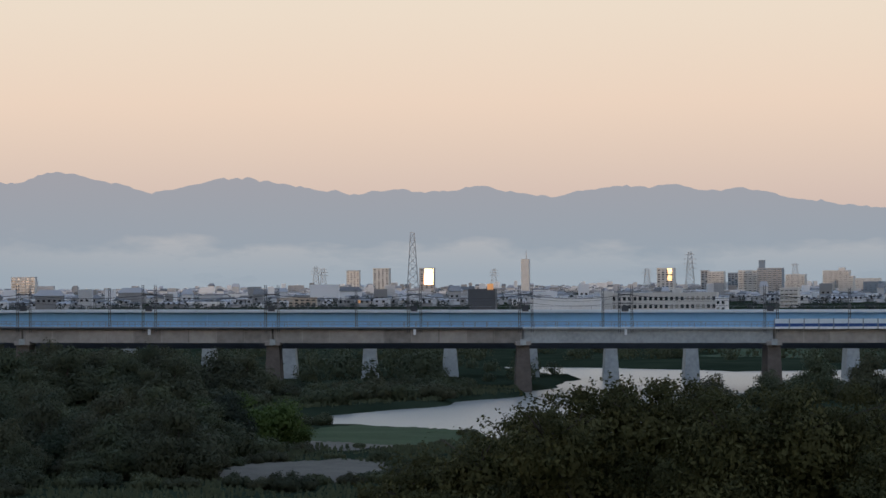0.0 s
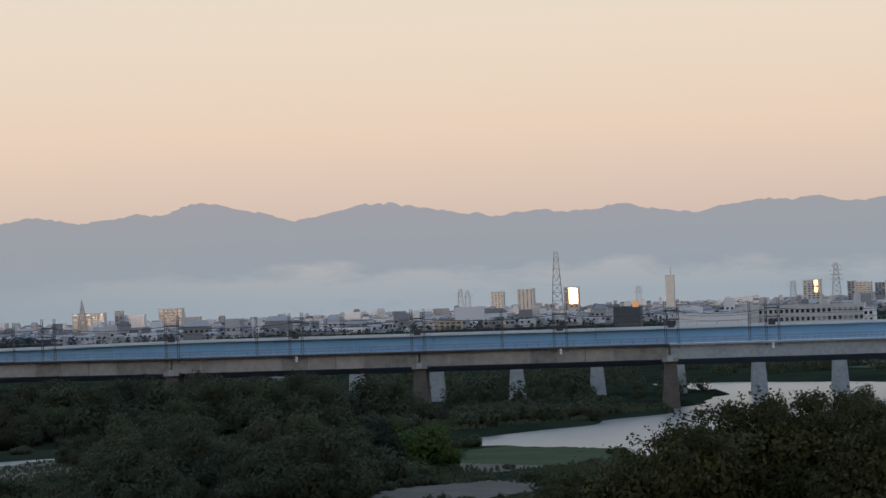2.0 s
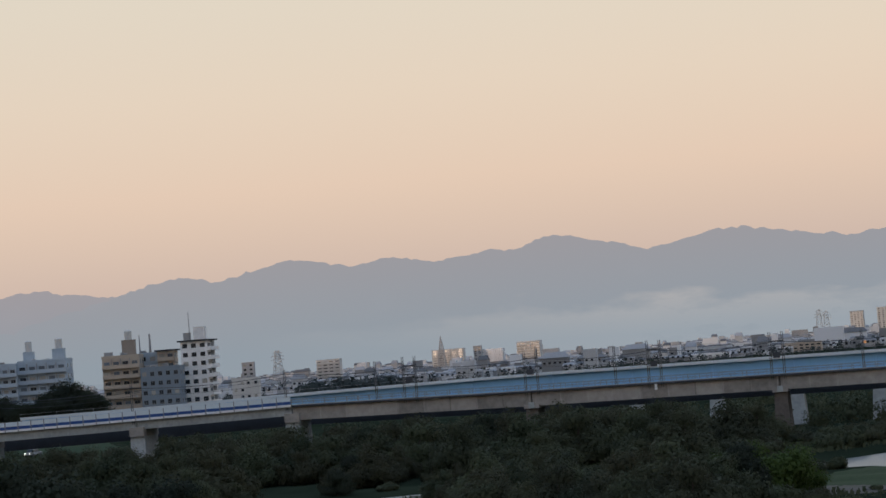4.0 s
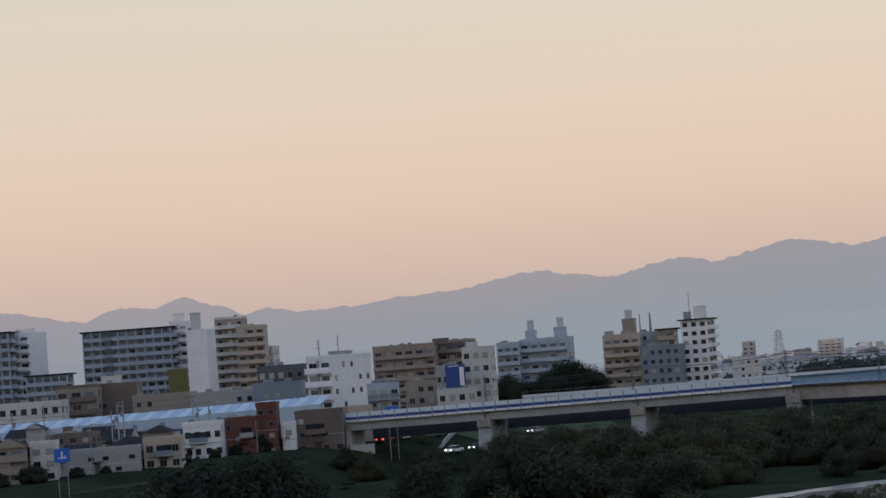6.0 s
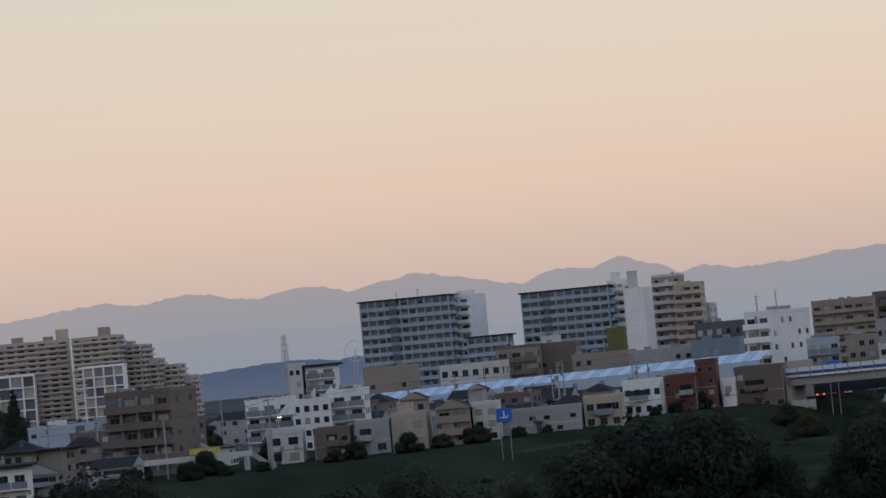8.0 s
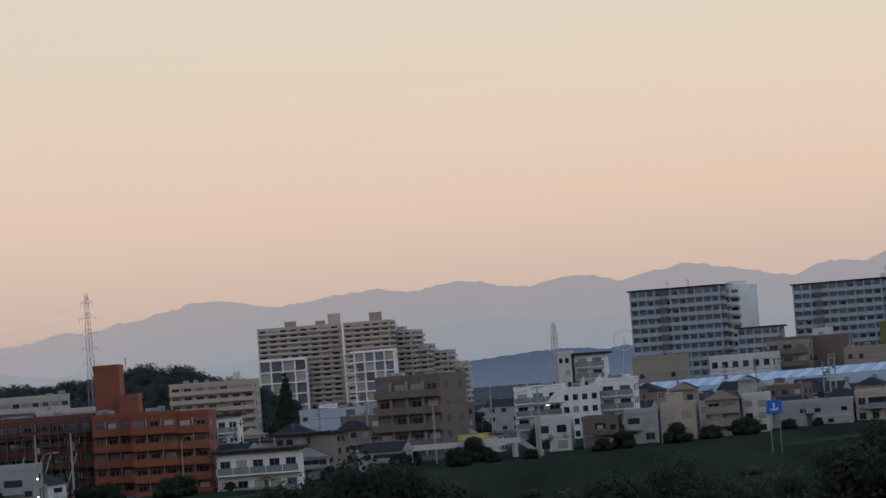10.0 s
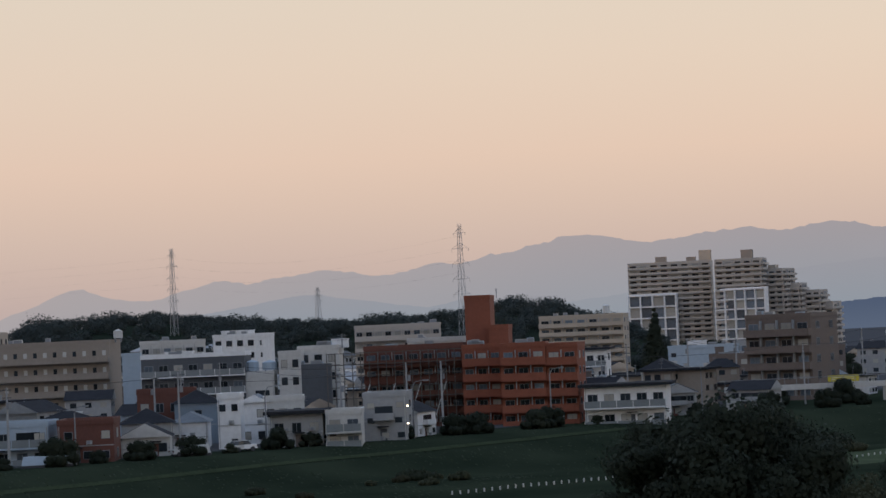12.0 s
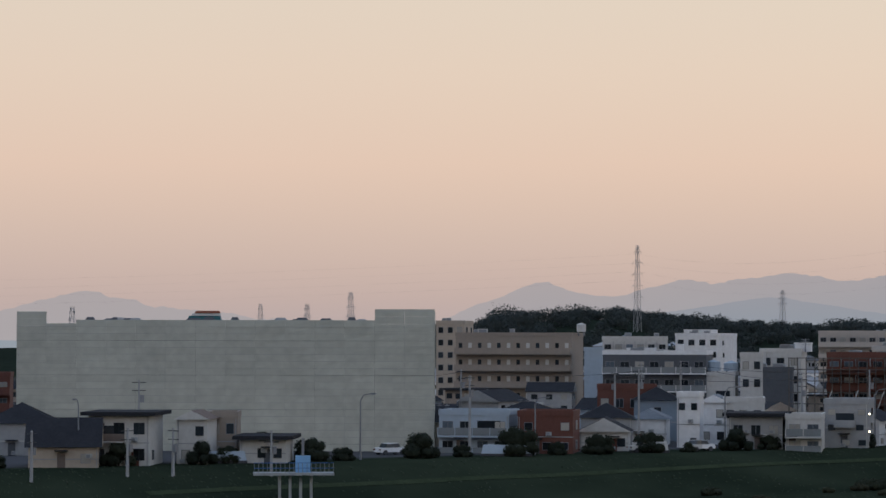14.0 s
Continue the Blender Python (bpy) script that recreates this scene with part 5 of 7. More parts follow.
# --- orange block
building(-297.2, 302.4, 39.9, 4.1, 9.0, 25.0, "orange", "tall orange tiled stair tower", ("none", 1, 1), None, extras=(("antenna", 5, 3, .12, .2, 1.6, "steel"),))
building(-293.1, 302.2, 39.6, 3.1, 8.0, 20.1, "orange", "orange tiled lift shaft block", ("none", 1, 1), None)
building(-281.4, 298.2, 40.8, 7.0, 12.0, 17.1, "orange", "orange tiled apartment block with long balconies", ("balcony", 5, 3), None)
building(-277.7, 301.6, 36.8, 5.0, 12.0, 16.8, "orange", "orange tiled apartment block corner wing", ("balcony", 5, 2), ("window", 5, 2))
orange_left = building(-300.5, 299.1, 42.5, 16.1, 12.0, 17.5, "brick", "dark orange apartment wing behind grey scaffolding", ("balcony", 5, 7), None)
building(-311.1, 311.1, 43.9, 10.3, 10.0, 18.5, "offwhite", "off-white penthouse row on an orange block", ("window", 5, 5), None)
building(-293.3, 300.6, 41.7, 6.3, 8.0, 17.1, "orange", "orange middle wing with galleries", ("balcony", 5, 3), None)
# --- houses and blocks further upstream
building(-404.0, 306.3, 43.4, 22.9, 14.0, 20.8, "tan", "tan apartment block with four long galleries", ("corridor", 5, 12), ("none", 1, 1), trim="tan", extras=(("tank", 24, 5, 1.8, 2, 2.2, "offwhite"),))
building(-459.7, 319.8, 47.2, 6.1, 14.0, 23.5, "beige", "beige apartment block with paired windows", ("window", 7, 3), ("window", 7, 2))
# wall painted dark for the shade inside the open balcony bays
building(-359.5, 302.7, 45.0, 18.6, 14.0, 17.5, "dark", "dark fronted apartment block with pale balcony rails", ("rail", 4, 7), ("window", 4, 2), trim="white", extras=(("box", 13, 3, 1.2, 1.2, 1.6, "white"), ("box", 4, 3, 5, 3, .9, "white")))
building(-426.7, 362.7, 33.3, 9.6, 14.0, 20.9, "white", "white apartment block of six floors", ("window", 6, 4), ("sparse", 6, 2), extras=(("box", 1, 3, 6, 5, 1.2, "white"),))
building(-394.9, 306.7, 50.6, 3.4, 8.0, 18.0, "ltblue", "pale blue plain shed wall", ("none", 1, 1), None)
building(-355.9, 322.1, 43.0, 7.5, 12.0, 17.9, "offwhite", "off-white house with a roof terrace", ("window", 4, 3), None, extras=(("box", 6, 3, 3, 3, 1.5, "white"), ("antenna", 8, 3, .3, .8, 2.5, "steel")))
building(-353.0, 310.3, 45.2, 4.0, 10.0, 17.2, "offwhite", "off-white narrow apartment house", ("window", 4, 2), None)
HS = dict(name="house", cat="house", group="houses behind the levee")
building(-262.4, 304.6, 36.4, 12.6, 9.0, 10.5, "white", "white two-storey house with a long dark roof", ("rail", 2, 5), None, roof="slab", **HS)
building(-359.8, 442.1, 35.7, 15.2, 12.0, 14.0, "ltblue", "pale blue low workshop with rooftop units", ("sparse", 3, 6), None, extras=(("box", 4, 3, 4, 3, 1.4, "white"), ("box", 14, 3, 6, 3, 1.0, "grey"), ("box", 22, 3, 3, 3, 2.2, "ltblue")))
building(-348.0, 386.4, 37.0, 6.5, 10.0, 15.2, "white", "white house with a roofed balcony", ("rail", 3, 3), ("window", 3, 1), roof="slab", **HS)
building(-311.4, 365.3, 36.9, 6.9, 10.0, 11.6, "offwhite", "pale low hall with a grey roof", ("sparse", 2, 3), None, roof="hip", **HS)
building(-356.2, 306.6, 45.8, 6.1, 10.0, 13.7, "offwhite", "off-white house with blue rooftop tanks", ("sparse", 3, 3), None, extras=(("tank", 2, 3, 2.6, 2, 2.4, "ltblue"), ("tank", 5.2, 3, 2.6, 2, 2.2, "ltblue")), **HS)

building(-285.5, 205.9, 45.5, 9.5, 9.0, 9.9, "ltblue", "pale blue two-storey house with a balcony", ("rail", 2, 4), None, **HS)
building(-278.8, 211.6, 47.0, 7.4, 9.0, 9.9, "brick", "red brown two-storey house with a flat roof", ("sparse", 2, 3), ("window", 2, 1), **HS)
building(-285.2, 238.9, 46.0, 3.2, 8.0, 12.0, "white", "narrow white three-storey house", ("sparse", 3, 2), None, **HS)
building(-292.6, 250.2, 45.3, 3.8, 9.0, 11.1, "white", "white gabled house with an outside stair", ("sparse", 2, 2), None, roof="gable", **HS)
building(-274.6, 245.0, 44.8, 7.4, 9.0, 9.5, "grey", "grey two-storey house with square windows", ("window", 1, 3, 1.2), None, roof="slab", **HS)
building(-269.5, 247.7, 44.7, 5.0, 8.0, 9.2, "offwhite", "off-white two-storey house with a balcony", ("rail", 2, 2), None, **HS)
building(-271.7, 258.5, 41.0, 6.2, 10.0, 11.1, "grey", "grey three-storey house with lit stair landings", ("sparse", 3, 3), ("window", 3, 1), **HS)
building(-282.1, 223.6, 49.6, 6.7, 9.0, 7.6, "offwhite", "low off-white house with a tiled roof", ("sparse", 1, 3), None, roof="gable", **HS)
building(-292.8, 239.1, 47.7, 5.2, 9.0, 8.8, "white", "white house with a tiled roof", ("sparse", 2, 2), None, roof="hip", **HS)
building(-279.1, 148.2, 51.3, 7.3, 9.0, 10.9, "offwhite", "off-white two-storey house with brown windows", ("window", 2, 3), ("sparse", 2, 2), roof="slab", **HS)
building(-279.3, 156.2, 51.9, 3.7, 8.0, 10.4, "offwhite", "off-white gabled two-storey house", ("sparse", 2, 2), None, roof="gable", **HS)
building(-284.4, 163.4, 56.7, 3.7, 7.0, 10.3, "tan", "tan two-storey house with narrow windows", ("window", 2, 2), None, **HS)
building(-276.2, 165.5, 52.9, 5.6, 9.0, 7.8, "offwhite", "single-storey off-white house with a dark roof", ("sparse", 1, 3), None, roof="slab", **HS)
building(-278.6, 141.2, 61.5, 8.2, 7.2, 7.4, "beige", "old house with a steep dark tiled roof", ("sparse", 1, 3), ("window", 1, 2), roof="steep", **HS)
building(-310.2, 151.0, 61.5, 9.3, 10.0, 9.2, "grey", "grey low house with a blue roof", ("none", 1, 1), None, roof="hip", **HS)
building(-362.6, 168.9, 62.1, 6.5, 10.0, 14.3, "brick", "red brown apartment house at the edge of the town", ("balcony", 4, 3), None)
building(-214.2, 445.6, 21.7, 3.8, 9.0, 15.8, "brick", "tall brick red town house", ("sparse", 4, 2), None, **HS)
building(-216.7, 442.1, 22.1, 6.1, 9.0, 13.4, "brick", "brick red terraced town house", ("sparse", 3, 4), None, **HS)
building(-205.6, 456.8, 20.1, 9.2, 12.0, 13.6, "brown", "dark brown three-storey block", ("sparse", 3, 4), None, **HS)
building(-212.0, 448.6, 22.2, 2.5, 8.0, 11.8, "white", "small white two-storey house", ("sparse", 2, 1), None, **HS)
building(-221.0, 436.3, 22.1, 7.4, 10.0, 13.1, "white", "white two-storey house with a flat roof", ("sparse", 2, 4), None, **HS)
building(-218.5, 414.9, 24.3, 6.8, 10.0, 11.2, "beige", "beige two-storey rendered house", ("window", 2, 3), None, **HS)
building(-223.1, 407.8, 25.2, 14.8, 10.0, 10.1, "grey", "grey long low house row", ("sparse", 2, 6), None, **HS)
building(-231.6, 393.6, 27.1, 4.5, 10.0, 12.2, "offwhite", "off-white narrow three-storey house", ("window", 3, 2), None, **HS)
building(-234.4, 388.5, 27.8, 5.8, 10.0, 12.4, "tan", "tan three-storey house with balconies", ("balcony", 3, 2), None, roof="gable", **HS)
building(-239.5, 382.5, 28.7, 6.0, 10.0, 11.7, "beige", "beige stepped house with square windows", ("window", 2, 2), None, extras=(("box", 1, 2, 2.6, 4, 2, "beige"),), **HS)
building(-244.4, 378.1, 29.5, 5.8, 10.0, 11.0, "grey", "grey rendered two-storey house", ("window", 2, 2), None, **HS)
building(-249.4, 373.3, 29.3, 6.2, 10.0, 10.4, "brown", "brown brick two-storey house", ("sparse", 2, 3), None, **HS)
building(-255.4, 367.6, 31.0, 6.0, 10.0, 10.8, "offwhite", "off-white two-storey house with dark windows", ("window", 2, 2), None, **HS)
building(-247.8, 396.2, 28.2, 4.6, 9.0, 14.4, "tan", "tan house with twin gables", ("sparse", 3, 2), None, roof="gable", **HS)
building(-241.0, 405.1, 26.4, 2.8, 8.0, 15.2, "grey", "grey house with an arched roof", ("none", 1, 1), None, roof="gable", **HS)
# --- low blocks between the bridge's end and the station
building(-218.4, 515.6, 23.3, 6.9, 8.0, 17.6, "ltblue", "pale blue glazed corner office", ("rail", 4, 3), ("window", 4, 2), extras=(("box", 1, 2, 3, 3, 1.0, "steelblue"),))
building(-226.4, 555.6, 22.5, 6.6, 8.0, 17.4, "tan", "low grey brown office block with small windows", ("window", 4, 3), ("window", 4, 2))
building(-208.0, 476.6, 23.9, 5.6, 6.0, 13.6, "beige", "beige shop front with tall dark bays", ("window", 1, 5, .6), ("none", 1, 1))
building(-214.1, 549.8, 21.7, 8.9, 8.0, 15.0, "offwhite", "off-white low office with a window band", ("window", 3, 4), None)
# --- roofs and blocks in the depth of the town
building(-349.5, 314.3, 46.4, 6.6, 6.0, 14.6, "dark", "plain dark block below a pale house", ("none", 1, 1), None)
building(-311.0, 252.0, 51.6, 9.0, 8.0, 12.6, "brick", "long low red brown house with a pale roof edge", ("window", 2, 4), None, **HS)
building(-290.6, 231.0, 52.1, 7.2, 7.5, 9.2, "grey", "grey house under a wide dark tiled roof", ("sparse", 2, 3), None, roof="hip", **HS)
building(-304.7, 251.3, 51.0, 6.8, 7.5, 11.2, "steelblue", "blue grey house with a broad tiled roof", ("sparse", 2, 3), None, roof="hip", **HS)
building(-289.0, 254.4, 49.1, 6.0, 7.5, 11.0, "offwhite", "off-white house with a roof deck", ("sparse", 2, 3), None, **HS)
building(-433.6, 354.4, 51.5, 13.9, 9.0, 20.2, "offwhite", "long pale apartment block before the wooded hill", ("balcony", 5, 6), None)
building(-457.2, 447.8, 46.5, 21.1, 9.0, 21.8, "bigtan", "long low pale housing block before the wooded hill", ("balcony", 5, 9), None)

# --- the sheeted building
def sheeted(cx, cy, yaw, W, D, zt):
    zb = 4.0
    t = thing("sheeted_building", pose(cx, cy, zb, 0, 0, yaw), "large building wrapped in grey scaffold sheeting", "building")
    FOOT.append((cx, cy, radians(yaw), W, D))
    H = zt - zb
    s = Shape()
    s.box(-W + .6, -.6, .6, D, -1, H - 2.6, "grey")
    s.ob("wall", t)
    cols, rows = 14, 20
    for i in range(cols):
        for j in range(rows):
            u0, u1 = W * i / cols, W * (i + 1) / cols
            hh = H - 1.5
            if i >= cols - 2:
                hh = H
            if i < 1:
                hh = H - .4
            if i == 1:
                hh = H - 2.0
            z0, z1 = hh * j / rows, hh * (j + 1) / rows
            b = .012 * math.sin(i * 1.7 + j)
            s = Shape()
            s.hexa([(-W + u0 + .01, -.02 - b, z0 + .015), (-W + u1 - .01, -.02 + b, z0 + .015), (-W + u1 - .01, .06, z0 + .015), (-W + u0 + .01, .06, z0 + .015),
                    (-W + u0 + .01, -.02 + b, z1), (-W + u1 - .01, -.02 - b, z1), (-W + u1 - .01, .06, z1), (-W + u0 + .01, .06, z1)], "screen")
            s.ob("sheet_panel", t)
    for j in range(1, rows):
        s = Shape()
        z = (H - 1.5) * j / rows
        s.box(-W, 0, -.10, -.075, z - .012, z + .012, "dark" if j % 5 == 2 else "grey")
        s.ob("tie_rail", t)
    for i in range(0, cols + 1, 2):
        s = Shape()
        s.beam((-W + W * i / cols, .25, -.5), (-W + W * i / cols, .25, H - 1.6), .07, "scaffold")
        s.ob("scaffold_tube", t)
    s = Shape()
    s.box(-.05, .0, .06, D, 0, H, "screen")
    s.ob("side_sheet", t)
    for k in range(22):
        u = rng.uniform(8, W - 8)
        s = Shape()
        w = rng.uniform(.4, 2.2)
        s.taper(-W + u, -W + u + w, 1, 2.2, H - 1.6, H - 1.6 + rng.uniform(.25, .55), .6, rng.choice(("dark", "grey", "dark")))
        s.ob("rolled_sheet", t)
    s = Shape()
    u = W * .405
    for k, (key, z) in enumerate((("teal", 0), ("offwhite", .7), ("orange", 1.05))):
        s.taper(-W + u + k * .5, -W + u + 4.6 - k * .1, 2, 4, H - 1.6 + z, H - 1.6 + z + (.7 if k == 0 else .33), .9, key)
    s.ob("tarpaulin", t, label="striped tarpaulin heap on the roof edge")


sheeted(-294.5, 199.9, 55.5, 56.8, 24.0, 24.2)


# --- scaffolding before the orange wing
def scaffolding(cx, cy, yaw, W, H, zb, bays, lifts, label):
    t = thing("scaffolding", pose(cx, cy, zb, 0, 0, yaw), label, "scaffolding")
    for i in range(bays + 1):
        for y in (-2.4, -1.6):
            s = Shape()
            s.beam((-W + W * i / bays, y, -.8), (-W + W * i / bays, y, H), .09, "scaffold")
            s.ob("standard", t)
    for j in range(lifts + 1):
        z = .3 + (H - .4) * j / lifts
        for y in (-2.4, -1.6):
            s = Shape()
            s.beam((-W, y, z), (0, y, z), .08, "scaffold")
            s.ob("ledger", t)
        s = Shape()
        s.box(-W, 0, -2.35, -1.65, z - .09, z - .04, "scaffold")
        s.ob("platform", t)
    for i in range(0, bays - 1, 3):
        s = Shape()
        s.beam((-W + W * i / bays, -2.45, .3), (-W + W * (i + 2) / bays, -2.45, H * .6), .12, "offwhite")
        s.ob("brace", t)
    return t


ol = orange_left.matrix_basis
scaffolding(ol.translation.x, ol.translation.y, math.degrees(ol.to_euler().z), 22, 13.2, 4.2, 16, 7, "grey tube scaffolding with platforms before an orange wing")

# ---------------------------------------------------------------- station
def station():
    t = thing("station_canopy", pose(0, 0, 0), "long pale blue glazed station canopy on a viaduct", "station")
    n = 44
    xa, xb = -230.0, -330.0
    for i in range(n):
        x0, x1 = xa + (xb - xa) * i / n, xa + (xb - xa) * (i + 1) / n
        y = 505.0
        f0, f1 = i / n, (i + 1) / n
        za, zb = 16.6 - 1.8 * f0, 16.6 - 1.8 * f1
        s = Shape()
        s.hexa([(x1, y - 5, zb - 1.7), (x0, y - 5, za - 1.7), (x0, y - 4.8, za - 1.7), (x1, y - 4.8, zb - 1.7), (x1 + .08, y, zb), (x0 - .08, y, za), (x0 - .08, y + .2, za), (x1 + .08, y + .2, zb)], "hallglass" if i % 2 else "hall")
        s.ob("roof_panel", t)
        s = Shape()
        s.hexa([(x1 + .03, y - 5, zb - 5.2), (x0 - .03, y - 5, za - 5.2), (x0 - .03, y - 4.7, za - 5.2), (x1 + .03, y - 4.7, zb - 5.2), (x1 + .03, y - 5, zb - 1.75), (x0 - .03, y - 5, za - 1.75), (x0 - .03, y - 4.7, za - 1.75), (x1 + .03, y - 4.7, zb - 1.75)], "hall")
        s.ob("side_panel", t)
        if i % 3 == 1:
            put("window", pane_mesh(1.1, 1.9, "steelblue"), t, pose((x0 + x1) / 2, y - 5.003, zb - 4.4))
    s = Shape()
    s.hexa([(xb, 500.3, 4.0), (xa, 500.3, 4.0), (xa, 511, 4.0), (xb, 511, 4.0), (xb, 500.3, 9.4), (xa, 500.3, 11.3), (xa, 511, 11.3), (xb, 511, 9.4)], "palecon")
    s.ob("viaduct", t)
    s = Shape()
    s.box(-330, -296, 495.5, 499.8, 11.2, 11.8, "roofblue")
    s.ob("lower_roof", t, label="blue sheet roof below the canopy")


station()


# ---------------------------------------------------------------- town infill
def house_proto(seed, joined=False):
    rnd = random.Random(seed)
    wall = rnd.choice(("white", "offwhite", "grey", "grey", "tan", "grey", "ltblue", "beige", "brown", "tan"))
    fl = rnd.choice((2, 2, 2, 3))
    roof = rnd.choice(("gable", "hip", "flat", "gable", "slab"))
    nm = {"white": "white", "offwhite": "off-white", "grey": "grey", "tan": "tan", "ltblue": "pale blue", "beige": "beige", "brown": "brown"}[wall]
    W, D = rnd.uniform(7, 11), rnd.uniform(7, 10)
    return building(0, 0, 0, W, D, -300 + fl * 2.75, wall, "%s %s town house with a %s roof" % (nm, "two-storey" if fl == 2 else "three-storey", {"gable": "gabled", "hip": "hipped tiled", "flat": "flat", "slab": "thin dark"}[roof]),
                    ("joined" if joined else rnd.choice(("window", "sparse", "rail")), fl, 3), ("joined" if joined else "sparse", fl, 2), zb=-300, extras=(("antenna", W * .3, D * .5, .06, .5, 2.6, "steel"),) + ((("box", W * .15, D * .4, 2.2, 2.4, 2.1, wall), ("box", W * .55, D * .3, 1.1, 1.0, 1.2, "ltblue"), ("box", W * .75, D * .55, .9, .5, .8, "grey")) if roof == "flat" else ()), roof=roof, name="house", cat="house", group="houses of the town")


HOUSES = [house_proto(100 + i) for i in range(14)]
HOUSES_FAR = [house_proto(130 + i, True) for i in range(16)]
FOOT = [f for f in FOOT if abs(f[0]) > 1]


def taken(x, y, r):
    for cx, cy, a, W, D in FOOT:
        dx, dy = x - cx, y - cy
        u, v = dx * math.cos(a) + dy * math.sin(a), -dx * math.sin(a) + dy * math.cos(a)
        if -W - r < u < r and -r < v < D + r:
            return True
    return False


def hides(x, y, top):
    """True where a house here would stand before one of the placed blocks."""
    az, d = math.atan2(-x, y), math.hypot(x, y)
    for cx, cy, a, W, D in FOOT:
        d2 = math.hypot(cx, cy)
        if d2 < d or d2 > d + 130:
            continue
        a1, a0 = math.atan2(-cx, cy), math.atan2(-(cx - W * math.cos(a)), cy - W * math.sin(a))
        if a1 - .012 < az < a0 + .012 and d2 < d + 26:
            return True
    return False


placed = 0
for row in range(20):
    y = 118.0
    while y < 640:
        y += rng.uniform(7.5, 11) + (row > 4) * rng.uniform(4, 16)
        xx = levee_x(y) - 10 - row * 11 + rng.uniform(-3, 3)
        az = math.degrees(math.atan2(-xx, y))
        if not 22 < az < 69 or (494 < y < 516):
            continue
        if az < 26.5 and math.hypot(xx, y) < 640:
            continue
        if taken(xx, y, 4.0) or hides(xx, y, 11) or placed > 270:
            continue
        o = copy_thing(rng.choice(HOUSES if row < 1 else HOUSES_FAR), pose(xx, y, land(xx, y) - .3, 0, 0, rng.choice((0, 90, 20, -10, 45)) + az * .5))
        k = rng.uniform(.58, .84)
        o.scale = (k, k, k * rng.uniform(.85, 1.05))
        placed += 1
for i in range(70):
    y = rng.uniform(130, 560)
    x = levee_x(y) - 6 - rng.uniform(0, 140)
    if not taken(x, y, 3):
        plant("street", x, y, rng.uniform(.6, 1.3), "garden trees among the houses")
for i in range(60):
    y = 125 + i * 7.5 + rng.uniform(-3, 3)
    plant("street", levee_x(y) - 2 + rng.uniform(-1, 1), y, rng.uniform(.4, 1.0), "hedge bushes along the levee road")
for p, k, sc in (((-273.0, 779.6, 13.0), "dark0", 1.5), ((-276.1, 772.1, 11.7), "dark1", 1.25), ((-267.8, 783.5, 12.5), "dark0", 1.35), ((-290.5, 773.2, 12.6), "dark1", 1.15), ((-284.4, 769.1, 10.6), "dark0", .95),
                 ((-498.0, 574.1, 13.2), "cedar", 1.35), ((-496.9, 588.2, 14.1), "dark0", .95), ((-491.2, 593.0, 12.8), "dark1", .9), ((-491.2, 586.5, 13.1), "dark1", .85)):
    plant(k, p[0], p[1], sc, "tall trees among the town blocks", 4.4)


# ---------------------------------------------------------------- wooded hill and far town
def hill_z(az, d):
    h = lerp_table(az, ((36, 0), (39.8, 0), (41.0, 12), (43, 29), (44.2, 31), (45.5, 27), (47, 25.5), (49.5, 27), (51, 32), (52.6, 33), (54, 31), (55, 26), (56, 24), (60, 20), (70, 14)))
    k = min(1, max(0, (d - 760) / 190))
    return 4.6 + h * .71 * k * k * (3 - 2 * k)


s = Shape()
na, nd = 70, 14
for i in range(na):
    for j in range(nd):
        q = [(36 + (70 - 36) * (i + a) / na, 740 + 420 * (j + b) / nd) for a, b in ((0, 0), (1, 0), (1, 1), (0, 1))]
        s.face([(*polar(a, d), hill_z(a, d) - .3) for a, d in q], "hillground")
tagged(s.ob("ground_hill"), "low hill behind the town", "hill", kind="structure")
s = Shape()
rw = random.Random(11)
for i in range(1250):
    az, d = rw.uniform(40.7, 62), 790 + 250 * rw.random()
    grove = noise.noise(Vector((az * .8, d * .016, 0)))
    if grove < -.10 and d < 900:
        continue
    x, y = polar(az, d)
    z = hill_z(az, d)
    r = rw.uniform(2.0, 3.2) + 4.0 * max(0, grove) * rw.uniform(.6, 1.2)
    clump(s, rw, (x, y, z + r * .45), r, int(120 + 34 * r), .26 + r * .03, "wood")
tagged(s.ob("hill_wood"), "dark evergreen wood covering the low hill", "wood", kind="stuff")
s = Shape()
for i in range(190):
    az, d = rw.uniform(42.5, 57), rw.uniform(690, 850)
    x, y = polar(az, d)
    z, w, dd, h = hill_z(az, d) - .5, rw.uniform(2.2, 4.2), rw.uniform(2.5, 4), rw.uniform(2.6, 5.0)
    key = rw.choice(("offwhite", "white", "grey", "far", "tan"))
    s.box(x - w, x + w, y - dd, y + dd, z, z + h, key)
    if rw.random() < .65:
        s.taper(x - w - .4, x + w + .4, y - dd - .4, y + dd + .4, z + h + .004, z + h + rw.uniform(.9, 1.7), .55, "farroof", .1)
    for k in range(3):
        u = -w + .5 + k * w * .62
        s.box(x + u, x + u + .9, y - dd - .05, y - dd - .004, z + h - 1.9, z + h - .8, "glass")
        s.box(x + w + .004, x + w + .05, y - dd + .6 + k * 1.5, y - dd + 1.5 + k * 1.5, z + h - 1.9, z + h - .8, "glass")
tagged(s.ob("hill_houses"), "small pale houses with grey roofs stepping up the wooded hill", "houses", kind="stuff")

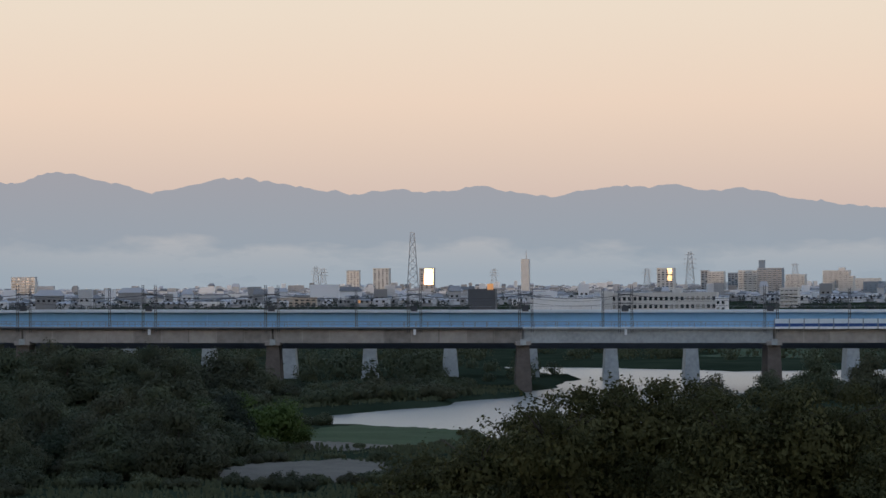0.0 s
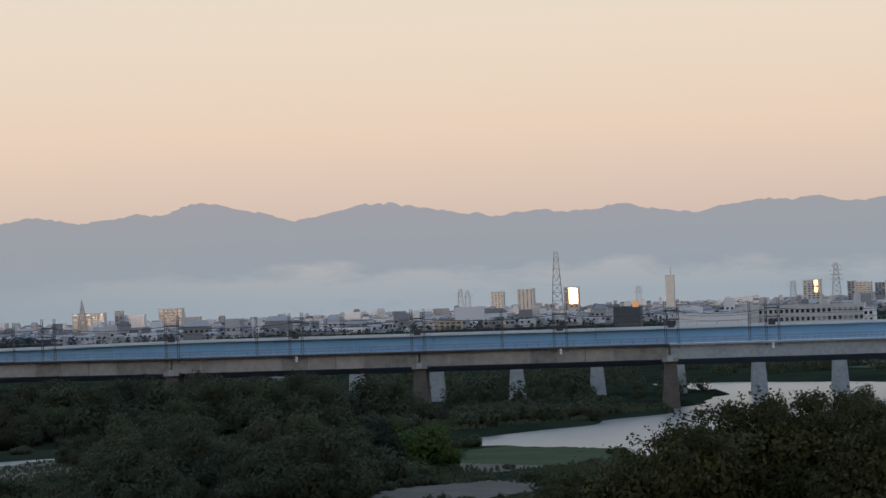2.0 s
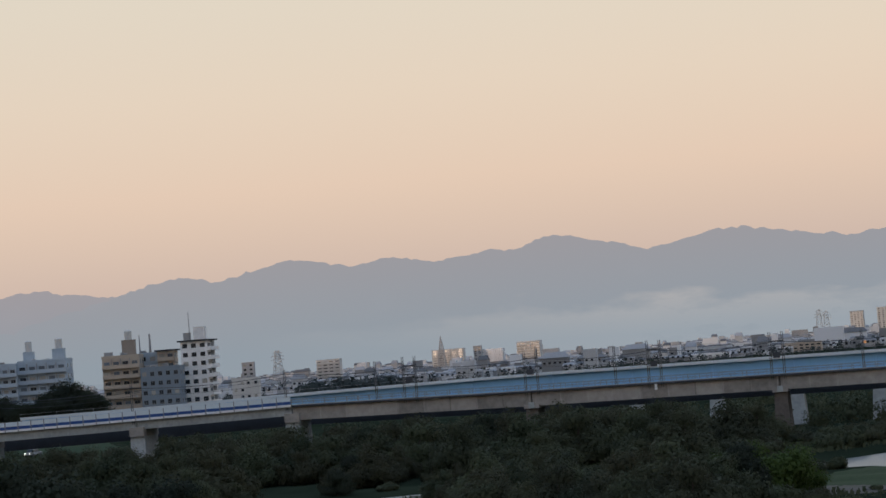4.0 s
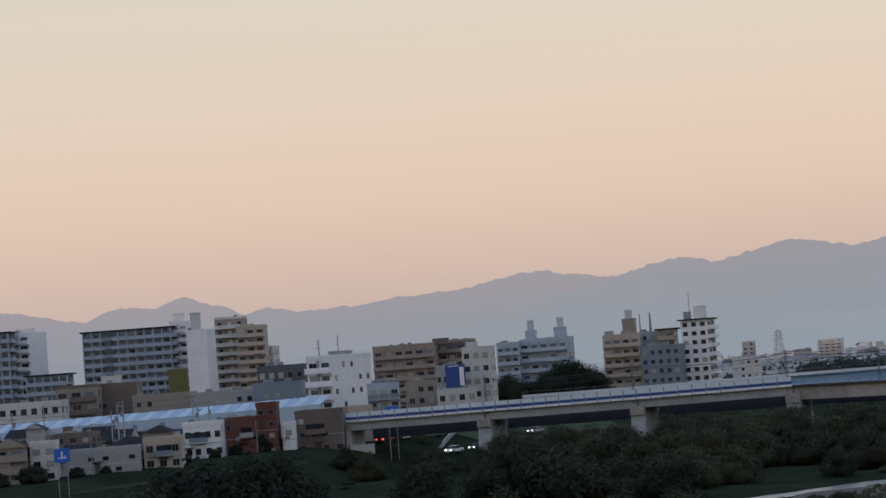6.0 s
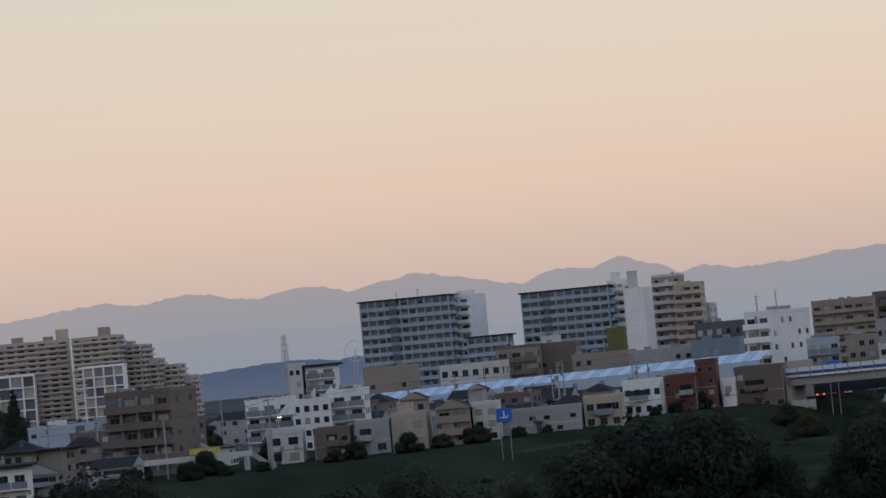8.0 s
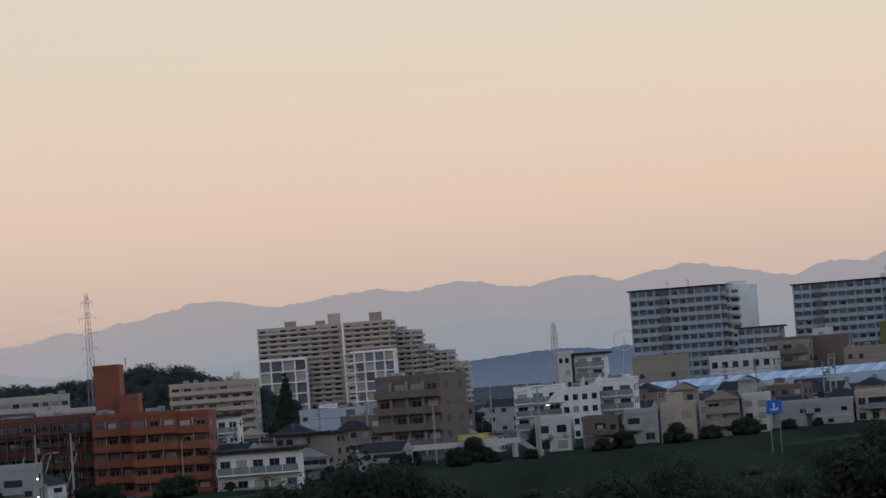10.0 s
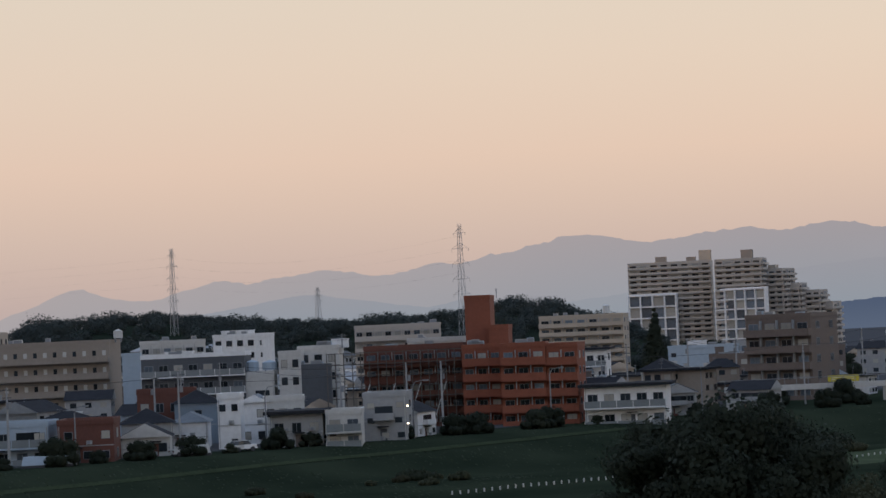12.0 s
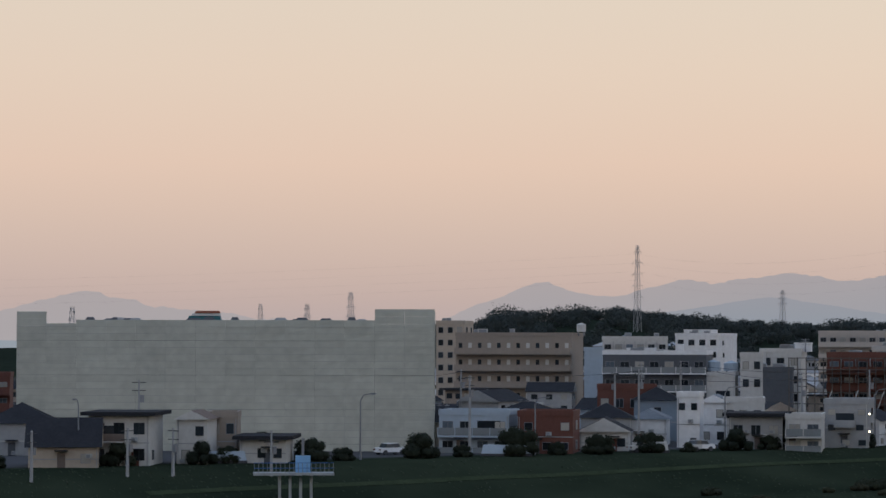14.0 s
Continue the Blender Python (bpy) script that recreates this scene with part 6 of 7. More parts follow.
# the flat town far beyond the bridges
s = Shape()
rt = random.Random(21)
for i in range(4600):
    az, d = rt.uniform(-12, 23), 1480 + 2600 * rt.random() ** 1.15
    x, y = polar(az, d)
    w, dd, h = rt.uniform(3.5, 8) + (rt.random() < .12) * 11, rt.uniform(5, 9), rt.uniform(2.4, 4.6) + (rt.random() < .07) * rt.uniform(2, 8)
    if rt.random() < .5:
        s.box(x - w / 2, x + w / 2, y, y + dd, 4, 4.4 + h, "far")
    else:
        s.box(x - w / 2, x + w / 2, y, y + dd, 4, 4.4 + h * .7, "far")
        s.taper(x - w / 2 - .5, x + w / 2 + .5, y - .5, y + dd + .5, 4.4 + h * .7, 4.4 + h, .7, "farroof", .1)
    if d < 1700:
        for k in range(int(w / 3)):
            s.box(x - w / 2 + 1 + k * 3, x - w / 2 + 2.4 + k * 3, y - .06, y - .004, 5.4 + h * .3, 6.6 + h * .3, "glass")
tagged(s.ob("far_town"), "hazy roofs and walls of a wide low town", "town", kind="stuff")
s = Shape()
for i in range(1000):
    az, d = rt.uniform(-12, 23), 1050 + 2000 * rt.random() ** 1.2
    if 780 < i < 900:
        az, d = rt.uniform(11.6, 14.2), rt.uniform(880, 960)
    x, y = polar(az, d)
    r = rt.uniform(1.6, 3.6) if i <= 780 or i > 899 else rt.uniform(3.5, 6.5)
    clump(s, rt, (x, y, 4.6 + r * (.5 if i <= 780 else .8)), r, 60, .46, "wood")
tagged(s.ob("far_trees"), "scattered dark trees in the far town", "trees", kind="stuff")
FT = dict(name="tower_block", cat="building", group="tower blocks of the far town")
building(-98.7, 2998.4, -1.1, 14.9, 24.0, 29.5, "offwhite", "pale grey tower block in haze", ("window", 12, 4), None, trim="grey", **FT)
building(-65.1, 2999.3, -4.9, 18.2, 24.0, 31.8, "offwhite", "pale pink tower block in haze", ("window", 12, 4), None, **FT)
building(82.8, 2598.7, -5.4, 7.9, 18.0, 38.1, "offwhite", "slender pale tower lit by the low sun", ("none", 1, 1), None, extras=(("antenna", 5, 5, .8, .8, 9, "steel"),), **FT)
building(-11.5, 2600.0, -3.0, 14.6, 20.0, 29.9, "grey", "dark tower with sunlit mirror glazing", ("window", 12, 3), None, **FT)
building(182.2, 2092.1, -10.1, 13.5, 20.0, 26.3, "offwhite", "tan tower block lit by the low sun", ("window", 12, 4), None, **FT)
building(243.1, 2287.1, -10.3, 14.3, 20.0, 23.6, "offwhite", "peach apartment tower lit by the low sun", ("balcony", 10, 4), None, **FT)
building(234.9, 2338.2, -8.6, 7.1, 20.0, 24.8, "grey", "grey tower block in haze", ("window", 10, 2), None, **FT)
building(277.5, 2484.6, -9.5, 9.6, 20.0, 22.7, "steelblue", "blue grey tower block in haze", ("window", 10, 3), None, **FT)
building(271.9, 2283.9, -12.3, 16.7, 20.0, 24.3, "offwhite", "beige apartment tower in haze", ("balcony", 10, 4), None, **FT)
building(280.5, 2182.1, -12.2, 20.7, 22.0, 25.9, "steelblue", "dark apartment tower with a lift head", ("balcony", 13, 5), None, trim="grey", extras=(("box", 1, 3, 5, 6, 7, "steelblue"),), **FT)
building(326.1, 2377.7, -13.6, 17.4, 20.0, 20.6, "offwhite", "pale apartment block in haze", ("balcony", 9, 4), None, **FT)
building(365.3, 2372.0, -14.5, 23.5, 20.0, 23.8, "offwhite", "pale pink apartment block in haze", ("balcony", 11, 5), None, extras=(("box", 14, 3, 6, 6, 3, "offwhite"),), **FT)
building(323.0, 2075.0, -14.0, 11.6, 20.0, 18.8, "offwhite", "beige apartment block in haze", ("balcony", 9, 3), None, **FT)
building(359.4, 2170.4, -14.7, 20.4, 20.0, 16.7, "offwhite", "pale stepped apartment block", ("balcony", 8, 4), None, **FT)
building(312.8, 1874.1, -16.3, 13.7, 20.0, 14.7, "steelblue", "dark blue grey apartment block", ("balcony", 7, 4), None, **FT)
building(102.8, 994.7, -9.0, 40.0, 16.0, 13.2, "offwhite", "long cream school building with rows of windows", ("window", 3, 20), None, name="school_building", cat="building")
building(90.3, 1006.0, -8.9, 3.3, 10.0, 14.6, "offwhite", "cream stair head of a school", ("none", 1, 1), None, **FT)
building(105.2, 984.4, -11.3, 3.8, 14.0, 11.3, "white", "white end block of a school", ("window", 3, 2), None, **FT)
building(63.6, 998.0, -5.4, 4.7, 14.0, 13.8, "offwhite", "pale grey low hall", ("none", 1, 1), None, **FT)
building(57.6, 978.3, -6.0, 26.2, 18.0, 11.6, "white", "long white low hall with a flat roof", ("sparse", 1, 8), None, **FT)
building(24.5, 1299.8, -5.1, 13.5, 16.0, 14.0, "dark", "dark low industrial hall", ("none", 1, 1), None, **FT)
building(173.3, 1288.4, -12.2, 8.9, 14.0, 13.4, "offwhite", "cream apartment block of five floors", ("balcony", 5, 4), None, **FT)
building(-372.0, 2371.0, 3.1, 21.4, 20.0, 23.9, "offwhite", "pale apartment block in haze", ("balcony", 8, 5), None, **FT)
building(-423.0, 2260.8, 5.0, 27.8, 20.0, 22.3, "offwhite", "pale apartment block below a spire", ("balcony", 9, 5), None, **FT)
building(-425.0, 2362.1, 7.3, 7.3, 20.0, 23.4, "grey", "narrow grey tower block", ("window", 11, 2), None, **FT)
building(-409.3, 2385.1, 3.8, 19.8, 20.0, 19.5, "white", "white striped apartment block", ("balcony", 10, 4), None, **FT)
building(-386.6, 2469.9, 2.8, 21.6, 20.0, 19.7, "offwhite", "peach apartment block in haze", ("balcony", 10, 4), None, **FT)
building(-460.3, 1946.3, 8.4, 17.9, 20.0, 21.4, "offwhite", "peach rounded apartment block", ("balcony", 7, 4), None, **FT)
building(-286.6, 1062.0, 11.8, 11.2, 16.0, 15.5, "offwhite", "off-white low apartment block", ("sparse", 4, 4), None, **FT)
building(-523.6, 1930.2, 12.2, 9.3, 16.0, 24.1, "grey", "grey tower block in haze", ("window", 6, 2), None, **FT)
building(-179.5, 2092.3, 0.0, 27.2, 16.0, 1.9, "white", "long white low warehouse in haze", ("sparse", 2, 5), None, **FT)
building(-126.2, 1494.7, 0.2, 21.9, 16.0, 7.0, "white", "long white low warehouse", ("sparse", 2, 5), None, **FT)
building(-74.1, 1498.2, 0.5, 22.6, 16.0, 9.1, "beige", "cream low apartment block", ("window", 3, 7), None, **FT)

# spire
def lattice(x, y, zt, zb, w, label, arms=3, name="power_pylon", cat="pylon", top=.30, key="pylon", thick=.22):
    """A lattice tower with pairs of arms."""
    t = thing(name, pose(x, y, zb), label, cat)
    H = zt - zb
    def half(k):
        return w / 2 * (1 - k * (1 - top))
    n = 9
    for a, b in ((-1, -1), (1, -1), (1, 1), (-1, 1)):
        s = Shape()
        s.beam((a * half(0), b * half(0), 0), (a * half(1), b * half(1), H), thick, key, thick * .7)
        s.ob("leg", t)
    s = Shape()
    for i in range(n):
        k0, k1 = i / n, (i + 1) / n
        h0, h1 = half(k0), half(k1)
        for y_ in (-1, 1):
            s.beam((-h0, y_ * h0, H * k0), (h1, y_ * h1, H * k1), thick * .55, key)
            s.beam((h0, y_ * h0, H * k0), (-h1, y_ * h1, H * k1), thick * .55, key)
            s.beam((-h1, y_ * h1, H * k1), (h1, y_ * h1, H * k1), thick * .5, key)
    tagged(s.ob("bracing", t), kind="stuff")
    for i in range(arms):
        k = .94 - i * .1
        s = Shape()
        L = max(w * .55, 2.9) if i != 0 else max(w * .4, 2.0)
        s.beam((-L, 0, H * k), (L, 0, H * k), thick * .8, key)
        s.beam((-L, 0, H * k), (0, 0, H * (k + .035)), thick * .5, key)
        s.beam((L, 0, H * k), (0, 0, H * (k + .035)), thick * .5, key)
        arm = s.ob("cross_arm", t)
        for q in (-L, L):
            s = Shape()
            s.box(q - thick * .3, q + thick * .3, -thick * .3, thick * .3, H * k - .8, H * k - thick * .4, key)
            s.ob("insulator", arm)
    return t


lattice(*(-453.3, 451.8, 46.3), 9, 2.0, "red and white lattice power pylon", 5, thick=.09)
lattice(*(-703.3, 561.5, 52.8), 14, 2.4, "tall lattice power pylon on the hill", 5, thick=.12)
lattice(*(-932.6, 832.3, 44.0), 20, 3, "distant lattice power pylon", 3, thick=.16)
lattice(*(-18.8, 1499.9, 46.5), 5, 7.5, "tall lattice radio tower", 0, thick=.5, name="radio_tower", cat="tower")
lattice(*(176.7, 1891.8, 37.9), 5, 8, "lattice power pylon in haze", 4, thick=.3)
lattice(*(-118.7, 2397.1, 32.1), 5, 8, "distant lattice power pylon", 3, thick=.3)
lattice(*(-112.1, 2397.4, 30.5), 5, 8, "distant lattice power pylon", 3, thick=.3)
lattice(*(44.3, 2399.6, 28.7), 5, 8, "distant lattice power pylon", 3, thick=.3)
lattice(*(176.5, 2293.2, 27.6), 5, 8, "distant lattice power pylon", 3, thick=.3)
lattice(*(304.4, 2279.8, 31.0), 5, 9, "distant lattice radio tower", 1, thick=.3)
lattice(*(-441.7, 2257.2, 34.5), 5, 9, "pointed lattice spire above the far town", 0, thick=.7, name="radio_tower", cat="tower", top=.02)
lattice(*(-505.9, 1935.0, 31.8), 5, 9, "distant lattice power pylon", 3, thick=.4)
lattice(*(-1089.7, 1556.5, 51.7), 8, 6, "distant lattice power pylon", 3, thick=.4)
lattice(*(-760.4, 481.4, 36.4), 5, 3.2, "lattice power pylon behind the sheeted building", 3, thick=.14)
lattice(*(-853.7, 520.8, 33.8), 5, 3.2, "lattice power pylon behind the sheeted building", 3, thick=.14)
lattice(*(-949.1, 556.1, 35.1), 5, 3.2, "lattice power pylon behind the sheeted building", 2, thick=.14)
lattice(*(-806.9, 398.7, 31.2), 5, 3.2, "lattice power pylon behind the sheeted building", 3, thick=.14)
for k in range(4):
    a, b = Vector((-453.4, 451.7, 43.5)), Vector((-703.3, 561.5, 49.7))
    off = Vector((0, 0, -3.0 * k))
    wire("power_line", sagging(a + off, b + off, 4, 16), .007, "thin power line between two pylons")
    wire("power_line", sagging(b + off, Vector((b.x - 420, b.y - 330, b.z - 6)) + off, 5, 16), .007, "thin power line leaving a pylon")

# mirror glazing turned to send the low sun back to the eye, its warm tint painted
def glint(x, y, z, w, h, label):
    t = thing("mirror_window", pose(x, y, z), label, "window")
    d_in = Vector((0.0, math.cos(radians(SUN_UP)), -math.sin(radians(SUN_UP))))
    to_eye = (EYE - Vector((x, y, z))).normalized()
    nrm = (to_eye - d_in).normalized()
    t.matrix_basis = Matrix.Translation((x, y, z)) @ (-nrm).to_track_quat("Y", "Z").to_matrix().to_4x4()
    nx_, nz_ = max(1, round(w / 4)), max(1, round(h / 4))
    for i in range(nx_):
        for j in range(nz_):
            s = Shape()
            s.box(-w / 2 + w * i / nx_ + .1, -w / 2 + w * (i + 1) / nx_ - .1, -.1, .1, -h / 2 + h * j / nz_ + .1, -h / 2 + h * (j + 1) / nz_ - .1, "mirror")
            s.ob("pane", t)


glint(*(-16.6, 2584.9, 22.0), 9, 16, "mirror glazed tower front reflecting the low sun")
glint(*(22.0, 1289.8, 15.8), 3.2, 3.2, "large window reflecting the low sun")
glint(*(177.8, 2077.4, 24.5), 3.4, 4, "tower window reflecting the low sun")
glint(*(177.7, 2077.4, 19.2), 3.4, 4, "tower window reflecting the low sun")
glint(*(-48.9, 1479.2, 7.4), 1.6, 1.6, "window reflecting the low sun")

# far wheel
def wheel(x, y, z, r):
    t = thing("ferris_wheel", pose(x, y, z, 0, 0, 30), "white ferris wheel in far haze", "ferris wheel")
    n = 28
    s = Shape()
    for i in range(n):
        a, b = i / n * math.tau, (i + 1) / n * math.tau
        for rr in (r, r * .9):
            s.beam((math.cos(a) * rr, 0, math.sin(a) * rr), (math.cos(b) * rr, 0, math.sin(b) * rr), .32, "ltblue")
    s.ob("rim", t)
    for i in range(14):
        a = i / 14 * math.tau
        s = Shape()
        s.beam((0, 0, 0), (math.cos(a) * r, 0, math.sin(a) * r), .12, "ltblue")
        s.ob("spoke", t)
    for q in (-1, 1):
        s = Shape()
        s.beam((0, q, 0), (q * r * .4, q * 2, -z + 4), .4, "ltblue")
        s.ob("leg", t)


wheel(*(-1268.5, 1918.6, 39.2), 9.5)

# ---------------------------------------------------------------- street things
def street_lamp(x, y, z, h, label, lit):
    t = thing("street_lamp", pose(x, y, z, 0, 0, rng.uniform(-60, 60)), label, "street lamp", "street lamps along the levee road")
    s = Shape()
    s.beam((0, 0, -.4), (0, 0, h - 1), .2, "steel", .12)
    s.beam((0, 0, h - 1), (.5, 0, h - .2), .11, "steel", .09)
    s.beam((.5, 0, h - .2), (1.9, 0, h), .09, "steel", .08)
    s.ob("pole", t)
    s = Shape()
    s.box(1.6, 2.5, -.17, .17, h - .1, h + .06, "steel")
    head = s.ob("lamp_head", t)
    s = Shape()
    s.box(1.7, 2.4, -.13, .13, h - .16, h - .102, "lamp" if lit else "palecon")
    s.ob("lamp_glass", head)


for y in (140, 178, 205, 236, 262, 290, 318, 350, 372, 402, 436):
    street_lamp(levee_x(y) - 2.5 + rng.uniform(-1, 1), y, land(levee_x(y) - 3, y), rng.uniform(7.5, 9), "grey curved street lamp on the levee road", y in (350,))


def utility_pole(x, y, z, h):
    t = thing("utility_pole", pose(x, y, z, 0, 0, rng.uniform(0, 180)), "grey concrete utility pole with cross arms", "utility pole", "utility poles of the town")
    s = Shape()
    s.beam((0, 0, -.4), (0, 0, h), .30, "grey", .18)
    s.ob("pole", t)
    for k in (.3, 1.3):
        s = Shape()
        s.box(-.9, .9, -.06, .06, h - k - .1, h - k, "darksteel")
        s.ob("cross_arm", t)
    s = Shape()
    s.box(.15, .6, -.22, .22, h - 2.8, h - 1.9, "steel")
    s.ob("transformer", t)


for p, h in (((-271.4, 141.3, 6.0), 5.6), ((-270.7, 146.9, 5.9), 5.6), ((-268.5, 158.9, 5.7), 5.4), ((-270.9, 128.9, 6.4), 5.8)):
    utility_pole(p[0], p[1], land(p[0], p[1]), h)
poles = []
for i in range(44):
    y = 130 + i * 8.3
    x = levee_x(y) - rng.uniform(5, 80)
    if not taken(x, y, .6):
        h = rng.uniform(9.5, 12)
        utility_pole(x, y, land(x, y), h)
        poles.append((x, y, land(x, y) + h - .35))
for a, b in zip(poles, poles[1:]):
    if math.hypot(a[0] - b[0], a[1] - b[1]) < 45:
        wire("power_line", sagging(a, b, .7, 8), .03, "thin black cable between utility poles")


def sign(x, y, z, w, h, key, bars, label, poles_h, yaw):
    t = thing("road_sign", pose(x, y, z, 0, 0, yaw), label, "sign")
    s = Shape()
    s.box(-w / 2, w / 2, -.06, 0, 0, h, key)
    board = s.ob("panel", t)
    for bx, bz, bw, bh in bars:
        s = Shape()
        s.box(bx * w - bw * w / 2, bx * w + bw * w / 2, -.085, -.063, bz * h, (bz + bh) * h, "white")
        s.ob("sign_bar", board)
    for q in (-.3, .3):
        s = Shape()
        s.box(q * w - .08, q * w + .08, .004, .16, -poles_h, h * .8, "steel")
        s.ob("post", t)


ARROW = ((0, .35, .10, .45), (0, .28, .5, .08), (.22, .36, .07, .12))
sign(*(-220.3, 376.2, 9.6), 2.6, 2.3, "signblue", ARROW, "blue road sign with a white arrow by the levee road", 6.5, 28)
sign(*(-196.6, 459.7, 11.8), 2.5, 2.1, "signblue", ARROW, "blue road sign with white marks near the bridge", 8, 22)
sign(*(-253.8, 637.3, 15.3), 5.2, 6.0, "signdark", ((-.1, .92, .5, .03), (.32, .08, .22, .8)), "dark blue billboard with a pale panel on posts", 16, 20)
sign(*(-267.9, 356.6, 8.7), 5.2, 1.1, "yellow", ((0, .3, .8, .06), (0, .6, .7, .06)), "yellow banner on the footbridge", 1, 36)


def footbridge():
    x0, y0, z0 = -272.2, 330.6, 8.5
    x1, y1, z1 = -258.1, 356.3, 8.3
    t = thing("footbridge", pose(0, 0, 0), "pale concrete footbridge over the levee road", "footbridge")
    a, b = Vector((x0, y0, z0)), Vector((x1, y1, z1))
    s = Shape()
    s.beam(a, b, .9, "offwhite")
    deck = s.ob("deck", t)
    s = Shape()
    s.beam(a + Vector((0, 0, 1.5)), b + Vector((0, 0, 1.5)), .1, "steel")
    for i in range(15):
        p = a.lerp(b, i / 14)
        s.beam(p + Vector((0, 0, .4)), p + Vector((0, 0, 1.5)), .06, "steel")
    s.ob("railing", deck)
    for k in (.02, .28, .97):
        p = a.lerp(b, k)
        s = Shape()
        s.beam((p.x, p.y, 3.5), p - Vector((0, 0, .4)), .7, "offwhite")
        s.ob("column", t)
    s = Shape()
    e = b + Vector((3.5, 2.5, -(b.z - 5)))
    s.beam(b, e, .8, "palecon")
    s.ob("stair", t)


footbridge()


def car(x, y, z, yaw, key, label, tail):
    t = thing("car", pose(x, y, z, 0, 0, yaw), label, "car", "cars on the streets by the bridge")
    s = Shape()
    s.taper(-2.1, 2.1, -.85, .85, .35, .95, .97, key, .96)
    shell = s.ob("body", t)
    s = Shape()
    s.taper(-1.3, 1.2, -.78, .78, .952, 1.48, .72, "glass", .85)
    s.taper(-.95, .85, -.67, .67, 1.482, 1.52, .95, key)
    s.ob("cabin", t)
    for a in (-1.35, 1.35):
        for b in (-.86, .86):
            s = Shape()
            n = 10
            ring = [(a + math.cos(i / n * math.tau) * .33, math.sin(i / n * math.tau) * .33 + .33) for i in range(n)]
            for (xa, za), (xb, zb) in zip(ring, ring[1:] + ring[:1]):
                s.face([(xa, b - .1, za), (xb, b - .1, zb), (xb, b + .1, zb), (xa, b + .1, za)], "darksteel")
            for q in (-.1, .1):
                s.face([(c, b + q, d) for c, d in ring], "darksteel")
            s.ob("wheel", t)
    for b in (-.62, .62):
        s = Shape()
        s.box(-2.14, -2.075, b - .16, b + .16, .62, .8, {0: "head", 1: "red", 2: "brick"}[tail])
        s.ob("light", shell)


for px_, tail, key in (((-206.5, 481.6, 7.9), 1, "grey"), ((-205.3, 486.4, 8.0), 1, "white"), ((-195.1, 486.3, 8.3), 0, "white"), ((-194.0, 496.4, 8.2), 0, "dark"), ((-203.9, 497.9, 8.6), 0, "offwhite"), ((-206.2, 475.2, 7.9), 1, "dark")):
    car(px_[0], px_[1], land(px_[0], px_[1]), 110 if tail else 75, key, "%s car with its %s lights on" % ({"grey": "grey", "white": "white", "dark": "dark", "offwhite": "cream"}[key], "tail" if tail else "head"), tail)
for px_, key in (((-264.9, 231.8, 6.4), "white"), ((-262.4, 231.6, 6.2), "offwhite"), ((-272.2, 247.7, 5.5), "white"), ((-289.5, 189.5, 5.5), "white"), ((-270.1, 222.5, 6.0), "offwhite")):
    car(min(px_[0], levee_x(px_[1]) - 3), px_[1], land(levee_x(px_[1]) - 3, px_[1]) + .02, rng.uniform(60, 110), key, "parked %s car behind the levee" % ("white" if key == "white" else "cream"), 2)


def hoarding(x, y, yaw, L, key, label):
    t = thing("hoarding", pose(x, y, land(x, y), 0, 0, yaw), label, "hoarding", "hoardings along the levee road")
    n = int(L / 1.2)
    for i in range(n):
        s = Shape()
        s.box(-L + L * i / n + .02, -L + L * (i + 1) / n - .02, -.03, .03, .1, 2.1, key)
        s.ob("panel", t)
    s = Shape()
    s.box(-L, 0, .034, .09, .5, .6, "steel")
    s.box(-L, 0, .034, .09, 1.6, 1.7, "steel")
    s.ob("rail", t)


hoarding(-206.5, 461.5, 24.2, 5.6, "blue", "blue sheet hoarding beside the levee road")
hoarding(-201.6, 461.8, 23.7, 4.6, "offwhite", "off-white sheet hoarding beside the levee road")


def levee_stair():
    """Concrete steps with a pale handrail up the levee slope."""
    a, b = Vector((-198.5, 487, 0)), Vector((-206.5, 519, 0))
    t = thing("levee_stair", pose(0, 0, 0), "pale concrete steps with a handrail on the levee", "stair")
    n = 26
    s = Shape()
    for i in range(n):
        p = a.lerp(b, i / n)
        z = land(p.x, p.y)
        s.box(p.x - .35, p.x + .35, p.y - .45, p.y + .8, z - .3, z + .10, "concrete")
    s.ob("steps", t)
    s = Shape()
    for i in range(n):
        p, q = a.lerp(b, i / n), a.lerp(b, (i + 1) / n)
        zp, zq = land(p.x, p.y), land(q.x, q.y)
        s.beam((p.x + .7, p.y, zp + 1.1), (q.x + .7, q.y, zq + 1.1), .12, "offwhite")
        s.beam((p.x + .7, p.y, zp), (p.x + .7, p.y, zp + 1.1), .07, "offwhite")
    s.ob("handrail", t)


levee_stair()


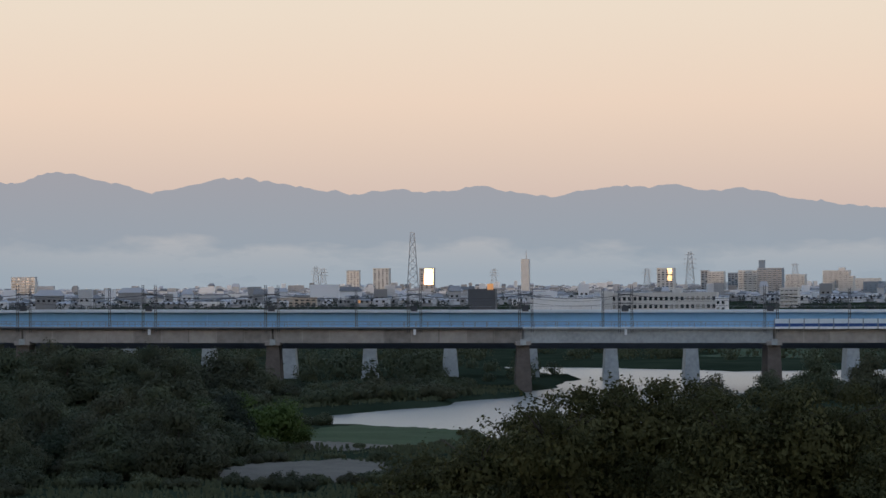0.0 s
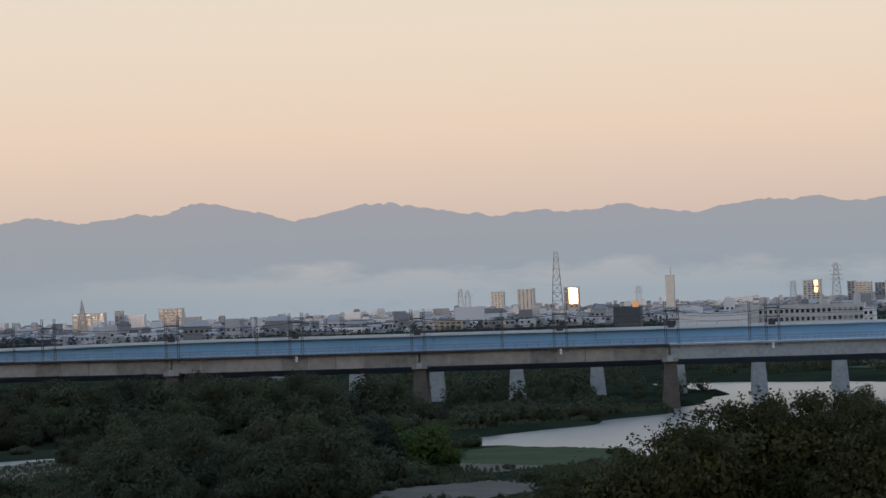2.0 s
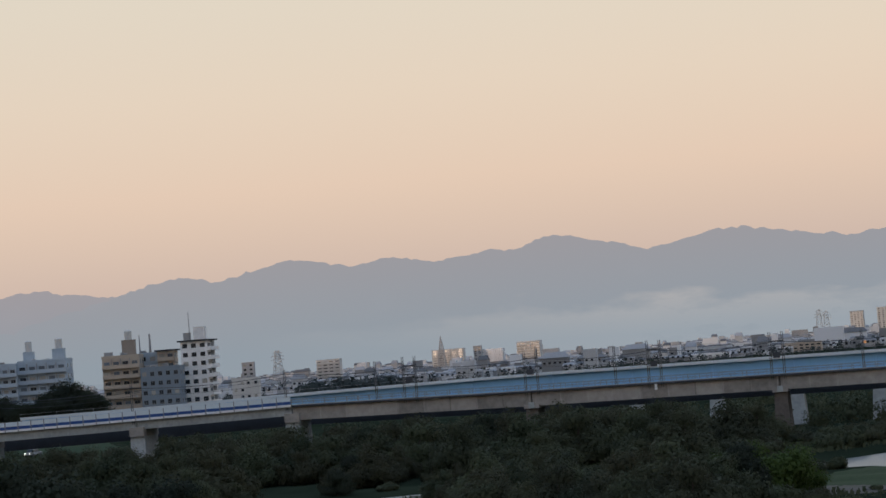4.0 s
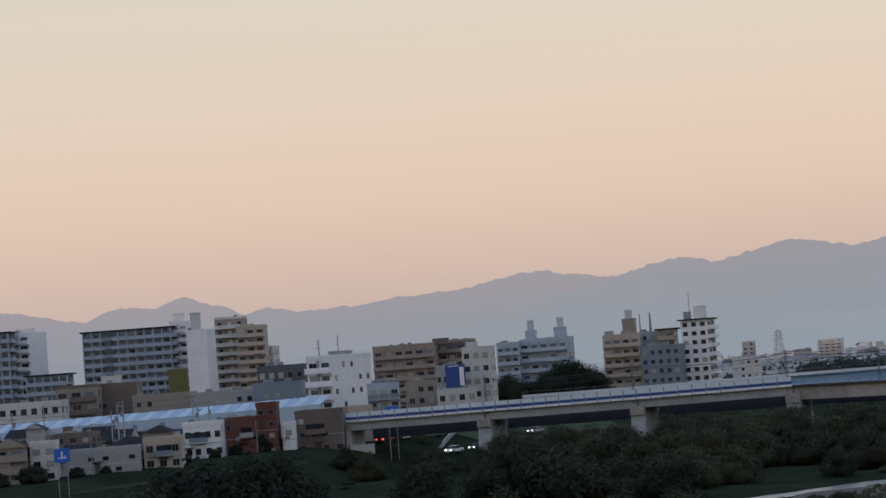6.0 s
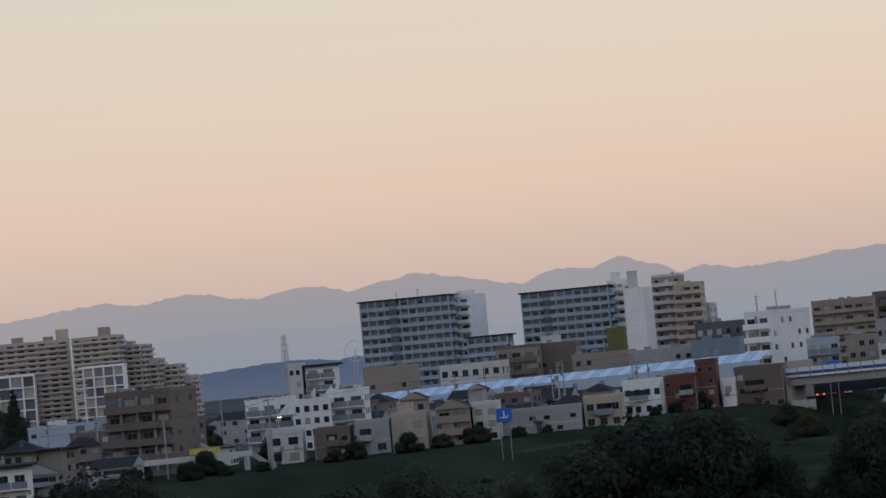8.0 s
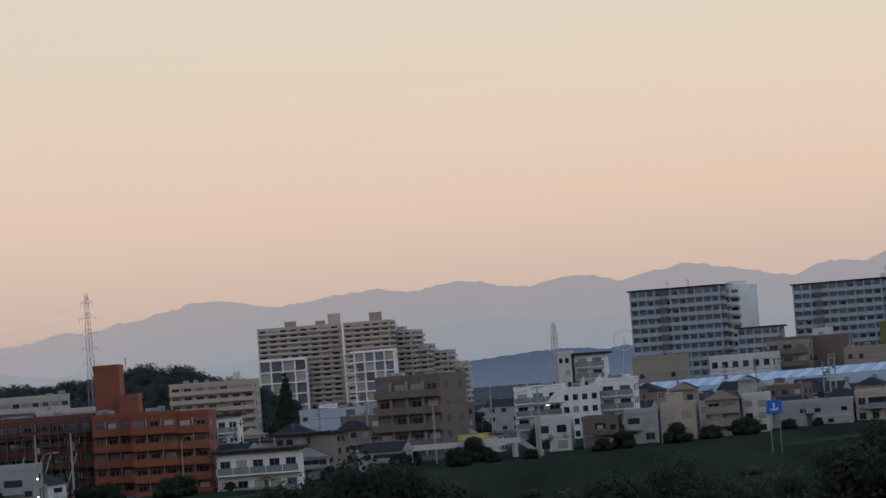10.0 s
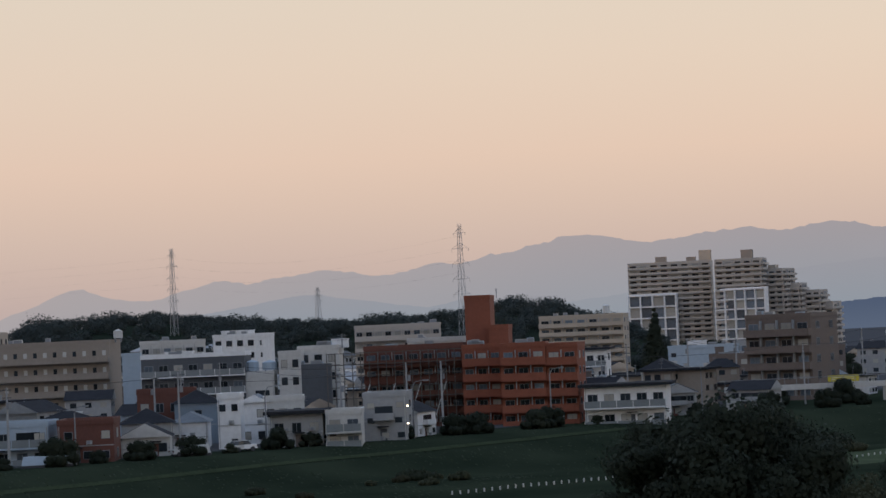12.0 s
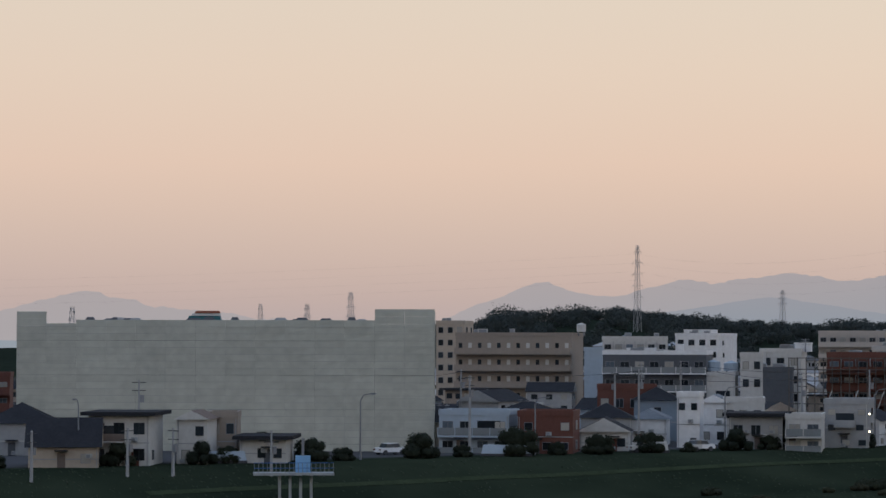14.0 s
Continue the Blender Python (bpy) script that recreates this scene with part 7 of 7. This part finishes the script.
def truck(x, y, yaw, label):
    z = land(x, y)
    t = thing("truck", pose(x, y, z, 0, 0, yaw), label, "truck", "cars on the streets by the bridge")
    s = Shape()
    s.box(-1.0, 1.0, 1.6, 6.2, .9, 3.3, "offwhite")
    s.ob("cargo_box", t)
    s = Shape()
    s.taper(-.95, .95, -.2, 1.5, .5, 2.6, .9, "white", .85)
    cab = s.ob("cab", t)
    s = Shape()
    s.box(-.8, .8, -.16, -.05, 1.55, 2.3, "glass")
    s.ob("windscreen", cab)
    for q in (-.7, .7):
        s = Shape()
        s.box(q - .14, q + .14, -.27, -.2, .75, .95, "head")
        s.ob("head_light", cab)
    for q in (-.9, .9):
        for yy in (.6, 4.8):
            s = Shape()
            ring = [(math.cos(i / 10 * math.tau) * .42 + yy, math.sin(i / 10 * math.tau) * .42 + .42) for i in range(10)]
            for (ya, za), (yb, zb) in zip(ring, ring[1:] + ring[:1]):
                s.face([(q - .12, ya, za), (q + .12, ya, za), (q + .12, yb, zb), (q - .12, yb, zb)], "darksteel")
            for w in (-.12, .12):
                s.face([(q + w, c, d) for c, d in ring], "darksteel")
            s.ob("wheel", t)


truck(-212.0, 521.0, 15, "white box truck with its head lights on")
for x_, y_, tail_ in ((-217, 505, 1), (-214.5, 510, 1), (-206.5, 524, 0), (-195, 534, 0)):
    car(x_, y_, land(x_, y_), 110 if tail_ else 75, "grey", "grey car with its %s lights on" % ("tail" if tail_ else "head"), tail_)


def van_row(x, y, z, L, key, label, yaw):
    x = min(x, levee_x(y) - 2.5)
    t = thing("covered_load", pose(x, y, land(x, y) + .36, 0, 0, yaw), label, "tarpaulin")
    s = Shape()
    s.taper(-L / 2, L / 2, -1.1, 1.1, 0, 1.1, .92, key, .7)
    s.ob("cover", t)
    s = Shape()
    s.box(-L / 2 - .1, L / 2 + .1, -1.2, 1.2, -.35, -.004, "darksteel")
    s.ob("base", t)


p = -272.2, 200.3, 5.4
van_row(p[0], p[1], 4.9, 6.5, "ltblue", "pale blue covered boat on the levee", 55)
p = -273.0, 159.2, 6.2
van_row(p[0], p[1], 4.9, 6, "ltblue", "pale blue sheeted heap beside the levee", 60)
p = -269.6, 223.2, 6.4
van_row(p[0], p[1], 4.9, 5, "offwhite", "pale grey container behind the levee", 50)


# pump house stage on the levee
def gauge_stage():
    x, y, z = -256.9, 155.0, 4.5
    t = thing("sluice_platform", pose(x, y, -.6, 0, 0, 60), "blue railed steel sluice platform on the levee slope", "platform")
    s = Shape()
    s.box(-4.6, 4.6, -1.2, 1.2, 5.2, 5.5, "palecon")
    s.ob("deck", t)
    for a in (-1.6, -.4, .8, 2.0):
        s = Shape()
        s.box(a - .16, a + .16, -.2, .2, .6, 5.196, "palecon")
        s.ob("column", t)
    s = Shape()
    for i in range(19):
        a = -4.5 + i * .5
        s.box(a - .03, a + .03, -1.15, -1.09, 5.502, 6.6, "steel")
    for zz in (6.0, 6.6):
        s.box(-4.55, 4.55, -1.16, -1.08, zz, zz + .06, "blue")
    s.ob("railing", t)
    s = Shape()
    s.box(.2, 1.9, -.5, .5, 5.504, 7.4, "bluegirder")
    s.box(.9, 1.2, -.15, .15, 7.402, 9.4, "steel")
    s.ob("gate_hoist", t)


gauge_stage()


M["pathgrass"] = mat("trodden_grass", (0.040, 0.052, 0.030), 0.95, var=0.4, scale=0.3, fine=2, spec=0.0)


def wall_lamp(x, y, z):
    t = thing("wall_lamp", pose(x, y, z, 0, 0, math.degrees(math.atan2(-x, y))), "small lit lamp on an outside stair landing", "lamp", "lamps on the outside stair")
    s = Shape()
    s.box(-.05, .05, .05, 6.0, -.05, .05, "darksteel")
    s.ob("bracket", t)
    s = Shape()
    s.taper(-.12, .12, -.12, .1, -.11, .11, .7, "lamp")
    s.ob("bulb", t)


for p in ((-270.1, 257.2, 9.8), (-270.1, 257.2, 7.3)):
    wall_lamp(*p)


def levee_path():
    t = thing("footpath", pose(0, 0, 0), "pale trodden footpath on the levee slope", "path", kind="structure")
    for pa, pb, w in (((-206, 440), (-222, 380), .8), ((-262, 300), (-264, 140), .8)):
        s = Shape()
        n = 30
        for i in range(n):
            xa, ya = pa[0] + (pb[0] - pa[0]) * i / n, pa[1] + (pb[1] - pa[1]) * i / n
            xb, yb = pa[0] + (pb[0] - pa[0]) * (i + 1) / n, pa[1] + (pb[1] - pa[1]) * (i + 1) / n
            s.face([(xa - w, ya, land(xa - w, ya) + .05), (xa + w, ya, land(xa + w, ya) + .05), (xb + w, yb, land(xb + w, yb) + .05), (xb - w, yb, land(xb - w, yb) + .05)], "pathgrass")
        s.ob("path_strip", t)


levee_path()
s = Shape()
rg = random.Random(31)
for i in range(20000):
    y = 110 + 450 * rg.random() ** 1.3
    x = levee_x(y) + rg.uniform(-2, 60)
    if noise.noise(Vector((x * .10, y * .05, 0))) + rg.uniform(-.5, .5) < 0:
        continue
    h, a, w = rg.uniform(.06, .22), rg.uniform(0, math.tau), rg.uniform(.05, .14)
    dx, dy = math.cos(a) * w, math.sin(a) * w
    z = land(x, y)
    z2 = land(x - .35, y) + h * .5
    s.face([(x - dx, y - dy, z), (x + dx, y + dy, z), (x + dx * .6 - .35, y + dy * .6, z2), (x - dx * .6 - .35, y - dy * .6, z2)], "grassblade")
tagged(s.ob("levee_grass"), "uneven tufted grass on the levee slope", "grass", kind="stuff")
for i in range(46):
    y = rng.uniform(200, 440)
    plant(rng.choice(("shrub0", "shrub1")), levee_x(y) + rng.uniform(26, 44), y, rng.uniform(.3, .7), "shrubs at the foot of the levee")
fence = thing("post_fence", pose(0, 0, 0), "row of short white posts on the floodplain", "fence")
for i in range(64):
    x, y = -216.0 + 0.0469 * i, 212.2 + 1.2724 * i
    s = shared("post", lambda: box_mesh("offwhite", -.07, .07, -.07, .07, -.3, .42))
    put("post", s, fence, pose(x, y, land(x, y)))
s = Shape()
for i in range(52000):
    if i < 30000:
        x, y = rg.uniform(-75, 30), rg.uniform(225, 345)
    else:
        x, y = rg.uniform(-60, 30), rg.uniform(345, 460)
    if max(river(x, y), river(x, y + 5), river(x, y + 10)) > .05 or math.hypot((x + 14) / 9, (y - 260) / 15) < .95 or math.hypot((x + 10) / 12, (y - 318) / 25) < 1:
        continue
    k = noise.noise(Vector((x * .15, y * .1, 2)))
    if k + rg.uniform(-.4, .4) < -.2:
        continue
    h, a, w = rg.uniform(.15, .55) * (1 + k), rg.uniform(0, math.tau), rg.uniform(.08, .24)
    dx, dy = math.cos(a) * w, math.sin(a) * w
    z = land(x, y)
    s.face([(x - dx, y - dy, z - .03), (x + dx, y + dy, z - .03), (x + dx * .6 + rg.gauss(0, .1), y + dy * .6 + .1, z + h), (x - dx * .6 + rg.gauss(0, .1), y - dy * .6 + .1, z + h)], "reed")
tagged(s.ob("meadow_grass"), "rough uncut grass on the river bank", "grass", kind="stuff")
field = patch("grass_field", -214, 290, 10, 40, "lawn", "mown green strip on the floodplain")
for x, y, rx, ry in ((120, 640, 60, 40), (-110, 560, 60, 34), (-190, 545, 30, 40)):
    patch("playing_field", x, y, rx, ry, "lawnfar", "green playing field beyond the bridges")
for o in (*PROTO.values(), *HOUSES, *HOUSES_FAR):
    for c in (*o.children_recursive, o):
        bpy.data.objects.remove(c)
